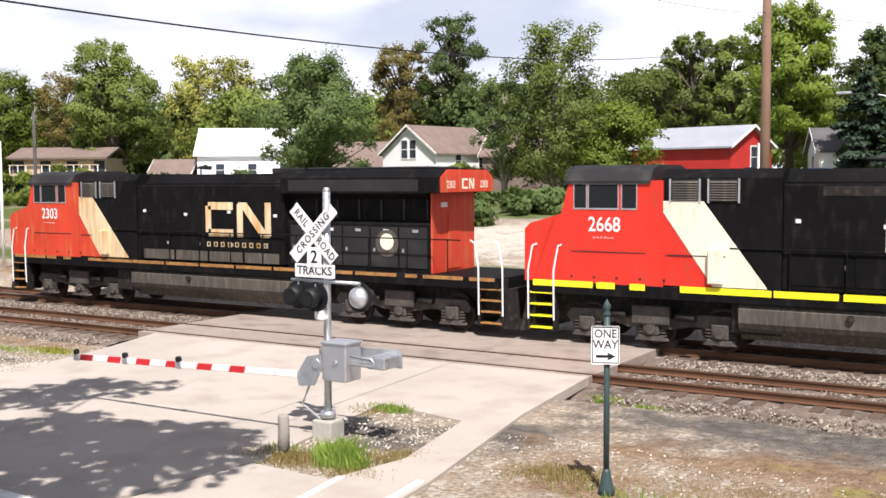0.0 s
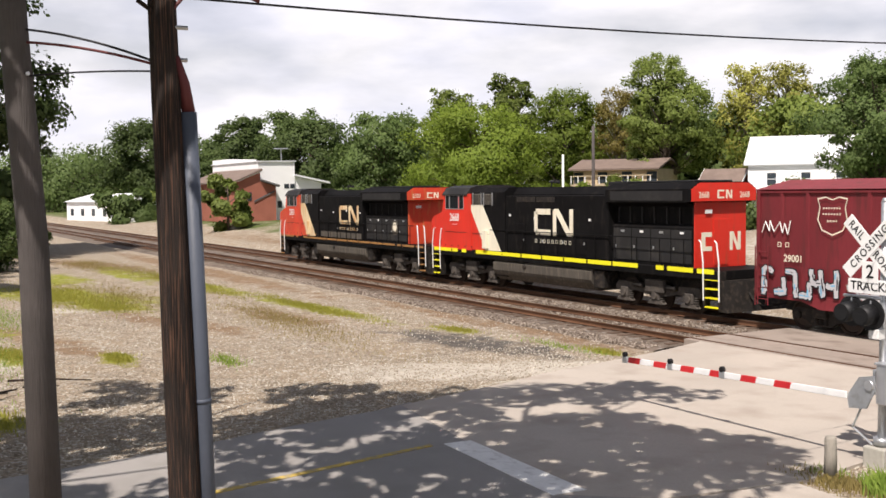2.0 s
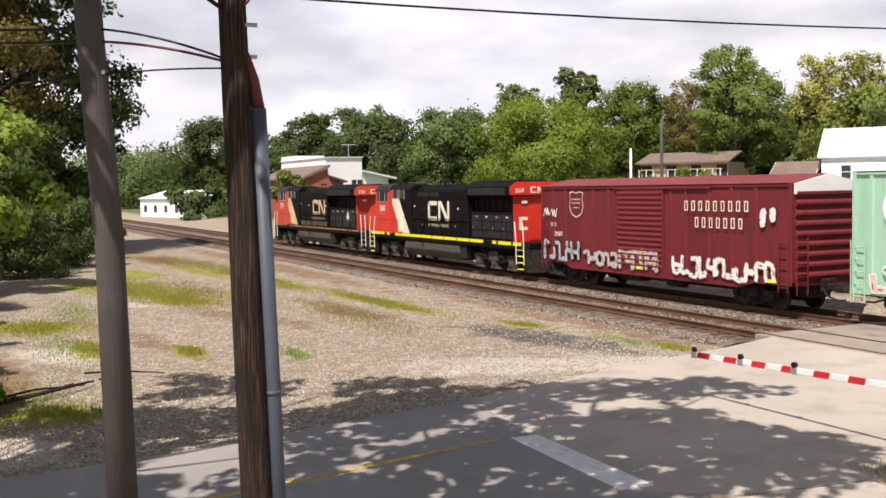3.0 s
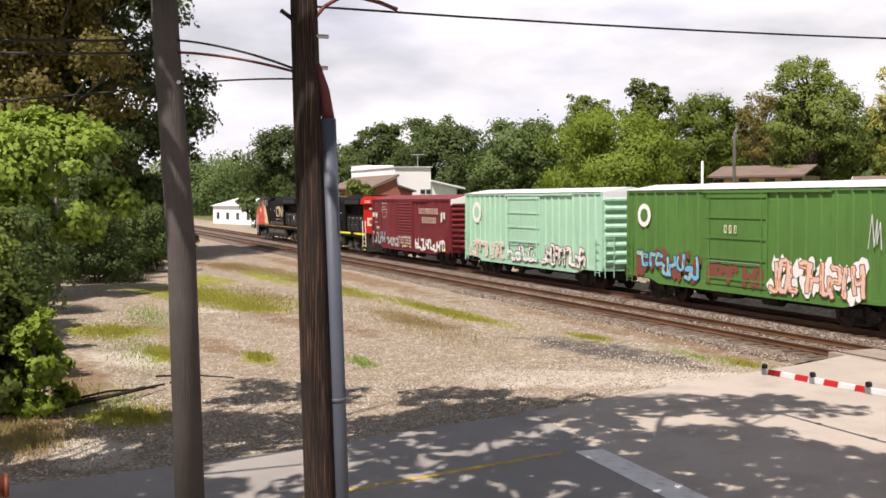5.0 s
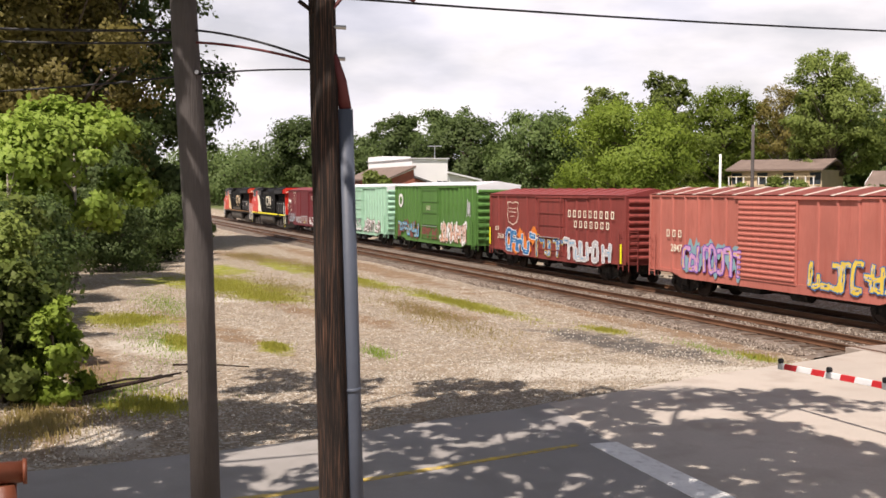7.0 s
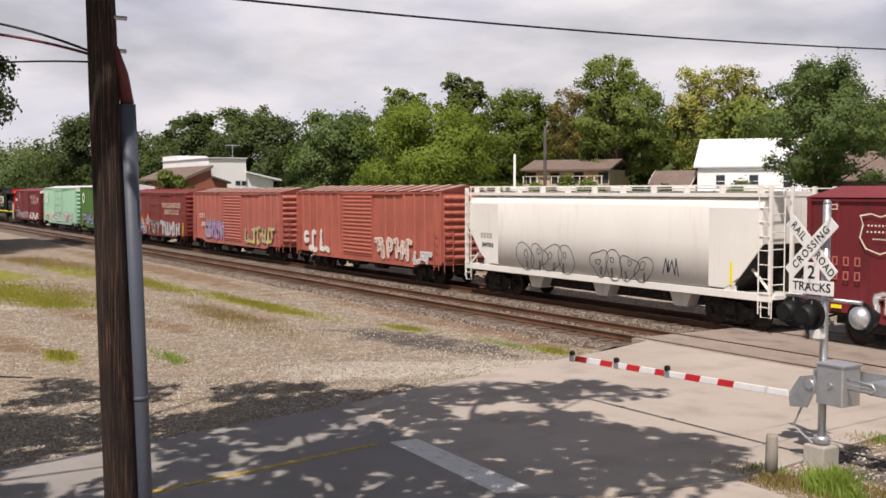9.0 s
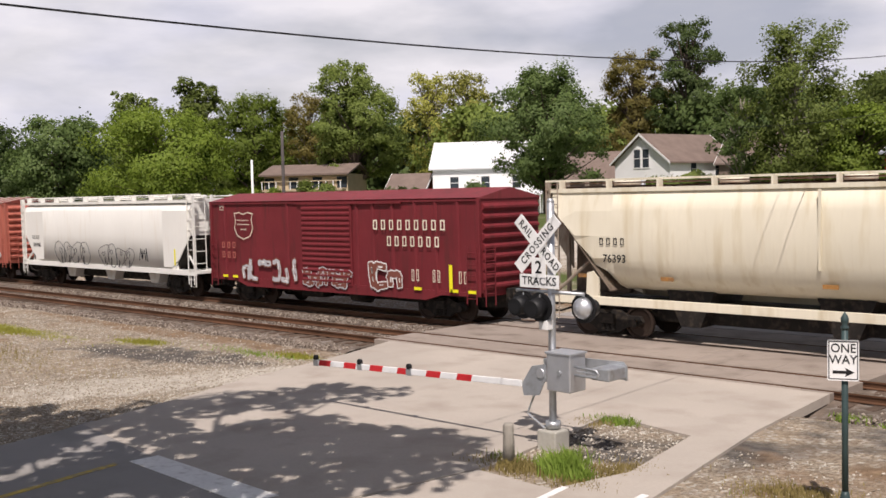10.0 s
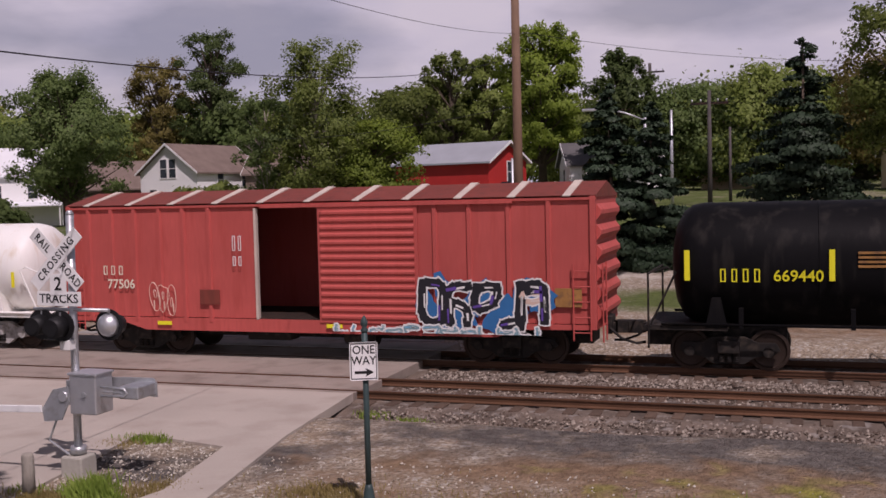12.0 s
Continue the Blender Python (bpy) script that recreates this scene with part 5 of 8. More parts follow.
# maroon boxcar between the hoppers
c = boxcar("boxcar", 136.8, 15.2, "maroon boxcar with pale lettering, shield and scrawled graffiti", MAROON, 4.12, 4.46, [1.0, 5.2, 9.25, 10.1, 11.1, 12.2, 13.2, 14.2], (6.1, 9.0, "ribbed"), MAROON_ROOF)
shield(c, 1.75, 3.05, 2.6, 3.72)
letter_bars(c, 10.2, 13.9, 3.08, 3.42, 9, CREAM)
letter_bars(c, 10.9, 13.6, 2.52, 2.86, 7, CREAM)
graffiti(c, 2.3, 5.8, 0.95, 1.9, "silver", "brown", 71, None, "white")
graffiti(c, 6.2, 9.0, 0.95, 1.6, "brown", "silver", 72)
graffiti(c, 9.5, 11.6, 1.0, 1.95, "brown", "white", 73, n=3)
letter_bars(c, 0.9, 2.0, 2.25, 2.5, 3, SALMON)
letter_bars(c, 0.9, 2.0, 1.85, 2.1, 3, SALMON)
letter_bars(c, 0.8, 1.3, 3.8, 3.95, 1, CREAM)
for x in (0.9, 1.6, 12.2, 13.9, 14.7):
    part("reflector", box(B(), x, x + 0.35, -1.556, -1.55, 1.05, 1.15), YELLOW, c)
part("reflector", box(B(), 13.85, 14.0, -1.556, -1.55, 1.05, 1.95), YELLOW, c)
for x in (12.1, 13.1, 14.3):
    letter_bars(c, x, x + 0.45, 1.35, 1.75, 2, CREAM, -1.552)

# sunburnt red boxcar with its door open
c = boxcar("boxcar", 188.5, 15.05, "sunburnt red boxcar with an open door and bright graffiti", AGRRED, 4.16, 4.52, [0.7, 1.45, 2.2, 3.0, 3.75, 4.55, 11.0, 11.9, 12.9, 13.9], (7.8, 10.55, "open", (5.95, 7.8)), RUSTROOF, end_ribs=6, roof_ribs=11, rib_col=BARECREAM)
part("door_jamb", box(B(), 5.93, 6.0, -1.5, -1.38, 1.05, 4.02), BARECREAM, c)
letter_bars(c, 1.2, 1.95, 2.25, 2.5, 3, CREAM)
place_text(c, "77506", 0.36, 1.75, 1.98, CREAM)
letter_bars(c, 5.3, 5.65, 2.9, 3.3, 2, WHITE)
letter_bars(c, 5.3, 5.65, 2.5, 2.75, 2, WHITE)
part("placard", box(B(), 4.25, 4.85, -1.53, -1.51, 1.45, 1.85), RUSTROOF, c)
graffiti(c, 10.6, 13.9, 0.88, 2.2, "black", "white", 81, "blue", "purple", n=5)
graffiti(c, 8.2, 14.0, 0.74, 1.0, "teal", "white", 82, None, "sky", y=-1.56)
graffiti(c, 13.2, 13.9, 1.55, 2.1, "peach", "white", 83, n=1)
bubble_tag(c, 2.7, 3.5, 1.25, 1.95, "peach", 86, 3, -1.55, 0.014)
part("patch", box(B(), 14.05, 14.7, -1.54, -1.51, 1.5, 1.95), ORANGE, c)
for x in (2.9, 8.0):
    part("reflector", box(B(), x, x + 0.45, -1.56, -1.55, 0.88, 0.98), YELLOW, c)


HOPDIRTY = surface("rust_stained_frame", (0.33, 0.285, 0.23), 0.7, var=0.25, big=1.5, stain=(0.20, 0.12, 0.08), stain_amount=0.6, stretch=(2.5, 2.5, 0.5))
RUSTWALK = surface("rusty_roof_walk", (0.24, 0.14, 0.09), 0.8, var=0.35, big=1.5, stain=(0.42, 0.36, 0.29), stain_amount=0.5)


# brown grime, darkened further by the shade under the sloping ends
SLOPEGRIMESHADE = surface("grimy_hopper_end", (0.16, 0.125, 0.095), 0.85, var=0.3, big=1.5, stain=(0.07, 0.05, 0.04), stain_amount=0.5, bump=0.1)


def hopper(x0, L, label, col, bodyx, curved):
    """A covered hopper: round-sided body with sloped ends on an open frame."""
    t = vehicle("covered_hopper", x0, label, "hopper car", "wagons of the freight train")
    a0, a1 = bodyx
    top, low = (4.25, 1.42) if curved else (4.15, 1.15)
    # cross-sections along x; the ends slope in underneath
    half = ([(0.75, 0.0), (1.08, 0.045), (1.34, 0.15), (1.48, 0.32), (1.53, 0.55), (1.48, 0.8), (1.36, 1.0)] if curved else [(1.2, 0.0), (1.49, 0.05), (1.5, 0.5), (1.5, 0.88), (1.4, 0.95), (1.1, 1.0)])
    xs = [a0 + 0.02] + [a0 + d for d in (0.4, 0.9, 1.5)] + list(np.linspace(a0 + 2.2, a1 - 2.2, 9)) + [a1 - d for d in (1.5, 0.9, 0.4)] + [a1 - 0.02]

    def floor_at(x):
        d = min(x - a0, a1 - x)
        run, rise = (2.1, 0.88) if curved else (1.35, 0.52)
        return low + max(0.0, (run - d) / run) * (top - low) * rise
    bm = B()
    rings = []
    for x in xs:
        lo = floor_at(x)
        ring = []
        for s in (-1, 1):
            pts = [(s * w, low + f * (top - low)) for w, f in half]
            pts = [(y, max(z, lo)) for y, z in pts]
            ring += pts if s < 0 else pts[::-1]
        rings.append([bm.verts.new((x, y, z)) for y, z in ring])
    n = len(rings[0])
    for r0, r1 in zip(rings, rings[1:]):
        for k in range(n):
            f = bm.faces.new((r0[k], r0[(k + 1) % n], r1[(k + 1) % n], r1[k]))
            f.smooth = r0[0].co.x > a0 + 2 and r1[0].co.x < a1 - 2
    bm.faces.new(rings[0])
    bm.faces.new(rings[-1][::-1])
    body = part("body", bm, col, t)
    run, rise = (2.1, 0.88) if curved else (1.35, 0.52)
    # shade below the slopes is put into the dark colour of sheets and webs
    for e, s in ((a0, 1), (a1, -1)):
        zt = low + rise * (top - low)
        part("slope_sheet", prism(B(), [(e - s * 0.02, zt), (e + s * run, low), (e + s * run, low - 0.03), (e - s * 0.02, zt - 0.03)], -1.47, 1.47), SLOPEGRIMESHADE if curved else GRIME, t, "sloped end sheet, dark with grime and painted shade")
        part("end_web", prism(B(), [(e, zt - 0.04), (e + s * (run - 0.1), low - 0.04), (e + s * (run - 0.3), 1.2), (e - s * 0.1, 1.2)], -0.12, 0.12), SLOPEGRIMESHADE if curved else GRIME, t)
        if curved:
            part("end_plate", prism(B(), [(e - s * 0.03, top), (e - s * 0.75, top + 0.05), (e - s * 0.75, 2.9), (e - s * 0.03, 1.9)], -0.35, -0.3), HOPDIRTY, t)
    part("top_sill", box(B(), a0 - 0.1, a1 + 0.1, -1.42, -1.36, top - 0.02, top + 0.1), col, t)
    part("roof", prism(B(), [(-1.38, top), (-0.9, top + 0.16), (0.9, top + 0.16), (1.38, top)], a0, a1, "x"), RUSTWALK if curved else col, t)
    edge = HOPDIRTY if curved else col
    # roof walk with its railing
    part("roof_walk", box(B(), a0 - 0.4, a1 + 0.4, -1.15, -0.75, top + 0.22, top + 0.26), RUSTWALK if curved else col, t, "grated roof walk")
    part("roof_walk", box(B(), a0 - 0.4, a1 + 0.4, 0.75, 1.15, top + 0.22, top + 0.26), RUSTWALK if curved else col, t)
    part("walk_rail", box(B(), a0 - 0.4, a1 + 0.4, -1.2, -1.16, top + 0.3, top + 0.36), col, t)
    for x in evenly(a0 + 0.3, a1 - 0.3, 11):
        shared("rail_post_%s" % curved, lambda: box(B(), -0.03, 0.03, -1.4, -1.16, top + 0.02, top + 0.34), col, t, pose(x, 0, 0), "rail_post")
    for k in range(5):
        x = a0 + (a1 - a0) * (k + 0.5) / 5
        shared("hatch_%s" % curved, lambda: tube(B(), [(0, 0, top + 0.15), (0, 0, top + 0.3)], 0.4, 16), col, t, pose(x, 0, 0), "hatch")
    # sills and end platforms
    for s in (-1, 1):
        part("side_sill", box(B(), 0.1, L - 0.1, s * 1.44 - 0.05, s * 1.44 + 0.05, 0.98, 1.22, 0.01), col, t)
    part("centre_sill", box(B(), 0.2, L - 0.2, -0.45, 0.45, 0.5, 1.12), GRIME, t)
    for x, s in ((0.0, 1), (L, -1)):
        part("end_platform", box(B(), min(x, x + s * 1.6), max(x, x + s * 1.6), -1.4, 1.4, 1.06, 1.18), edge, t)
        for y in (-1.44, 1.44, -0.5, 0.5):
            part("end_post", box(B(), min(x + s * 0.1, x + s * 0.22), max(x + s * 0.1, x + s * 0.22), y - 0.04, y + 0.04, 1.18, top + 0.3), edge, t)
        part("end_ladder", ladder(B(), *sorted((x + s * 0.12, x + s * 0.55)), -1.52, 0.6, top + 0.3, 9), edge, t)
        bm = B()
        for z in np.linspace(1.5, top, 6):
            tube(bm, [(x + s * 0.1, -1.44, z), (x + s * 0.1, -0.9, z)], 0.02, 6)
        tube(bm, [(x + s * 0.1, -0.9, 1.1), (x + s * 0.1, -0.9, top + 0.2)], 0.022, 6)
        part("end_ladder", bm, edge, t)
        part("end_brace", tube(B(), [(x + s * 0.2, -1.3, 1.2), (x + s * 1.9, -1.1, 2.6)], 0.05, 6), edge, t)
        part("slope_sheet_rib", prism(B(), [(x + s * 0.9, 3.2), (x + s * 1.9, 1.4), (x + s * 2.6, 1.2)], -0.05, 0.05), col, t)
        part("bolster_gusset", prism(B(), [(x + s * 1.5, 1.2), (x + s * 1.95, 1.2), (x + s * 1.95, 1.75), (x + s * 1.75, 1.95), (x + s * 1.55, 1.9)], -1.47, -1.40), col, t)
        part("stirrup", tube(B(), [(x + s * 0.1, -1.45, 1.0), (x + s * 0.1, -1.45, 0.5), (x + s * 0.5, -1.45, 0.5), (x + s * 0.5, -1.45, 1.0)], 0.02, 6), col, t)
        coupler(t, x, -s)
    for k in range(3):
        x = a0 + (a1 - a0) * (k + 1) / 4
        shared("hopper_outlet_%s" % curved, lambda: prism(B(), [(-0.75, 1.45), (0.75, 1.45), (0.3, 0.45), (-0.3, 0.45)], -0.9, 0.9), GRIME if curved else col, t, pose(x, 0, 0), "hopper_outlet")
    car_truck(t, 2.0)
    car_truck(t, L - 2.0)
    return t


c = hopper(118.7, 16.9, "white covered hopper car with black graffiti along the sill", HOPWHITE, (0.35, 16.5), False)
letter_bars(c, 1.3, 2.2, 2.35, 2.55, 4, SIGNB, -1.503)
place_text(c, "849968", 0.28, 1.8, 2.05, SIGNB, y=-1.504)
bubble_tag(c, 4.0, 7.5, 1.2, 2.35, "black", 90, 4, -1.503)
bubble_tag(c, 8.6, 11.7, 1.2, 2.15, "black", 93, 4, -1.503)
tag_line(c, 12.2, 13.0, 1.4, 2.2, "black", 95, -1.503)
part("reflector", box(B(), 15.2, 15.3, -1.51, -1.50, 1.4, 2.1), YELLOW, c)
c = hopper(154.6, 18.45, "cream round-sided covered hopper car, rust streaked on top", HOPCREAM, (0.25, 17.7), True)
letter_bars(c, 2.05, 3.0, 2.72, 2.92, 4, SIGNB, -1.535)
place_text(c, "76393", 0.32, 2.55, 2.32, SIGNB, y=-1.535)
for x in (1.2, 4.0, 8.6, 12.0, 15.6):
    part("reflector", box(B(), x, x + 0.4, -1.42, -1.40, 1.75, 1.86), ORANGE, c)
part("seam", box(B(), 8.55, 8.62, -1.545, -1.5, 2.2, 4.2), HOPCREAM, c)


def tank_car(x0, L, label, col, z, r, pale):
    """A tank car: cylinder with dished heads, saddles, ladder and dome platform."""
    t = vehicle("tank_car", x0, label, "tank car", "wagons of the freight train")
    a0, a1 = 0.55, L - 0.55
    bm = B()
    n = 40
    rings = []
    for x, q in [(a0, 0.0), (a0 + 0.03, 0.35), (a0 + 0.12, 0.66), (a0 + 0.3, 0.88), (a0 + 0.5, 0.97), (a0 + 0.75, 1.0)] + [(x, 1.0) for x in np.linspace(a0 + 2, a1 - 2, 6)] + [(a1 - 0.75, 1.0), (a1 - 0.5, 0.97), (a1 - 0.3, 0.88), (a1 - 0.12, 0.66), (a1 - 0.03, 0.35), (a1, 0.0)]:
        rings.append([bm.verts.new((x, math.cos(a) * r * max(q, 0.02), z + math.sin(a) * r * max(q, 0.02))) for a in (math.tau * k / n for k in range(n))])
    for r0, r1 in zip(rings, rings[1:]):
        for k in range(n):
            f = bm.faces.new((r0[k], r0[(k + 1) % n], r1[(k + 1) % n], r1[k]))
            f.smooth = True
    bm.faces.new(rings[0])
    bm.faces.new(rings[-1][::-1])
    part("tank", bm, col, t)
    for x in (3.9, L / 2, L - 3.9):
        part("weld_band", tube(B(), [(x - 0.02, 0, z), (x + 0.02, 0, z)], r + 0.006, 40), col, t)
    mid = L / 2
    fr = part("dome_platform", box(box(B(), mid - 1.3, mid + 1.3, -0.95, -0.5, z + r * 0.86, z + r * 0.9), mid - 1.3, mid + 1.3, 0.5, 0.95, z + r * 0.86, z + r * 0.9), col, t)
    bm = B()
    zt = z + r * 0.88
    for y in (-0.95, 0.95):
        for zz in (0.4, 0.72):
            tube(bm, [(mid - 1.3, y, zt + zz), (mid + 1.3, y, zt + zz)], 0.022, 6)
        for x in (mid - 1.3, mid - 0.45, mid + 0.45, mid + 1.3):
            tube(bm, [(x, y, zt), (x, y, zt + 0.72)], 0.024, 6)
    for x in (mid - 1.3, mid + 1.3):
        tube(bm, [(x, -0.95, zt + 0.72), (x, 0.95, zt + 0.72)], 0.022, 6)
    part("platform_rail", bm, col, t)
    part("dome", tube(tube(B(), [(mid + 0.35, 0, z + r - 0.05), (mid + 0.35, 0, z + r + 0.35), (mid + 0.35, 0, z + r + 0.45)], [0.36, 0.36, 0.2], 20), [(mid - 0.6, 0, z + r - 0.05), (mid - 0.6, 0, z + r + 0.25)], 0.25, 16), col, t)
    # ladder bowed over the side
    bm = B()
    arc = [(mid - 0.75, -math.cos(a) * (r + 0.08), z + math.sin(a) * (r + 0.08)) for a in np.linspace(-0.5, 0.95, 8)]
    arc = [(arc[0][0], arc[0][1] - 0.12, 0.5)] + arc
    for dx in (0.0, 0.5):
        tube(bm, [(p[0] + dx, p[1], p[2]) for p in arc], 0.022, 6)
    for k in range(9):
        p = arc[min(k, len(arc) - 1)]
        tube(bm, [(p[0], p[1], p[2]), (p[0] + 0.5, p[1], p[2])], 0.018, 6)
    part("ladder", bm, col if pale else GRIME, t)
    # running boards, end decks, saddles
    for s in (-1, 1):
        part("side_rail", tube(B(), [(0.4, s * 1.42, 1.12), (L - 0.4, s * 1.42, 1.12)], 0.035, 8), col, t)
        for x in (2.2, 4.6, L - 4.6, L - 2.2):
            shared("rail_bracket_%s" % pale, lambda: box(B(), -0.05, 0.05, 1.1, 1.45, 1.05, 1.5), col, t, pose(x, 0, 0, 0, 0, 0 if s > 0 else 180), "rail_bracket")
    for x, s in ((0.0, 1), (L, -1)):
        part("end_deck", box(B(), *sorted((x, x + s * 1.9)), -1.4, 1.4, 0.98, 1.08), col if pale else GRIME, t)
        part("stub_sill", box(B(), *sorted((x, x + s * 3.2)), -0.5, 0.5, 0.5, 1.0), GRIME, t)
        part("end_rail", tube(tube(B(), [(x + s * 0.1, -1.4, 0.55), (x + s * 0.1, -1.4, 2.3), (x + s * 0.55, -1.4, 2.45), (x + s * 0.75, -1.4, 2.35), (x + s * 0.15, -1.4, 1.1)], 0.026, 6), [(x + s * 0.1, -1.4, 2.3), (x + s * 0.1, 1.4, 2.3), (x + s * 0.1, 1.4, 1.0)], 0.026, 6), col if pale else GRIME, t)
        part("saddle", prism(B(), [(-1.3, 1.0), (-1.35, 1.75), (-0.9, 1.35), (0.9, 1.35), (1.35, 1.75), (1.3, 1.0)], *sorted((x + s * 1.55, x + s * 1.75)), "x"), col, t)
        part("bolster_plate", prism(B(), [(x + s * 1.4, 1.05), (x + s * 1.9, 1.05), (x + s * 1.75, 1.75), (x + s * 1.55, 1.75)], -1.42, -1.36), col, t)
        coupler(t, x, -s)
    car_truck(t, 1.9, pale)
    car_truck(t, L - 1.9, pale)
    part("outlet_valve", tube(box(B(), mid - 0.3, mid + 0.3, -0.25, 0.25, 0.6, z - r + 0.05, 0.03), [(mid, 0, 0.4), (mid, 0, 0.7)], 0.18, 12), GRIME, t)
    return t


def on_tank(z, r, zz, lift=0.012):
    """Side distance and lean of the tank's skin at height zz."""
    a = math.asin((zz - z) / r)
    return -(r + lift) * math.cos(a), math.degrees(a)


c = tank_car(174.05, 13.4, "white tank car with rusty lower half and dome platform", TANKWHITE, 2.32, 1.36, True)
y, a = on_tank(2.32, 1.36, 2.2)
letter_bars(c, 1.75, 2.55, 2.08, 2.32, 4, SIGNB, y)
words("numbers", "34588", 0.34, pose(3.15, y, 2.2, 90 - a), SIGNB, c)
for x in (0.95, 4.3, 7.0, 8.7, 12.3):
    y, a = on_tank(2.32, 1.36, 2.1)
    part("reflector", box(B(), x, x + 0.1, y - 0.02, y, 1.85, 2.3), YELLOW, c)
letter_bars(c, 10.7, 11.2, 1.75, 1.95, 2, SIGNB, -1.32)
c = tank_car(204.65, 16.8, "black tank car with yellow lettering and reflectors", TANKBLACK, 2.45, 1.47, False)
y, a = on_tank(2.45, 1.47, 2.3)
letter_bars(c, 1.75, 2.75, 2.12, 2.42, 4, YELLOW, y)
words("numbers", "669440", 0.36, pose(3.45, y, 2.25, 90 - a), YELLOW, c)
for x in (0.95, 4.1):
    part("reflector", box(B(), x, x + 0.12, -1.50, -1.44, 2.15, 2.85), YELLOW, c)
for k in range(4):
    part("stencil", box(B(), 4.7, 5.6, -1.49, -1.43, 2.45 + k * 0.1, 2.50 + k * 0.1), ORANGE, c)


# ---- trees and bushes ----
def leaf_mass(blobs, count, size, seed, material, name, parent, flat=0.5, loose=True):
    """Many small leaves spread over the skins of clumps; blobs are (x, y, z, rx, rz)."""
    rng = np.random.default_rng(seed)
    bl = np.array(blobs, float)
    w = (bl[:, 3] ** 2 + bl[:, 3] * bl[:, 4])
    pick = rng.choice(len(bl), count, p=w / w.sum())
    d = rng.normal(size=(count, 3))
    d /= np.linalg.norm(d, axis=1)[:, None]
    d[:, 2] = np.where(d[:, 2] < -0.7, -d[:, 2], d[:, 2])
    rad = np.abs(rng.normal(0.92, 0.34, count)) if loose else rng.uniform(0.45, 1.18, count) ** 0.6
    c = bl[pick]
    p = c[:, :3] + d * np.stack([c[:, 3], c[:, 3], c[:, 4]], 1) * rad[:, None]
    mid = np.average(bl[:, :3], axis=0, weights=w)
    out = p - mid
    out /= np.linalg.norm(out, axis=1)[:, None] + 1e-6
    soft = d * 0.6 + out * 0.75 + (0, 0, flat * 0.5)
    nrm = soft + rng.normal(size=(count, 3)) * 0.7
    nrm /= np.linalg.norm(nrm, axis=1)[:, None]
    soft = soft / np.linalg.norm(soft, axis=1)[:, None] + nrm * 0.55
    soft /= np.linalg.norm(soft, axis=1)[:, None]
    u = np.cross(nrm, rng.normal(size=(count, 3)))
    u /= np.linalg.norm(u, axis=1)[:, None] + 1e-9
    v = np.cross(nrm, u)
    s = size * rng.uniform(0.55, 1.3, count)[:, None]
    quad = np.stack([p - u * s, p - v * s * 0.78, p + u * s, p + v * s * 0.78 + nrm * s * 0.15], 1).reshape(-1, 3)
    me = bpy.data.meshes.new(name)
    me.vertices.add(count * 4)
    me.vertices.foreach_set("co", quad.ravel())
    me.loops.add(count * 4)
    me.loops.foreach_set("vertex_index", np.arange(count * 4))
    me.polygons.add(count)
    me.polygons.foreach_set("loop_start", np.arange(count) * 4)
    me.polygons.foreach_set("loop_total", np.full(count, 4))
    me.update(calc_edges=True)
    me.normals_split_custom_set_from_vertices(np.repeat(soft, 4, axis=0).tolist())
    me.materials.append(material)
    ob = new(name, me)
    ob.parent = parent
    return ob


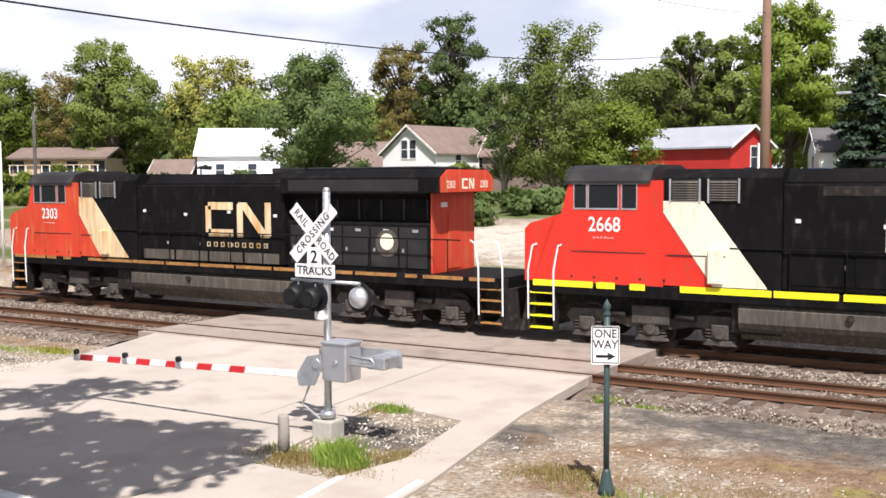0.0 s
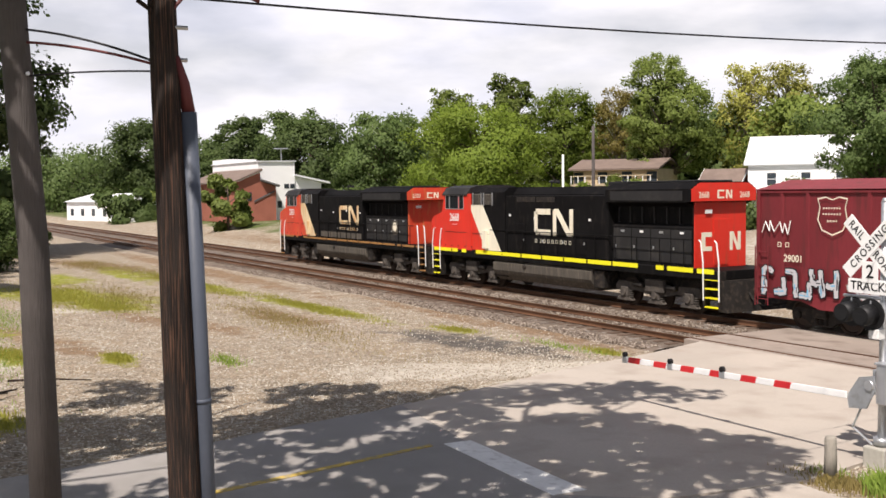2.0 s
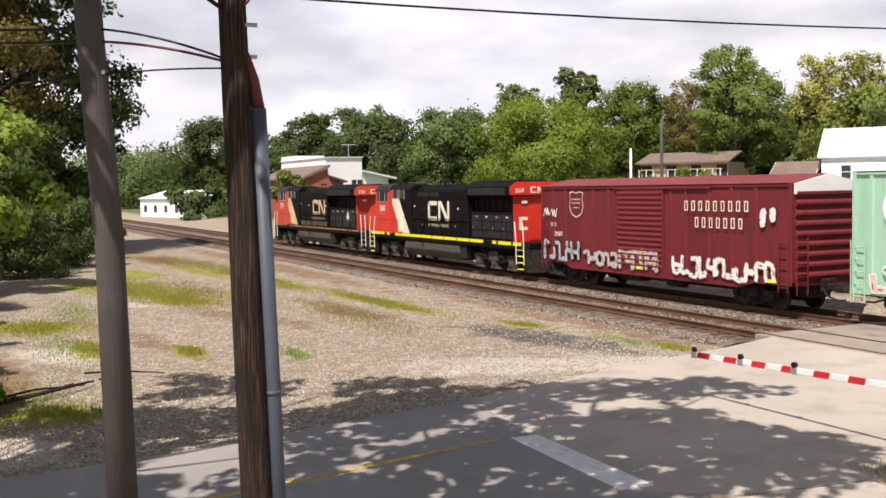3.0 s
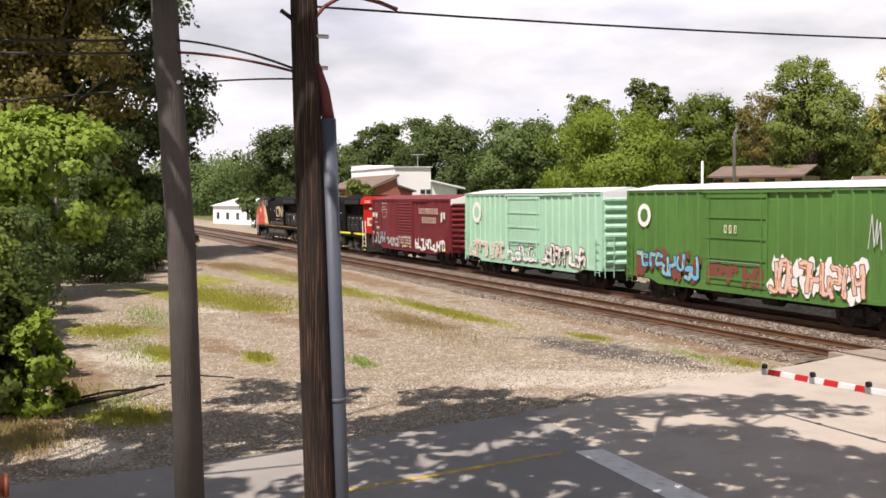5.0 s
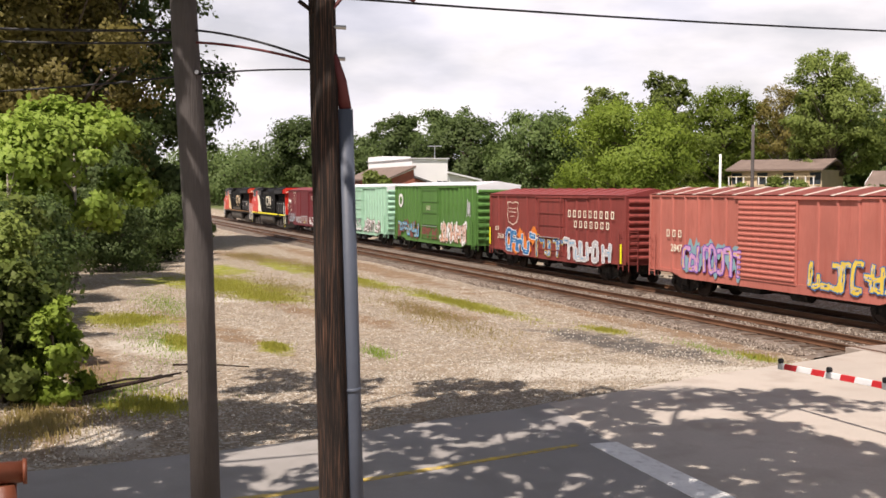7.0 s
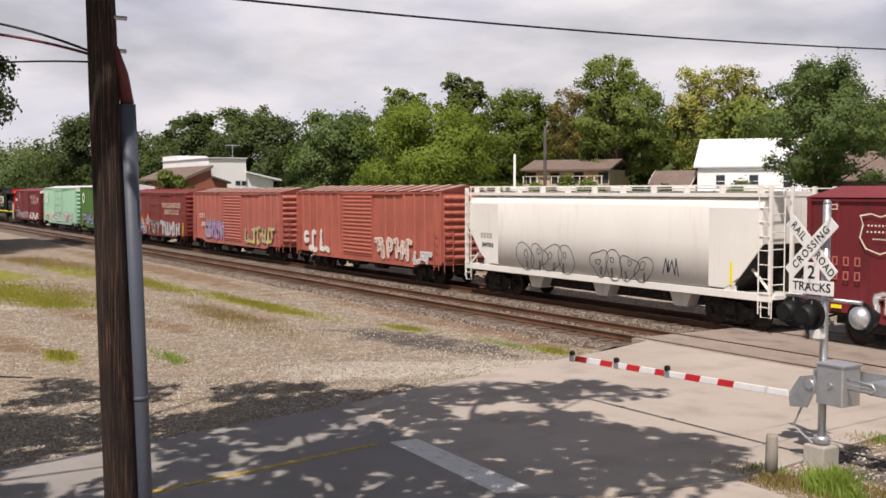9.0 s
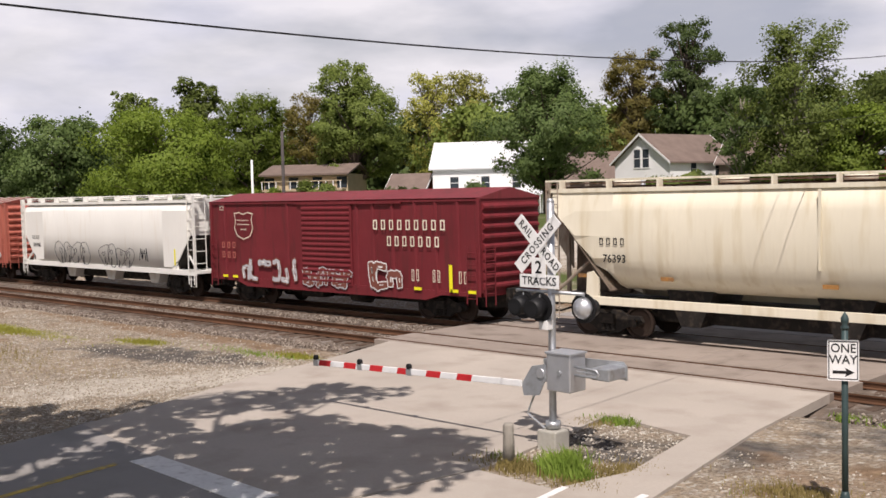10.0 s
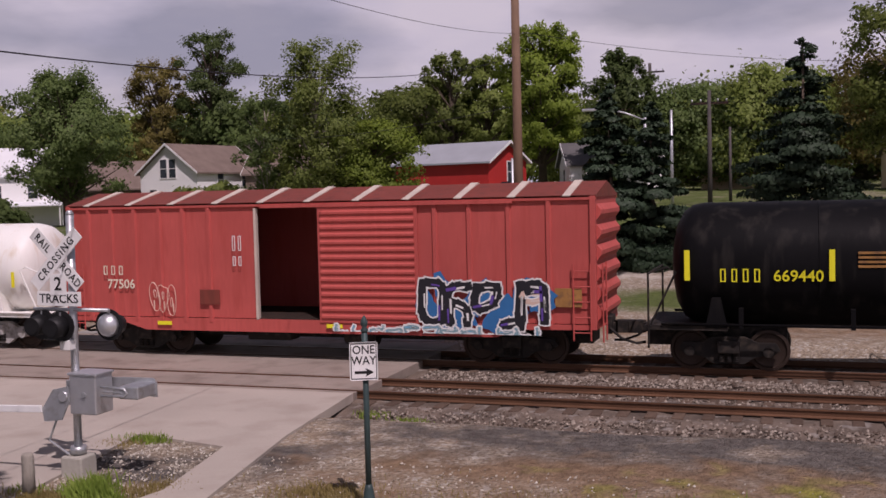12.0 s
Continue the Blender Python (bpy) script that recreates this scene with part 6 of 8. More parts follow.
def tree(x, y, h, w, leaf, label, seed, low=0.22, airy=1.0, leaves=5200, size=0.30, bark=None, z=None, name="tree", clumps=36, trunk_r=None, lean=(0, 0), group="trees behind the tracks"):
    """A tapered trunk with limbs and a crown of leaf clumps; low is where the crown begins, as a share of the height."""
    rng = random.Random(seed)
    z = float(ground_height(x, y)) - 0.05 if z is None else z
    if y > 30:
        h -= z
        w *= 1.12
    t = thing(name, pose(x, y, z), label, "bush" if name == "bush" else "tree", group)
    r = trunk_r or h * 0.018 + 0.05
    bm = B()
    top = h * 0.82
    tube(bm, [(0, 0, 0), (0, 0, h * 0.3), (lean[0] * 0.4 + 0.1, lean[1] * 0.4, h * 0.6), (lean[0], lean[1], top)], [r * 1.3, r, r * 0.7, r * 0.15], 9)
    blobs = []
    if y > 30 and name != "bush":
        clumps = int(clumps * 2.6)
    for k in range(clumps):
        f = (k + rng.random()) / clumps
        zz = h * (low + (0.97 - low) * f)
        env = max(0.08, 1 - abs(1.5 * f - 0.6) ** 2.6) ** 0.5 * rng.uniform(0.8, 1.12 if y > 30 else 1.0)
        a, q = rng.uniform(0, math.tau), math.sqrt(rng.random()) * 0.86
        br = w * 0.5 * rng.uniform(0.11, 0.22 if y > 30 else 0.27) * (0.6 + 0.4 * env)
        g0 = 0.5 + 0.5 * f
        cx, cy = math.cos(a) * q * w * 0.5 * env + lean[0] * g0, math.sin(a) * q * w * 0.5 * env + lean[1] * g0
        zz = min(zz, h - br * 0.6)
        blobs.append((cx, cy, zz, br * airy, br * rng.uniform(0.7, 1.1) * airy))
        for j in range(2):
            b2 = br * rng.uniform(0.4, 0.65)
            a2 = rng.uniform(0, math.tau)
            blobs.append((cx + math.cos(a2) * br * 1.05, cy + math.sin(a2) * br * 1.05, min(h - b2 * 0.5, zz + rng.uniform(-0.5, 0.7) * br), b2, b2 * 0.9))
        if rng.random() < 0.75:
            z0 = max(h * low * 0.75, zz - h * rng.uniform(0.12, 0.3))
            z0 = min(z0, top * 0.95)
            g = float(np.interp(z0 / h, [0.3, 0.6, 0.82], [0, 0.4, 1]))
            tube(bm, [(lean[0] * g, lean[1] * g, z0), (cx * 0.55 + lean[0] * g * 0.4, cy * 0.55 + lean[1] * g * 0.4, (z0 + zz) / 2 + 0.2), (cx, cy, zz)], [r * 0.38, r * 0.22, r * 0.06], 5)
    part("trunk", bm, bark or BARK, t)
    fine, more = (0.64, 2.3) if y < 30 and x > -40 else (0.46, 3.8) if y < 30 else (0.38, 5.2) if math.hypot(x, y) < 140 else (0.5, 3.8)
    leaf_mass(blobs, int(leaves * more), size * fine, seed, leaf, "crown", t, loose=y > 30 or x < -20)
    return t


def spruce(x, y, h, w, label, seed, z=None):
    rng = random.Random(seed)
    z = float(ground_height(x, y)) - 0.05 if z is None else z
    t = thing("spruce_tree", pose(x, y, z), label, "spruce tree", "spruces behind the tracks")
    part("trunk", tube(B(), [(0, 0, 0), (0, 0, h * 0.97)], [h * 0.018 + 0.05, 0.02], 8), BARK, t)
    blobs = []
    n = int(h * 8)
    for k in range(n):
        f = (k + rng.random()) / n
        rr = w * 0.5 * (1 - f) ** 0.8 * rng.uniform(0.45, 1.0) + 0.1
        a = rng.uniform(0, math.tau)
        for q in (0.45, 0.8):
            blobs.append((math.cos(a) * rr * q, math.sin(a) * rr * q, h * (0.04 + 0.95 * f) - rr * 0.18 * q, 0.14 + rr * 0.30, 0.08 + rr * 0.07))
    leaf_mass(blobs, 36000, 0.10, seed, NEEDLE, "crown", t, 0.3, False)
    return t


FARG = "trees behind the tracks"
# the row along the far street, from the far end of the line to the near end
tree(-300, 52, 15, 50, LEAF_DARK, "far dark green tree clump", 101, leaves=5000, size=0.8, low=0.05)
tree(-252, 62, 21, 24, LEAF_DARK, "broad dark green tree by the far line", 102, leaves=6500, size=0.7, low=0.08)
tree(-210, 66, 15, 18, LEAF_DARK, "dark green tree by the far line", 103, leaves=5200, size=0.55, low=0.08)
tree(-186, 62, 18, 13, LEAF_DARK, "dark rounded tree behind the white building", 104, leaves=5600, size=0.5, low=0.08)
tree(-160, 62, 17.4, 15, LEAF_DARK, "broad dark green tree behind the white building", 105, leaves=6500, size=0.45, low=0.08)
tree(-145, 60, 14.6, 15, LEAF_DARK, "dark green tree behind the white building", 106, leaves=6200, size=0.42, low=0.08)
tree(-127, 62, 14.6, 14, LEAF_DARK, "dark green tree with dense crown", 107, leaves=6200, size=0.40, low=0.08)
tree(-103, 62, 13.6, 16.5, LEAF_BRIGHT, "broad bright green tree with dense low crown", 108, leaves=9000, size=0.36, low=0.06, clumps=34)
tree(-172, 98, 23.5, 11, LEAF_MID, "tall green tree rising behind the others", 109, leaves=4000, size=0.5)
tree(-150, 97, 23.8, 9.5, LEAF_MID, "tall rounded tree rising behind the others", 110, leaves=4000, size=0.5)
tree(-111, 80, 17.0, 11.5, LEAF_BRIGHT, "green tree with a full crown", 111, leaves=6000, size=0.38, low=0.18)
tree(-107, 86, 17.4, 7, LEAF_OLIVE, "thin olive tree with bare pale twigs", 112, low=0.35, leaves=2200, size=0.34, bark=PALEBARK, airy=1.1)
tree(-96, 84, 20.3, 10.8, LEAF_MID, "tall full green tree beside the tan house", 113, leaves=8500, size=0.36, low=0.26, clumps=34)
tree(-103, 104, 20.6, 9, LEAF_YEL, "thin yellow-green tree among taller trees", 114, leaves=3600, size=0.34, low=0.15, bark=PALEBARK, airy=1.15)
tree(-95.5, 104, 20.2, 8.5, LEAF_YEL, "pale yellow-green tree behind the white house", 115, leaves=3600, size=0.34, low=0.15, bark=PALEBARK, airy=1.15)
tree(-60.2, 76, 15.4, 11, LEAF_DARK, "wide spreading dark tree in front of the white house", 116, leaves=8000, size=0.30, low=0.2, clumps=30)
tree(-79, 100, 17.5, 10, LEAF_DARK, "dark green tree behind the houses", 117, leaves=4500, size=0.42, low=0.1)
tree(-69.2, 104, 20.2, 8.2, LEAF_OLIVE, "tall browning tree behind the gabled house", 118, leaves=5200, size=0.32, low=0.2)
tree(-62.2, 104, 23.0, 8, LEAF_DARK, "tall dark green tree behind the gabled house", 119, leaves=5600, size=0.33, low=0.2)
tree(-54, 112, 13, 10, LEAF_DARK, "dark green tree behind the gabled house", 120, leaves=4400, size=0.4)
tree(-32.4, 68, 15.0, 8, LEAF_MID, "airy green tree with pale bare branches", 121, leaves=5600, size=0.25, bark=PALEBARK, low=0.12, airy=1.1, clumps=30, trunk_r=0.2)
tree(-37.4, 70, 11.5, 5, LEAF_DARK, "thin green tree with pale branches", 122, leaves=2600, size=0.25, bark=PALEBARK, low=0.2)
tree(-28.8, 70, 9.2, 7.5, LEAF_BRIGHT, "low bright green tree by the red barn", 123, leaves=4800, size=0.26, low=0.05)
tree(-43, 120, 17, 12, LEAF_MID, "green tree far behind the barn", 124, leaves=4400, size=0.46)
tree(-39.6, 112, 16.2, 14, LEAF_MID, "broad green tree behind the barn", 125, leaves=6000, size=0.44, low=0.1)
tree(-34, 104, 18.8, 6.5, LEAF_MID, "narrow green tree behind the barn", 126, leaves=3800, size=0.36)
tree(-30.8, 106, 18.4, 6.5, LEAF_MID, "narrow green tree behind the barn", 127, leaves=3800, size=0.36)
tree(-23.0, 98, 19.8, 8.2, LEAF_BRIGHT, "tall rounded green tree behind the pole", 128, leaves=9500, size=0.34, low=0.22, clumps=46)
tree(-20, 110, 13, 11, LEAF_MID, "green tree behind the barn", 129, leaves=4500, size=0.42, low=0.1)
tree(-14, 88, 15.6, 6.2, LEAF_DARK, "tall dark tree beside the street", 130, leaves=4800, size=0.34, low=0.1)
tree(-8, 98, 13, 14, LEAF_DARK, "dark tree behind the street lamp", 131, leaves=4500, size=0.42, low=0.1)
tree(-3, 96, 14.5, 14, LEAF_MID, "green tree by the far houses", 132, leaves=4500, size=0.42, low=0.1)
tree(10, 96, 15.5, 18, LEAF_OLIVE, "green-brown tree by the far houses", 133, leaves=4500, size=0.42, low=0.1)
tree(24, 92, 15, 18, LEAF_MID, "green tree by the far houses", 134, leaves=4500, size=0.42, low=0.1)
tree(5.6, 55, 14.5, 6.5, LEAF_MID, "green tree at the end of the street", 135, leaves=5200, size=0.25, low=0.35)
for k, (bx, by, bh, bw) in enumerate(((-200, 118, 17, 42), (-240, 130, 18, 44), (-140, 122, 17, 36), (-60, 125, 17, 30), (-100, 128, 17, 34), (-10, 130, 16, 34), (30, 125, 16, 36), (-170, 135, 18, 36), (-120, 140, 18, 36), (-85, 120, 16, 28), (-75, 140, 18, 32), (-40, 140, 17, 32), (8, 140, 16, 34), (45, 110, 16, 30), (-55, 108, 15, 22), (-90, 104, 16, 20), (-112, 104, 16, 22), (-380, 90, 18, 60), (-340, 60, 13, 40), (-460, 70, 18, 70), (-420, 30, 15, 50))):
    tree(bx, by, bh * 0.92, bw, (LEAF_DARK, LEAF_MID)[k % 2], "distant row of dark green trees", 150 + k, leaves=4200, size=0.75, low=0.03)
spruce(-8.0, 47.5, 8.3, 6.6, "dark spruce tree behind the tracks", 171)
spruce(-6.4, 49.5, 7.4, 5.4, "dark spruce tree behind the tracks", 172)
spruce(0.3, 55.5, 10.2, 9.8, "broad dark spruce tree by the street", 173)
# shrubs near the white building and along the street
for k, (bx, by, bh, bw, lf, lab) in enumerate(((-111, 35.2, 6.2, 6.2, LEAF_MID, "rounded green bush in front of the brick gable"), (-134, 35, 5.0, 6, LEAF_MID, "green bush by the brick building"), (-160, 35, 5, 12, LEAF_DARK, "green bush beside the line"), (-95, 40, 2.8, 7, LEAF_MID, "low green bush beside the line"), (-30.5, 62, 3.2, 6, LEAF_DARK, "low dark bush near the barn"), (-26.5, 72, 2.2, 4, LEAF_OLIVE, "dark red-brown bush by the barn"), (-34, 56, 3.4, 6, LEAF_DARK, "dark bush under the airy tree"), (-58, 62, 3.5, 9, LEAF_DARK, "dark bush under the spreading tree"), (-17, 78, 2.4, 4, LEAF_MID, "green bush beside the barn"), (-90, 72, 5.5, 8, LEAF_MID, "green shrub before the tan house"), (-99, 71, 5.0, 8, LEAF_BRIGHT, "bright shrub before the tan house"), (-80, 76, 4.5, 6, LEAF_DARK, "dark shrub beside the white house"), (-108, 70, 7, 9, LEAF_MID, "green thicket along the street"), (-43, 72, 5, 7, LEAF_MID, "green shrub between the houses"), (-67, 74, 4.5, 7, LEAF_DARK, "dark shrub between the houses"))):
    tree(bx, by, bh, bw, lf, lab, 180 + k, leaves=3200, size=0.55 if by < 45 else 0.42, low=0.05, name="bush", clumps=14, group="bushes behind the tracks")

# big tree, lime tree and bushes on the near side of the line
NEARG = "trees beside the gravel lot"
tree(-88, 5.6, 27, 15.5, LEAF_DARK, "tall dark tree overhanging the line with browning top leaves", 201, leaves=17000, size=0.42, low=0.10, clumps=72, trunk_r=0.5, group=NEARG)
tree(-80, 1.0, 26, 18, LEAF_OLIVE, "tall browning tree with an open crown", 202, leaves=13000, size=0.38, low=0.22, clumps=60, trunk_r=0.45, group=NEARG)
tree(-96, -4, 22, 22, LEAF_DARK, "dark tree behind the others", 203, leaves=9000, size=0.5, low=0.03, clumps=50, group=NEARG)
tree(-70, 2.6, 9, 11, LEAF_DARK, "dark undergrowth tree in shade", 207, leaves=6000, size=0.3, low=0.03, clumps=26, group=NEARG)
tree(-82, 9.5, 6.0, 8, LEAF_DARK, "dark low tree by the line", 208, leaves=4200, size=0.3, low=0.03, clumps=22, group=NEARG)
tree(-52, 1.4, 8.2, 8.0, LEAF_SUMAC, "lime green broad-leaved tree with slender pale stems", 204, leaves=5200, size=0.34, low=0.3, clumps=26, trunk_r=0.1, bark=PALEBARK, group=NEARG)
tree(-49.0, -1.4, 7.4, 7.0, LEAF_SUMAC, "lime green broad-leaved tree beside the first", 205, leaves=3600, size=0.34, low=0.25, clumps=20, trunk_r=0.1, bark=PALEBARK, group=NEARG)
for k, (bx, by, bh, bw, lf, lv) in enumerate(((-23.3, -0.9, 3.0, 2.8, LEAF_MID, 5200), (-27.5, -1.2, 3.8, 4.2, LEAF_MID, 5600), (-33, -1.4, 4.0, 5.0, LEAF_DARK, 5200), (-38, -1.4, 4.0, 5.6, LEAF_MID, 5200), (-23.0, 0.1, 2.2, 1.7, LEAF_BRIGHT, 3000), (-44, -0.8, 4.0, 6.0, LEAF_DARK, 4200), (-60, 3.5, 4.5, 8.0, LEAF_DARK, 4200), (-66, 6.5, 4.0, 8.0, LEAF_DARK, 4200))):
    tree(bx, by, bh, bw, lf, "dense green roadside bush", 220 + k, leaves=lv, size=0.12 if bx > -35 else 0.18, low=0.0, name="bush", clumps=36, trunk_r=0.05, group="bushes beside the road")
# street tree whose limbs reach over the road and shade it
tree(-6.0, -2.6, 13.5, 11.2, LEAF_MID, "leafy street tree that shades the road", 230, leaves=3300, size=0.32, airy=0.85, low=0.66, clumps=34, trunk_r=0.28, lean=(-6.1, 8.6), group="street trees")
tree(-12.0, -8.5, 13.5, 11.5, LEAF_MID, "leafy street tree that shades the roadside", 231, leaves=2800, size=0.32, airy=0.85, low=0.66, clumps=28, trunk_r=0.25, lean=(-3.4, 8.8), group="street trees")
tree(-7.5, -13.0, 13.5, 7.6, LEAF_MID, "leafy street tree beside the road", 232, leaves=2600, size=0.32, airy=0.85, low=0.66, clumps=24, trunk_r=0.25, lean=(-3.6, 7.9), group="street trees")


# ---- weeds and grass tufts ----
def tufts(name, spots, blade, seed, material, label):
    rng = np.random.default_rng(seed)
    V, F = [], []
    for cx, cy, rx, ry, n, h in spots:
        px, py = rng.normal(cx, rx / 2, n), rng.normal(cy, ry / 2, n)
        pz = ground_height(px, py)
        for x, y, z in zip(px, py, pz):
            a, q, hh = rng.uniform(0, math.tau), rng.uniform(0.1, 0.5) * h, h * rng.uniform(0.4, 1.1)
            i = len(V)
            dx, dy = math.cos(a), math.sin(a)
            V += [(x - dy * blade, y + dx * blade, z - 0.02), (x + dy * blade, y - dx * blade, z - 0.02), (x + dx * q * 0.5 + dy * blade * 0.7, y + dy * q * 0.5 - dx * blade * 0.7, z + hh * 0.65), (x + dx * q, y + dy * q, z + hh)]
            F += [(i, i + 1, i + 2), (i, i + 2, i + 3)]
    return tagged(raw_mesh(name, V, F, material), label, "weeds", kind="stuff")


tufts("green_weeds", [(-9.8, 12.8, 0.34, 0.3, 460, 0.36), (-9.5, 12.65, 0.3, 0.25, 220, 0.24), (-10.05, 13.3, 0.25, 0.25, 160, 0.3), (-10.3, 13.1, 0.4, 0.3, 160, 0.18), (-11.0, 12.9, 0.4, 0.3, 120, 0.14), (-11.2, 16.2, 0.5, 0.25, 288, 0.15), (-8.35, 20.0, 0.35, 0.25, 468, 0.25), (-7.3, 19.6, 0.4, 0.2, 216, 0.15), (-31, 3.0, 4.5, 0.9, 900, 0.10), (-41, 4.3, 5.2, 1.0, 1260, 0.10), (-24, 1.6, 2.1, 0.9, 720, 0.10), (-27, 8.4, 1, 0.4, 288, 0.15), (-24, 17.2, 2.0, 0.4, 360, 0.10), (-3, 13.3, 3, 0.4, 900, 0.14), (3, 14.2, 4, 0.6, 1620, 0.15)], 0.012, 1, WEED, "bright green weed tufts in the gravel")
tufts("lot_grass", [(-49, 7.6, 6.5, 1.8, 7000, 0.09), (-43, 8.6, 3.0, 1.0, 2600, 0.09), (-37, 2.6, 2.2, 1.2, 2400, 0.10), (-52, 14.2, 8, 0.7, 4500, 0.10), (-38, 15.2, 5.5, 0.55, 3200, 0.09), (-22, 1.9, 1.1, 0.8, 1400, 0.12), (-28.9, 6.0, 1.0, 0.35, 700, 0.10), (-31, 3.6, 1.7, 0.4, 900, 0.09), (-22.6, 17.6, 0.8, 0.3, 260, 0.14), (-29, 16.6, 1.2, 0.4, 420, 0.12)], 0.014, 3, LOTGRASS, "short yellow-green grass patches on the gravel lot")
tufts("dry_weeds", [(-10.6, 12.6, 0.8, 0.4, 1256, 0.12), (-9.2, 12.4, 0.5, 0.3, 560, 0.09), (-9.4, 13.2, 0.4, 0.4, 360, 0.09), (-11.6, 15.9, 0.5, 0.4, 360, 0.09), (-6.6, 13.9, 0.8, 0.5, 1400, 0.08), (-9.2, 13.6, 0.5, 0.5, 500, 0.08), (0.5, 13.8, 4, 0.5, 1800, 0.10), (-46, 10, 8, 1.6, 2700, 0.12), (-33, 12.5, 8, 1.2, 2160, 0.10), (-3, 14.2, 4, 0.9, 1260, 0.07), (-21, -0.2, 1.8, 0.9, 2200, 0.16), (-35.8, 13.1, 4, 0.7, 1800, 0.08), (-68, 12.6, 7, 1.5, 3000, 0.12), (-25, 0.8, 2.0, 0.5, 540, 0.19), (-58, 14, 14, 1.5, 2520, 0.12)], 0.010, 2, DRY, "dry yellow grass on the gravel")


# fallen branches on the gravel lot
for pts, r0 in (([(-26.3, 2.9, 0.05), (-25.8, 3.7, 0.10), (-25.3, 4.6, 0.06)], 0.05), ([(-25.3, 3.1, 0.04), (-24.8, 3.8, 0.08)], 0.04), ([(-23.0, 0.5, 0.06), (-23.4, 1.4, 0.12), (-24.3, 2.3, 0.10), (-25.1, 2.95, 0.05)], 0.08), ([(-23.3, 0.8, 0.16), (-23.8, 1.6, 0.2), (-24.6, 2.7, 0.06)], 0.05), ([(-23.6, 0.7, 0.05), (-24.0, 1.7, 0.08), (-25.0, 2.5, 0.05)], 0.05)):
    b = part("fallen_branch", tube(B(), pts, [r0 * 0.6] + [r0 * 0.5] * (len(pts) - 2) + [r0 * 0.25], 7), OLDWOOD)
    tagged(b, "dead grey-brown branch lying on the gravel", "branch", "fallen branches")


# ---- houses ----
def gable_house(x, y, turn, w, d, eave, peak, wall, roof, label, windows=(), door=None, z=None, over=0.35, chimney=False, porch=False):
    """A house with a gabled roof; the ridge runs along local x, the front faces local -y. windows: (face, u, v, width, height)."""
    z = float(ground_height(x, y)) - 0.1 if z is None else z
    t = thing("house", pose(x, y, z, 0, 0, turn), label, "house", "houses behind the tracks")
    wl_ = part("wall", prism(B(), [(-d / 2, 0), (-d / 2, eave), (0, peak), (d / 2, eave), (d / 2, 0)], -w / 2, w / 2, "x"), wall, t)
    bm = B()
    k = (peak - eave) / (d / 2)
    for s in (-1, 1):
        pts = [(0, peak + 0.03), (s * (d / 2 + over), eave - over * k + 0.03), (s * (d / 2 + over), eave - over * k + 0.18), (0, peak + 0.2)]
        prism(bm, pts, -w / 2 - over, w / 2 + over, "x")
    part("roof", bm, roof, t)
    for s in (-1, 1):
        part("fascia", prism(B(), [(0, peak + 0.0), (s * (d / 2 + over), eave - over * k), (s * (d / 2 + over), eave - over * k + 0.2), (0, peak + 0.22)], -w / 2 - over - 0.04, -w / 2 - over, "x"), WHITE, t)
        part("fascia", prism(B(), [(0, peak + 0.0), (s * (d / 2 + over), eave - over * k), (s * (d / 2 + over), eave - over * k + 0.2), (0, peak + 0.22)], w / 2 + over, w / 2 + over + 0.04, "x"), WHITE, t)
    for face, u, v, ww, hh in windows:
        if face == "front":
            m = pose(u, -d / 2, v)
        elif face == "left":
            m = pose(-w / 2, u, v, 0, 0, -90)
        else:
            m = pose(w / 2, u, v, 0, 0, 90)
        pane = part("window", box(B(), -ww / 2, ww / 2, -0.02, 0.05, 0, hh), WINDARK, t)
        pane.matrix_basis = m
        bm = B()
        for a, b, c, e in ((-ww / 2 - 0.09, ww / 2 + 0.09, -0.1, 0.0), (-ww / 2 - 0.09, ww / 2 + 0.09, hh, hh + 0.1), (-ww / 2 - 0.09, -ww / 2, 0, hh), (ww / 2, ww / 2 + 0.09, 0, hh), (-ww / 2, ww / 2, hh / 2 - 0.03, hh / 2 + 0.03)):
            box(bm, a, b, -0.05, 0.02, c, e)
        part("window_frame", bm, WHITE, pane)
    if chimney:
        part("chimney", box(B(), -0.3, 0.3, -0.3, 0.3, peak - 0.6, peak + 0.8), BRICKRED, t)
    if porch:
        part("porch_roof", prism(B(), [(-d / 2 - 2.0, 2.5), (-d / 2, 2.9), (-d / 2, 3.0), (-d / 2 - 2.0, 2.6)], -w / 2, w / 2, "x"), roof, t)
        for xx in evenly(-w / 2 + 0.2, w / 2 - 0.2, 4):
            part("porch_post", box(B(), xx - 0.06, xx + 0.06, -d / 2 - 1.9, -d / 2 - 1.78, 0, 2.56), WHITE, t)
    if door:
        part("door", box(B(), door[0] - 0.45, door[0] + 0.45, -d / 2 - 0.03, -d / 2 + 0.02, 0, 2.05), WHITE, t)
    return t


gable_house(-78.5, 89, 36, 12.0, 8.5, 5.6, 8.4, SIDING, ROOFWHITE, "white two-storey house with a white metal roof and porch", [("front", u, 3.3, 0.9, 1.3) for u in (-3.6, -0.2, 3.2)] + [("left", 0, 3.4, 0.9, 1.3)], porch=True)
gable_house(-54.6, 89, 80, 9.4, 7.0, 4.1, 6.6, SIDING, ROOFBROWN, "white gabled house with a brown shingle roof", [("left", -0.55, 3.6, 0.8, 1.7), ("left", 0.55, 3.6, 0.8, 1.7), ("left", -2.1, 1.0, 0.9, 1.5), ("left", 1.9, 1.0, 0.9, 1.5), ("front", 2.0, 2.7, 0.8, 1.3), ("front", -1.5, 2.7, 0.8, 1.3)])
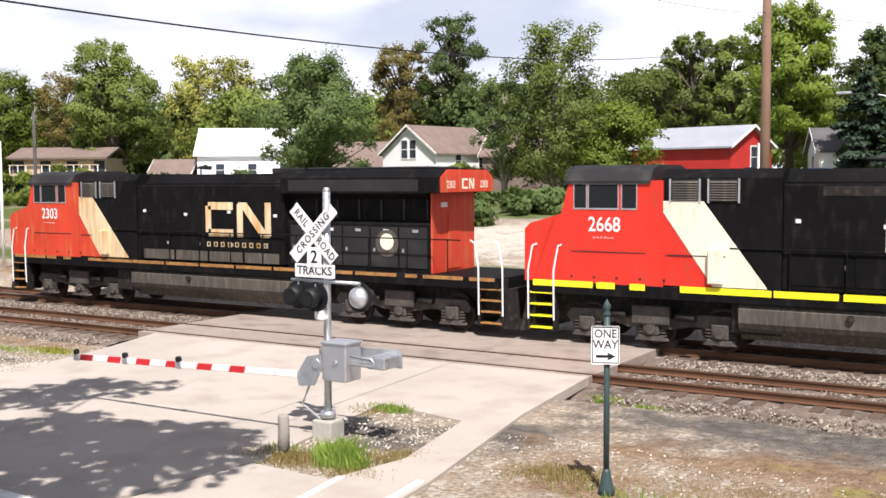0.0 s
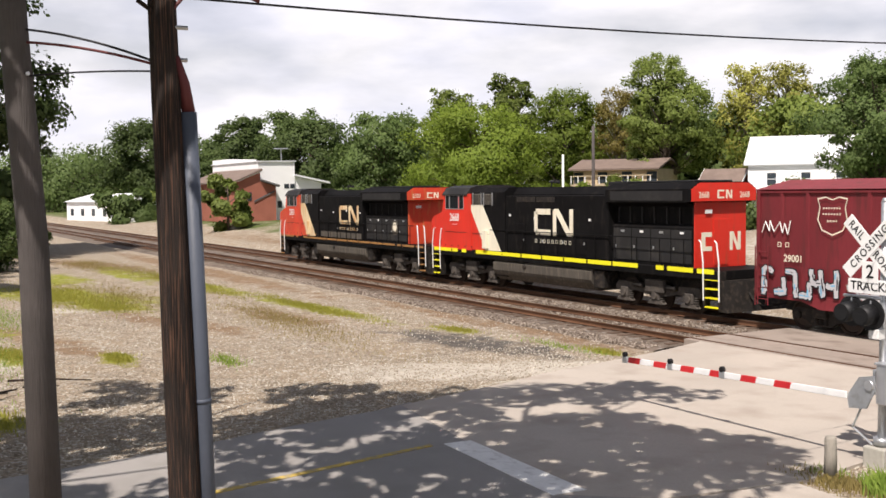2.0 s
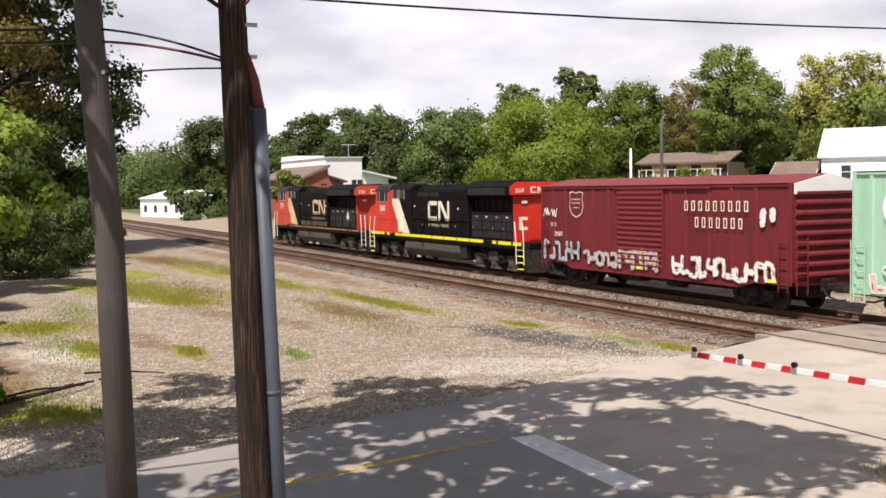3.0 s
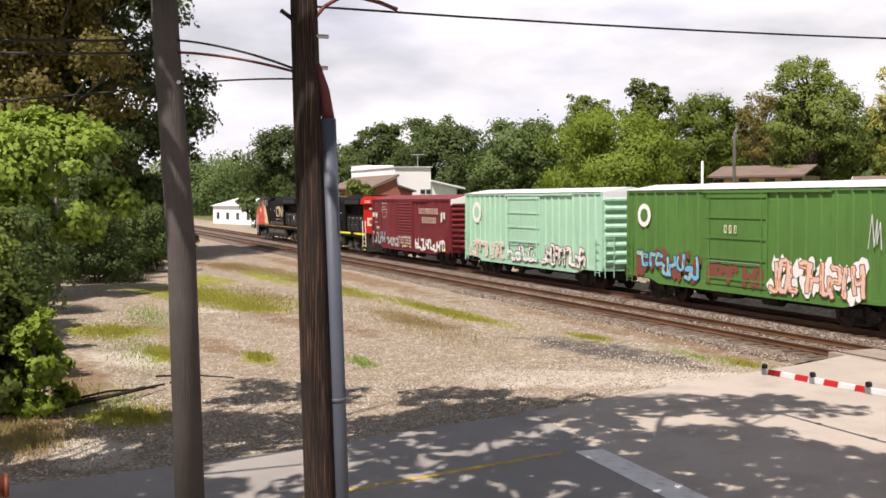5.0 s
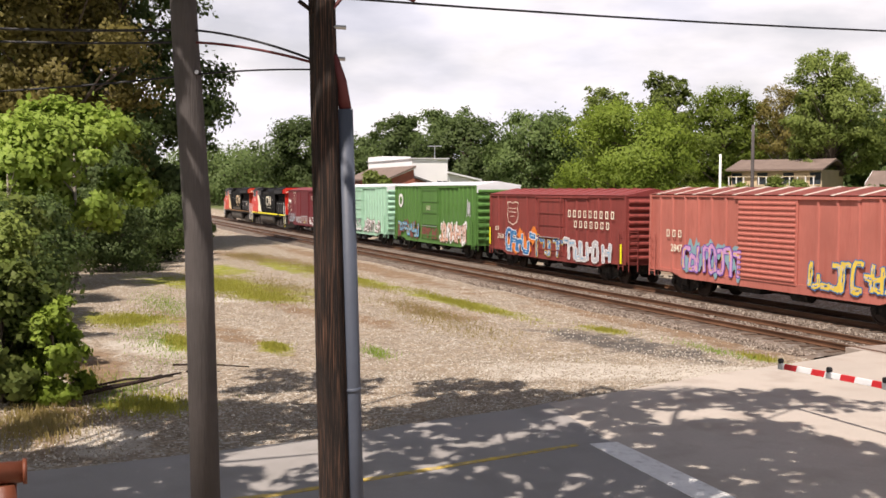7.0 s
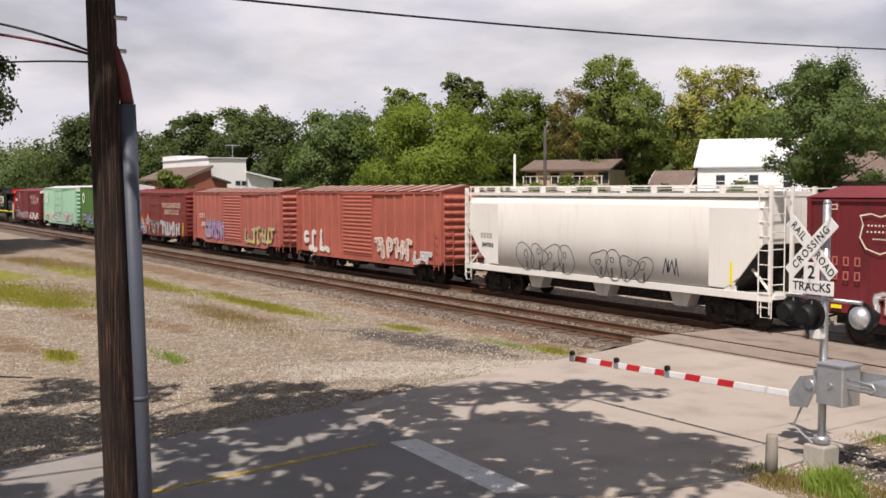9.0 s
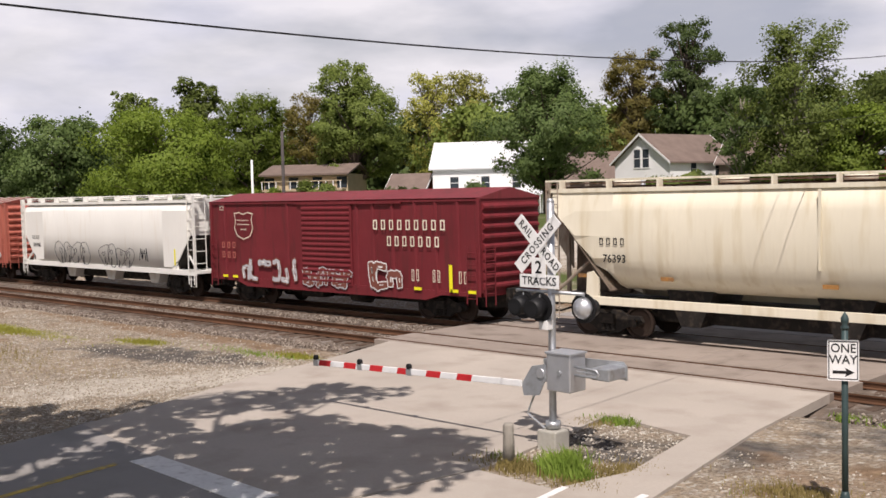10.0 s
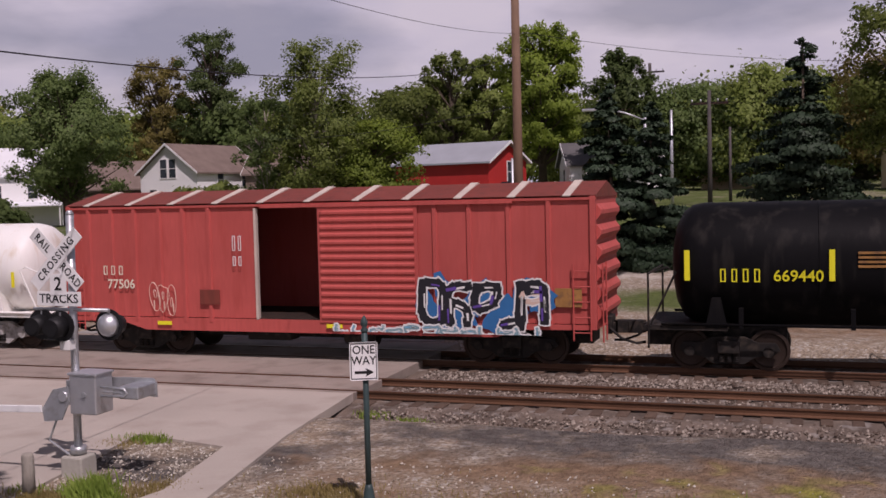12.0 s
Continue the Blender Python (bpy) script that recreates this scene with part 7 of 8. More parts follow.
gable_house(-65.5, 93, 15, 8, 7, 3.4, 6.0, ROOFBROWN, ROOFBROWN, "brown house half hidden by the spreading tree")
gable_house(-46.5, 92, 10, 7, 7, 3.4, 6.0, ROOFBROWN, ROOFBROWN, "brown-roofed house half hidden by trees")
gable_house(-84, 82, 25, 4.2, 5, 3.4, 5.2, BRICKRED, ROOFBROWN, "small brick house among the trees")
gable_house(-28.0, 88, -16, 9.6, 6.2, 3.1, 4.7, BARNRED, ROOFGREY, "red barn-like building with a grey metal roof", [("right", 0.4, 1.4, 1.0, 1.7)])
gable_house(-16.0, 94, 20, 8, 6.5, 2.6, 4.4, SIDING, ROOFDARK, "low white house with a dark roof", [("left", 0, 1.0, 1.0, 1.2)])
gable_house(-5.2, 100, 0, 6, 6, 3.4, 5.2, TAN, ROOFDARK, "grey-tan house at the end of the street", [("front", -1.5, 2.6, 0.8, 1.1), ("front", 1.2, 0.8, 0.9, 1.2)])
gable_house(11, 84, 8, 9, 7, 2.6, 4.3, TAN, ROOFDARK, "low tan house with a dark roof", [("front", -2, 0.9, 1.2, 1.1), ("front", 2, 0.9, 1.2, 1.1)])


def terrace_house():
    """The tan building with a balcony among the trees."""
    x, y = -98.5, 80
    t = thing("apartment_house", pose(x, y, float(ground_height(x, y)) - 0.1, 0, 0, 30), "tan two-storey building with a wooden balcony", "house", "houses behind the tracks")
    part("wall", box(B(), -5.2, 5.2, -3.5, 3.5, 0, 4.9), TAN, t)
    part("roof", prism(B(), [(-4.2, 4.8), (0, 6.0), (4.2, 4.8), (4.2, 5.0), (0, 6.2), (-4.2, 5.0)], -5.6, 5.6, "x"), ROOFBROWN, t)
    part("balcony", box(B(), -5, 5, -5.0, -3.5, 3.0, 3.2), TAN, t)
    for k in range(12):
        part("baluster", box(B(), -4.9 + k * 0.88, -4.8 + k * 0.88, -5.0, -4.92, 3.2, 4.1), SIDING, t)
    part("rail", box(B(), -5, 5, -5.0, -4.9, 4.1, 4.2), TAN, t)
    for u in (-4.5, -1.5, 1.5, 4.5):
        for v in (0.9, 3.3):
            part("window", box(B(), u - 0.6, u + 0.6, -3.53, -3.48, v, v + 1.3), WINDARK, t)


terrace_house()


def white_works():
    """White flat-topped building with a brick gable wing, its end wall towards the crossing."""
    x, y = -118.0, 42.0
    z = float(ground_height(x, y)) - 0.15
    t = thing("white_building", pose(x, y, z), "white angular building with a slanted roof and brick wing", "building", "buildings beyond the line")

    def slab(name, pts, x0, x1, material, label=""):
        return part(name, prism(B(), [(v - y, w - z) for v, w in pts], x0 - x, x1 - x, "x"), material, t, label)

    slab("wall", [(41.5, z), (41.5, 8.1), (46.1, 8.12), (46.1, z)], -137, -119, SIDING)
    slab("roof", [(41.35, 8.1), (41.35, 8.2), (46.25, 8.24), (46.25, 8.12)], -137.2, -118.8, ROOFWHITE)
    slab("parapet", [(41.5, 8.2), (41.5, 8.75), (45.5, 8.75), (45.5, 8.2)], -137, -131, SIDING)
    slab("wall", [(46.1, z), (46.1, 6.4), (49.6, 5.65), (49.6, z)], -130, -119.2, SIDING)
    slab("roof", [(46.05, 6.42), (46.05, 6.62), (50.5, 5.68), (50.5, 5.46)], -130.3, -118.6, ROOFWHITE)
    slab("brick_wing", [(38.5, z), (38.5, 5.8), (41.2, 6.95), (41.2, 5.75), (43.1, 5.2), (43.1, z)], -134, -117.4, BRICKRED, "brick gable wing")
    slab("wing_roof", [(37.8, 5.55), (37.8, 5.75), (41.35, 7.25), (41.35, 7.02)], -135.5, -117.0, ROOFBROWN, "brown shingle roof")
    slab("fascia", [(37.8, 5.5), (37.8, 5.56), (41.35, 7.03), (41.35, 6.9)], -117.4, -117.1, SIDING)
    slab("wing_roof", [(41.2, 5.78), (41.2, 6.0), (43.4, 5.32), (43.4, 5.12)], -125, -116.8, ROOFDARK)
    slab("downpipe", [(40.4, 3.3), (40.4, 3.5), (42.9, 4.7), (42.9, 4.5)], -117.4, -117.3, ROOFDARK)
    for v0, v1, w0, w1, face in ((44.75, 45.35, 4.93, 5.45, -119), (45.5, 46.05, 4.93, 5.45, -119), (43.85, 44.4, 2.62, 3.43, -119), (45.05, 46.0, 2.82, 3.36, -119), (39.6, 40.1, 3.5, 4.5, -117.4)):
        slab("window", [(v0, w0), (v0, w1), (v1, w1), (v1, w0)], face - 0.03, face + 0.04, WINDARK)
    slab("porch", [(46.5, z), (46.5, 3.4), (49.5, 3.4), (49.5, z)], -119.2, -117.8, SIDING)
    part("porch_roof", prism(B(), [(-1.3, 4.1 - z), (0.5, 3.3 - z), (0.5, 3.45 - z), (-1.3, 4.25 - z)], 46.2 - y, 49.7 - y), ROOFDARK, t, "dark porch roof")
    for v in (46.8, 47.7, 48.6):
        slab("window", [(v, 2.6), (v, 3.2), (v + 0.7, 3.2), (v + 0.7, 2.6)], -117.83, -117.76, WINDARK)
    part("antenna", tube(tube(B(), [(-2, 2.8, 8.2 - z), (-2, 2.8, 9.75 - z)], 0.05, 6), [(-2, 1.9, 9.7 - z), (-2, 3.7, 9.72 - z)], 0.06, 6), GALV, t)


white_works()
for bx, by, bw, turn in ((-185, 40, 26, 10), (-215, 20, 30, 5)):
    t = thing("low_building", pose(bx, by, float(ground_height(bx, by)) - 0.2, 0, 0, turn), "long low white building with a shallow roof", "building", "buildings beyond the line")
    part("wall", box(B(), -bw / 2, bw / 2, -5, 5, 0, 3.4), SIDING, t)
    part("roof", prism(B(), [(-5.4, 3.4), (0, 4.8), (5.4, 3.4)], -bw / 2 - 0.4, bw / 2 + 0.4, "x"), ROOFWHITE, t)
    for k in range(5):
        part("window", box(B(), -bw / 2 + 2 + k * 5, -bw / 2 + 3.4 + k * 5, -5.04, -4.96, 1.0, 2.2), WINDARK, t)


# ---- poles, wires, lamps ----
def utility_pole(x, y, h, r, label, material, z=None, arm=None, lean=(0, 0)):
    z = float(ground_height(x, y)) - 0.3 if z is None else z
    t = thing("utility_pole", pose(x, y, z), label, "utility pole", "utility poles")
    part("pole", tube(B(), [(0, 0, 0), (lean[0] * 0.5, lean[1] * 0.5, h / 2), (lean[0], lean[1], h)], [r * 1.15, r, r * 0.8], 14), material, t)
    if arm:
        part("crossarm", box(B(), -arm, arm, -0.06, 0.06, h - 0.9, h - 0.75), OLDWOOD, t)
        for k in (-0.9, -0.45, 0.45, 0.9):
            part("insulator", tube(B(), [(k * arm, 0, h - 0.75), (k * arm, 0, h - 0.55)], 0.05, 8), GALV, t)
    return t


p = utility_pole(-11.55, 44.7, 15.5, 0.20, "tall brown wooden utility pole behind the tracks", surface("brown_pole_wood", (0.24, 0.15, 0.10), 0.85, var=0.3, fine=9, stretch=(12, 12, 0.6), bump=0.5, bump_scale=8), lean=(0.0, 0.0))
part("riser", tube(B(), [(-0.24, -0.1, 0), (-0.24, -0.1, 5.5)], 0.06, 8), GALV, p)
utility_pole(-45.9, 33.0, 6.6, 0.07, "slim white post behind the tracks", WHITE)
utility_pole(-57.0, 43.5, 8.7, 0.12, "weathered grey pole among the trees", GREYWOOD)
utility_pole(-12.79, 98, 12.0, 0.18, "distant pole with a crossarm", GREYWOOD, arm=1.3)
utility_pole(-5.36, 70, 7.85, 0.14, "thin grey pole with a crossarm", GREYWOOD, arm=1.2)
utility_pole(-4.32, 74, 5.33, 0.1, "thin grey pole beside the street", GREYWOOD)
utility_pole(-7.33, 66, 6.78, 0.1, "pale post by the street", GALV)
t = thing("street_lamp", pose(-11.58, 62, float(ground_height(-11.58, 62)) - 0.2), "grey street lamp with a long curved arm", "street lamp")
part("lamp_pole", tube(B(), [(3.2, 0, 0), (3.2, 0, 6.47)], 0.09, 8), GALV, t)
part("arm", tube(B(), [(3.2, 0, 6.27), (2.0, 0, 6.77), (0.9, 0, 7.02), (0.3, 0, 7.02)], 0.045, 8), GALV, t)
part("lamp_head", box(B(), -0.5, 0.35, -0.16, 0.16, 6.93, 7.09, 0.05), GALV, t)

p = thing("utility_pole", pose(-10.4, 1.38, -0.1), "smooth grey wooden utility pole beside the road", "utility pole", "utility poles")
part("pole", tube(B(), [(0, 0.06, 0), (0, 0.0, 4), (0, -0.11, 6.0), (0, -0.2, 8.5)], [0.150, 0.138, 0.128, 0.118], 20), GREYWOOD, p)
part("bolt", tube(B(), [(0.11, -0.02, 5.6), (0.15, -0.02, 5.6)], 0.02, 6), GALV, p)
p = thing("utility_pole", pose(-9.2, 2.40, -0.1), "dark split wooden utility pole with a grey conduit", "utility pole", "utility poles")
bm = B()
rngp = random.Random(4)
n = 22
rings = []
for z, r in ((0.0, 0.155), (1.5, 0.148), (3.0, 0.142), (4.2, 0.135), (5.3, 0.128), (6.4, 0.122), (8.5, 0.115)):
    off = -0.022 * (z - 4)
    rings.append([bm.verts.new((math.cos(a) * r * g, math.sin(a) * r * g - 0.03 + off, z)) for a, g in ((math.tau * k / n, 1 - 0.09 * (k % 3 == 0) - 0.04 * rngp.random()) for k in range(n))])
for r0, r1 in zip(rings, rings[1:]):
    for k in range(n):
        bm.faces.new((r0[k], r0[(k + 1) % n], r1[(k + 1) % n], r1[k]))
bm.faces.new(rings[0][::-1])
bm.faces.new(rings[-1])
part("pole", bm, OLDWOOD, p)
part("conduit", tube(B(), [(0.03, 0.25, 0), (0.03, 0.19, 2.6), (0.03, 0.122, 5.2)], 0.075, 14), CONDUIT, p, "grey conduit running up the pole")
part("conduit_joint", tube(B(), [(0.03, 0.19, 2.62), (0.03, 0.188, 2.66)], 0.079, 14), CONDUIT, p)
part("cable_riser", tube(B(), [(0.03, 0.128, 5.2), (0.04, 0.09, 5.45), (0.06, 0.02, 5.68)], [0.06, 0.05, 0.03], 8), WIRERED, p)
for z, y0, y1 in ((6.02, -0.12, -0.30), (5.93, -0.06, 0.13), (5.65, -0.06, 0.12)):
    part("bracket", tube(B(), [(0.05, y0, z), (0.05, y1, z + (0.12 if y1 < 0 else 0.0))], 0.02, 6), GALV if y1 > 0 else OLDWOOD, p)


def wire(name, pts, r, material, label):
    ob = part(name, tube(B(), pts, r, 6), material)
    return tagged(ob, label, "overhead wire", "overhead wires")


def sag(a, b, drop, n=14):
    a, b = Vector(a), Vector(b)
    return [a.lerp(b, k / n) - Vector((0, 0, drop * 4 * (k / n) * (1 - k / n))) for k in range(n + 1)]


# cables between the two near poles and away beside the road
wire("cable", sag((-9.2, 2.28, 5.52), (-10.4, 1.3, 5.92), -0.05), 0.012, WIRE, "black cable between the poles")
wire("cable", sag((-9.2, 2.28, 5.50), (-10.4, 1.3, 5.80), -0.04), 0.014, WIRERED, "dark red cable between the poles")
wire("cable", sag((-9.2, 2.28, 5.45), (-10.4, 1.3, 5.48), -0.02), 0.009, WIRE, "thin black cable between the poles")
wire("cable", sag((-10.4, 1.3, 5.92), (-14.5, -6, 6.9), 0.25), 0.014, WIRE, "black cable beside the road")
wire("cable", sag((-10.4, 1.3, 5.80), (-14.5, -6, 6.75), 0.25), 0.012, WIRE, "black cable beside the road")
wire("cable", sag((-10.4, 1.3, 5.48), (-14.5, -6, 5.7), 0.25), 0.010, WIRE, "thin black cable beside the road")
# long wire from the dark pole across the tracks to the pole behind them
wire("cable", [(-9.15, 2.4, 5.98), (-9.15, 2.5, 6.1), (-9.17, 2.65, 6.19), (-9.2, 2.85, 6.21), (-9.23, 3.05, 6.18), (-9.245, 3.22, 6.13)], 0.019, WIRERED, "dark red cable sleeve at the pole")
wire("wire", sag((-9.2, 2.42, 6.10), (-11.55, 44.7, 10.15), 0.975, 30), 0.011, WIRE, "long black wire over the tracks")
wire("wire", sag((-9.2, 2.35, 8.3), (-11.55, 44.7, 11.1), 0.75, 24), 0.008, WIRE, "thin wire over the tracks")
wire("wire", sag((-11.55, 44.7, 8.0), (-38.5, 70, 8.6), 0.5), 0.014, WIRE, "thin wire behind the tracks")
wire("wire", sag((-11.55, 44.7, 11.2), (10, 60, 10.5), 0.7), 0.010, WIRE, "thin wire behind the tracks")


# ---- crossing signal with its gate ----
def crossing_signal(m, label, gate):
    t = thing("crossing_signal", m, label, "crossing signal", "crossing signals")
    part("foundation", box(B(), -0.2, 0.2, -0.2, 0.2, -0.25, 0.28, 0.03), surface("old_concrete", (0.42, 0.40, 0.35), 0.9, var=0.25), t, "worn concrete foundation")
    part("mast", tube(B(), [(0, 0, 0.25), (0, 0, 4.16)], 0.065, 14), GALV, t)
    part("mast_base", tube(B(), [(0, 0, 0.3), (0, 0, 0.42)], 0.13, 14), GALV, t)
    part("mast_cap", tube(B(), [(0, 0, 4.14), (0, 0, 4.2)], [0.07, 0.04], 14), GALV, t)
    for a, text in ((45, "RAILROAD"), (-45, "CROSSING")):
        k = 0.0 if a > 0 else 0.012
        turn = -45 if text == "RAILROAD" else 45
        bl = part("blade", box(B(), -0.61, 0.61, -0.006, 0.006, -0.115, 0.115, 0.004), SIGNW, t)
        mm = pose(-0.20, -0.10 - k, 3.43) @ pose(0, 0, 0, 0, -turn, 0)
        bl.matrix_basis = mm
        if text == "RAILROAD":
            for word, cx in (("RAIL", -0.36), ("ROAD", 0.36)):
                words("lettering", word, 0.18, pose(cx, -0.0085, 0, 90), SIGNB, bl, 0.85, space=1.15)
        else:
            words("lettering", text, 0.18, pose(0, -0.0085, 0, 90), SIGNB, bl, 0.9, space=1.25)
    pl = part("track_count_plate", box(B(), -0.15, 0.15, -0.006, 0.006, -0.17, 0.17, 0.004), SIGNW, t)
    pl.location = (-0.17, -0.125, 3.03)
    words("lettering", "2", 0.30, pose(0, -0.0085, 0, 90), SIGNB, pl)
    pl = part("tracks_plate", box(B(), -0.42, 0.42, -0.006, 0.006, -0.115, 0.115, 0.004), SIGNW, t)
    pl.location = (-0.17, -0.115, 2.80)
    words("lettering", "TRACKS", 0.2, pose(0, -0.0085, 0, 90), SIGNB, pl, 1.0)
    part("crossarm", tube(B(), [(-0.72, -0.05, 2.62), (0.68, 0.0, 2.62)], 0.03, 8), GALV, t)

    def lamp(x, y, face):
        s = -1 if face == "front" else 1
        d = part("backplate", tube(B(), [(x, y, 2.38), (x, y + s * 0.02, 2.38)], 0.25, 28), LAMPB, t, "black round backplate")
        part("hood", tube(tube(B(), [(x, y + s * 0.02, 2.38), (x, y + s * 0.26, 2.36)], [0.17, 0.15], 16), [(x, y + s * 0.262, 2.36), (x, y + s * 0.265, 2.36)], 0.12, 16), LAMPB, d)
        bm = B()
        tube(bm, [(x, y - s * 0.005, 2.38), (x, y - s * 0.06, 2.38), (x, y - s * 0.13, 2.38), (x, y - s * 0.17, 2.38)], [0.19, 0.175, 0.12, 0.03], 20)
        part("housing", bm, ALU if face == "back" else LAMPB, d, "silver lamp housing" if face == "back" else "")
        part("lamp_bracket", tube(B(), [(x, y, 2.6), (x, y, 2.44)], 0.025, 6), GALV, d)
    lamp(-0.56, -0.05, "front")
    lamp(-0.06, -0.22, "front")
    lamp(0.62, 0.06, "back")
    part("junction_box", box(B(), -0.09, 0.09, -0.24, -0.08, 2.0, 2.16, 0.01), WHITE, t)
    if not gate:
        return t
    mech = part("gate_mechanism", box(B(), 0.04, 0.54, -0.22, 0.22, 0.98, 1.62, 0.025), ALU, t, "silver gate mechanism case")
    part("lid", box(B(), 0.02, 0.56, -0.24, 0.24, 1.60, 1.64, 0.01), ALU, mech)
    part("case_latch", tube(B(), [(0.32, -0.225, 1.3), (0.32, -0.25, 1.3)], 0.04, 12), GALV, mech)
    part("clamp", box(B(), -0.1, 0.06, -0.12, 0.12, 1.1, 1.5, 0.01), GALV, mech)
    for y in (-0.30, 0.28):
        arm = part("counterweight_arm", prism(B(), [(-0.30, 0.92), (-0.34, 1.18), (-0.16, 1.42), (0.1, 1.5), (1.25, 1.52), (1.32, 1.45), (1.32, 1.22), (0.9, 1.24), (0.3, 1.2), (-0.05, 0.95)] if y > 0 else [(-0.38, 0.86), (-0.42, 1.06), (-0.2, 1.38), (0.08, 1.44), (0.1, 1.2), (-0.05, 0.9)], y - 0.012, y + 0.012), GALV, mech)
        part("pivot", tube(B(), [(0.0, y - 0.04, 1.28), (0.0, y + 0.04, 1.28)], 0.08, 12), ALU, mech)
    part("counterweight", box(B(), 0.95, 1.3, -0.2, 0.3, 1.26, 1.46, 0.02), GALV, mech)
    part("slotted_link", tube(tube(B(), [(0.62, -0.2, 1.44), (1.05, -0.2, 1.42), (1.1, -0.2, 1.36), (1.05, -0.2, 1.3), (0.62, -0.2, 1.3)], 0.022, 8), [(0.66, -0.2, 1.37), (1.0, -0.2, 1.36)], 0.012, 6), GALV, mech)
    # the arm: red and white bands, three lamps on top
    ang = math.degrees(math.atan2(0.22, 5.6))
    arm = part("gate_arm", box(B(), -5.85, -0.3, -0.018, 0.018, -0.055, 0.055, 0.008), SIGNW, t, "white gate arm with red bands")
    arm.matrix_basis = pose(-0.1, -0.34, 1.08, 0, -ang, 0)
    for x in np.arange(-5.72, -1.2, 0.78):
        part("red_band", prism(B(), [(x, -0.056), (x + 0.36, -0.056), (x + 0.40, 0.056), (x + 0.04, 0.056)], -0.0205, 0.0205), GATER, arm)
    for x in (-5.82, -4.45, -3.05):
        lm = part("arm_lamp", tube(B(), [(x, -0.03, 0.10), (x, 0.03, 0.10)], 0.055, 12), LAMPB, arm)
        part("lamp_clip", box(B(), x - 0.07, x + 0.07, -0.026, 0.026, -0.07, 0.06, 0.005), GALV, lm)
    part("conduit_hose", tube(B(), [(-0.2, -0.2, 0.95), (-0.35, -0.25, 0.55), (-0.1, -0.1, 0.3)], 0.02, 6), GALV, t)
    return t


crossing_signal(pose(-10.93, 13.95, 0, 0, 0.4, 0), "silver crossing signal with crossbuck and lowered striped gate", True)
crossing_signal(pose(-20.0, 30.6, 0.35, 0, 0, 180), "crossing signal seen from behind, beyond the tracks", False)

# one-way sign on its ornamental post
t = thing("one_way_sign", pose(-5.66, 13.42, -0.06, 0, 0, 23), "white one-way sign on a dark green ornamental post", "road sign")
part("post", tube(B(), [(0, 0, 0.05), (0, 0, 2.52)], 0.042, 16), POLEG, t)
part("post_base", tube(B(), [(0, 0, -0.05), (0, 0, 0.10), (0, 0, 0.16), (0, 0, 0.30), (0, 0, 0.36)], [0.12, 0.11, 0.085, 0.06, 0.045], 16), POLEG, t)
part("finial", tube(B(), [(0, 0, 2.5), (0, 0, 2.53), (0, 0, 2.56), (0, 0, 2.60), (0, 0, 2.64), (0, 0, 2.69), (0, 0, 2.73)], [0.05, 0.055, 0.03, 0.05, 0.052, 0.03, 0.005], 14), POLEG, t)
pl = part("sign_plate", box(B(), -0.195, 0.195, -0.006, 0.006, -0.265, 0.265, 0.02), SIGNW, t)
pl.location = (-0.02, -0.06, 2.10)
bm = B()
for a, b, c, d in ((-0.18, 0.18, 0.238, 0.25), (-0.18, 0.18, -0.25, -0.238), (-0.18, -0.168, -0.238, 0.238), (0.168, 0.18, -0.238, 0.238)):
    box(bm, a, b, -0.0085, -0.006, c, d)
part("border", bm, SIGNB, pl)
words("lettering", "ONE", 0.165, pose(0, -0.008, 0.155, 90), SIGNB, pl, 0.9)
words("lettering", "WAY", 0.165, pose(0, -0.008, 0.005, 90), SIGNB, pl, 0.9)
part("arrow", prism(B(), [(-0.13, -0.175), (0.04, -0.175), (0.02, -0.215), (0.14, -0.155), (0.02, -0.095), (0.04, -0.135), (-0.13, -0.135)], -0.0085, -0.006), SIGNB, pl)
for z in (1.95, 2.25):
    part("sign_bracket", box(B(), -0.06, 0.06, -0.055, 0.0, z - 0.02, z + 0.02), GALV, t)

# old wooden stub beside the signal
t = thing("wooden_stub", pose(-10.9, 12.75, -0.1, 2, 1, 0), "weathered grey wooden post stub beside the crossing signal", "post")
part("stub", tube(B(), [(0, 0, 0), (0.01, 0, 0.4), (0, 0.01, 0.66), (0.0, 0.01, 0.70)], [0.10, 0.095, 0.09, 0.07], 12), STUBWOOD, t)

# brown iron railing at the camera's stand
t = thing("iron_railing", pose(-4.05, 0.0, -0.06), "brown painted iron railing end", "railing")
part("post", tube(B(), [(0, -0.20, 0), (0, -0.20, 3.36)], 0.045, 14), BROWNIRON, t)
part("top_rail", tube(B(), [(0, -1.6, 3.40), (0, -0.13, 3.40)], 0.040, 14), BROWNIRON, t)
part("rail_cap", tube(B(), [(0, -0.135, 3.40), (0, -0.12, 3.40)], 0.047, 14), BROWNIRON, t)
part("post", tube(B(), [(0, -1.55, 0), (0, -1.55, 3.36)], 0.045, 14), BROWNIRON, t)


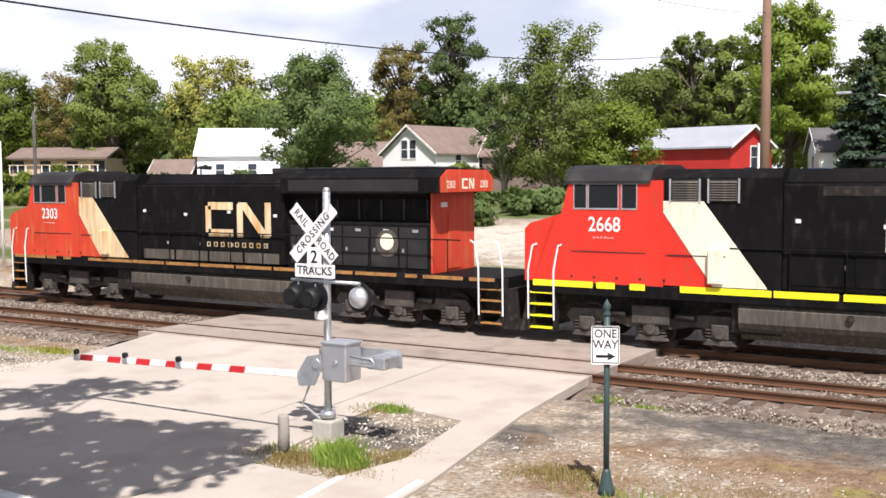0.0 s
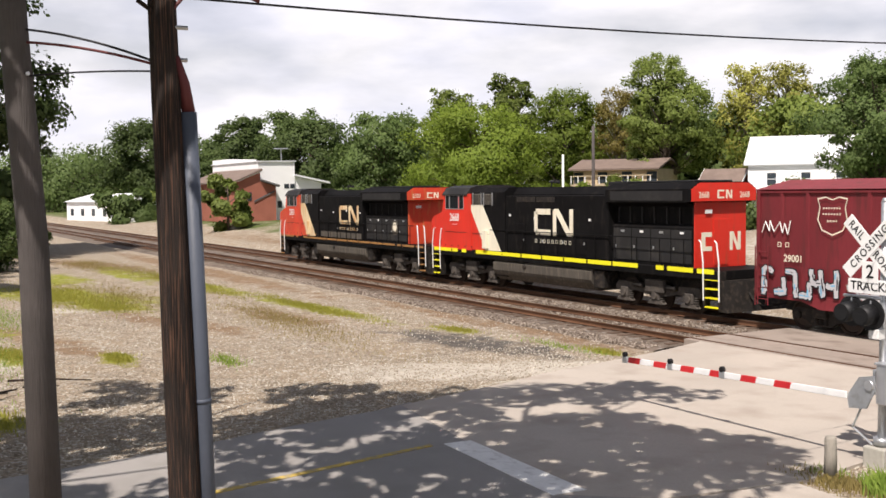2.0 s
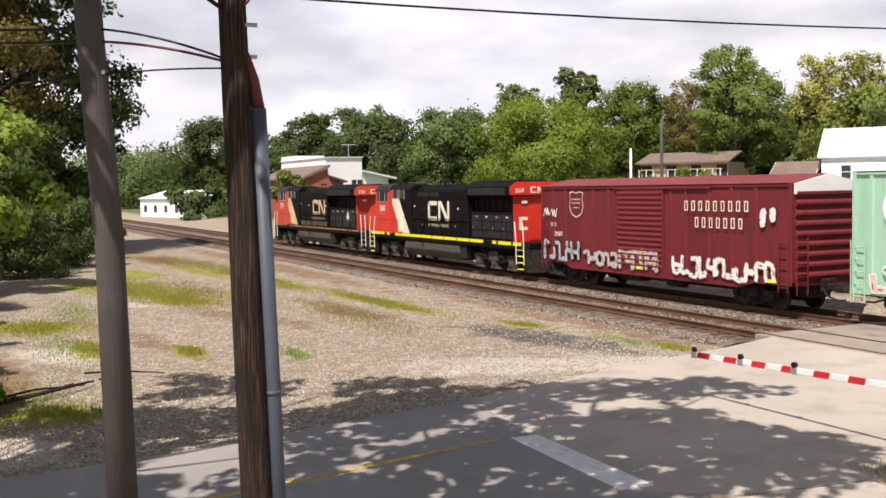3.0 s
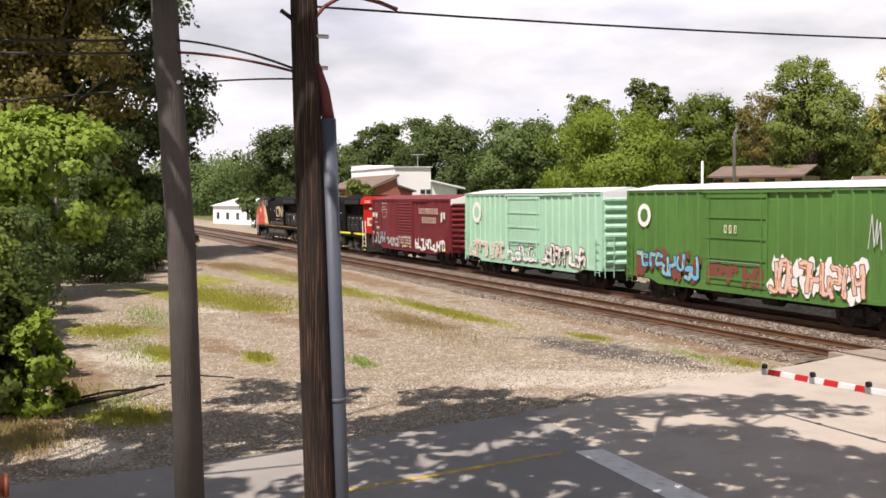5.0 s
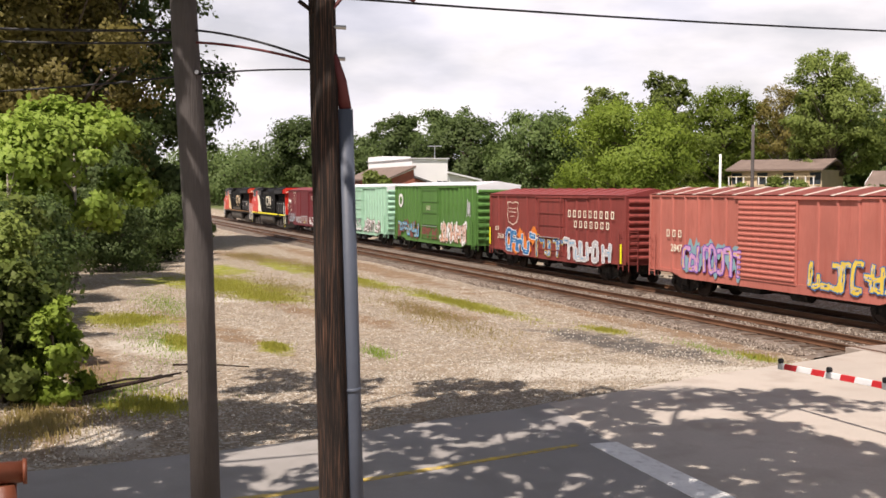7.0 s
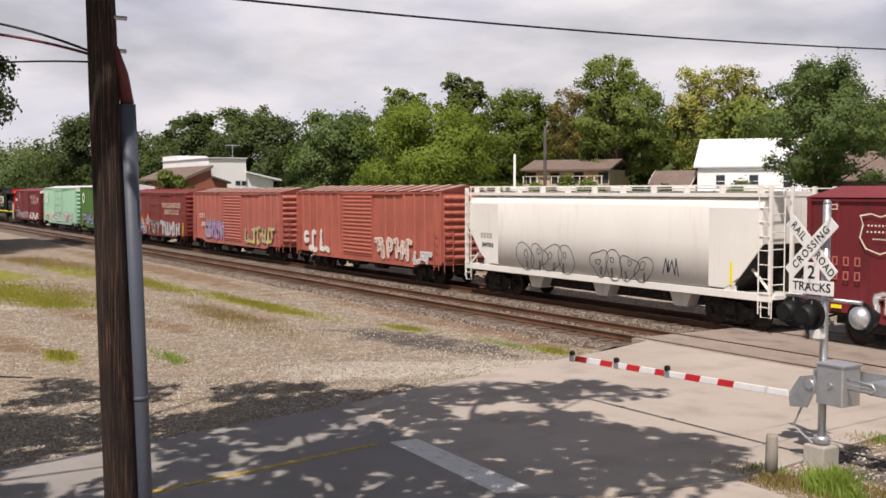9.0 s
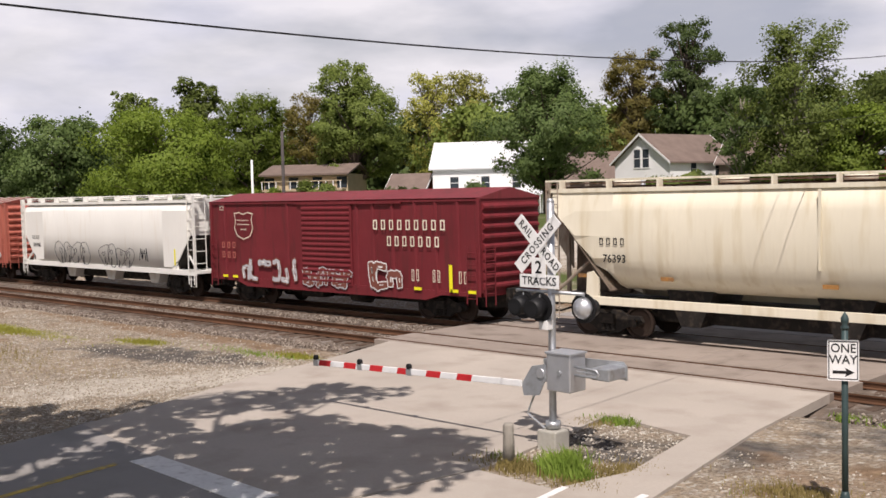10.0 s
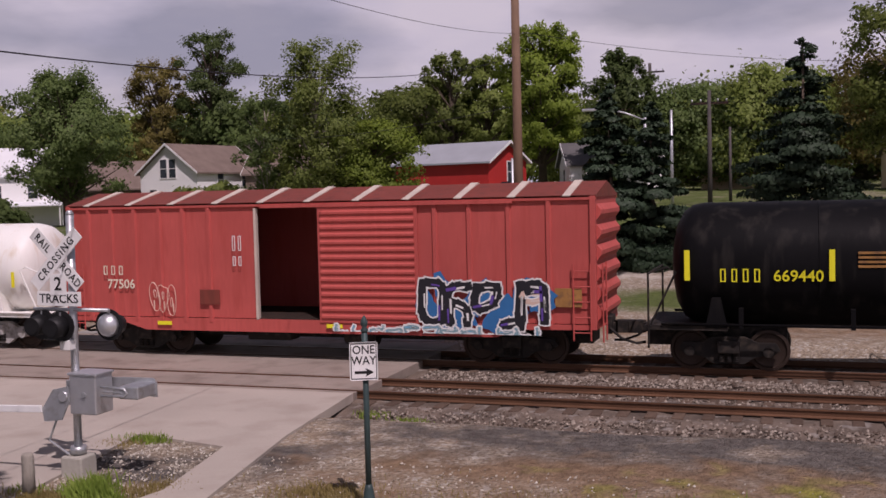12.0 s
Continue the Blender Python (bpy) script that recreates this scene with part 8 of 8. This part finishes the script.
# ---- parked cars beyond the tracks ----
def parked_car(x, y, turn, paint_, label, tall):
    z = float(ground_height(x, y))
    t = thing("car", pose(x, y, z, 0, 0, turn), label, "car", "parked cars")
    h = 1.75 if tall else 1.45
    part("body", prism(B(), [(-2.3, 0.35), (-2.35, 0.85), (-2.2, 1.0), (-1.2, 1.02), (1.1, 1.02), (2.1, 0.9), (2.3, 0.7), (2.3, 0.35)], -0.88, 0.88), paint_, t)
    part("cabin", prism(B(), [(-2.15 if tall else -1.7, 1.0), (-1.9 if tall else -1.0, h), (0.3, h), (1.1, 1.0)], -0.78, 0.78), paint_, t)
    for s in (-1, 1):
        part("side_window", prism(B(), [(-1.95 if tall else -1.4, 1.05), (-1.75 if tall else -0.95, h - 0.1), (0.25, h - 0.1), (0.9, 1.05)], s * 0.785 - 0.005, s * 0.785 + 0.005), GLASS, t)
        for wx in (-1.4, 1.4):
            w = part("wheel", tube(B(), [(wx, s * 0.72, 0.32), (wx, s * 0.9, 0.32)], 0.33, 18), LAMPB, t)
            part("rim", tube(B(), [(wx, s * 0.9, 0.32), (wx, s * 0.91, 0.32)], 0.2, 14), ALU, w)
        part("tail_light", box(B(), -2.36, -2.3, s * 0.7 - 0.1, s * 0.7 + 0.1, 0.7, 0.9), GATER, t)
        part("headlight", box(B(), 2.26, 2.31, s * 0.65 - 0.15, s * 0.65 + 0.15, 0.65, 0.78), ALU, t)
    return t


parked_car(-19.3, 44.5, 8, WHITE, "white sport utility vehicle parked beyond the tracks", True)
parked_car(-15.8, 77, 5, surface("blue_car_paint", (0.03, 0.09, 0.22), 0.3, 0.2, var=0.05, bump=0), "blue car parked by the red barn", False)
parked_car(-20.6, 79, 5, surface("dark_car_paint", (0.02, 0.025, 0.035), 0.3, 0.2, var=0.05, bump=0), "dark car parked by the red barn", False)


# ---- motion: the whole train runs past, gaining a little speed after the start and easing off at the end ----
LAG_T = [0.0, 0.5, 1.0, 1.5, 2.0, 2.5, 3.0, 3.5, 10.9, 11.2, 11.5, 11.8, 12.0]
LAG_X = [-1.9, -1.3, -0.67, -0.12, 0.1, 0.25, 0.2, 0.05, 0.0, 0.12, 0.6, 1.08, 1.1]


def motions():
    times = [0.1 * k for k in range(21)] + [2.5 + 0.5 * k for k in range(17)] + [10.6 + 0.1 * k for k in range(15)]
    for ob, x0 in VEHICLES:
        walk(ob, [(round(t, 2), pose(x0 - SPEED * t + float(np.interp(t, LAG_T, LAG_X)), FAR_TRACK, 0)) for t in times])


motions()
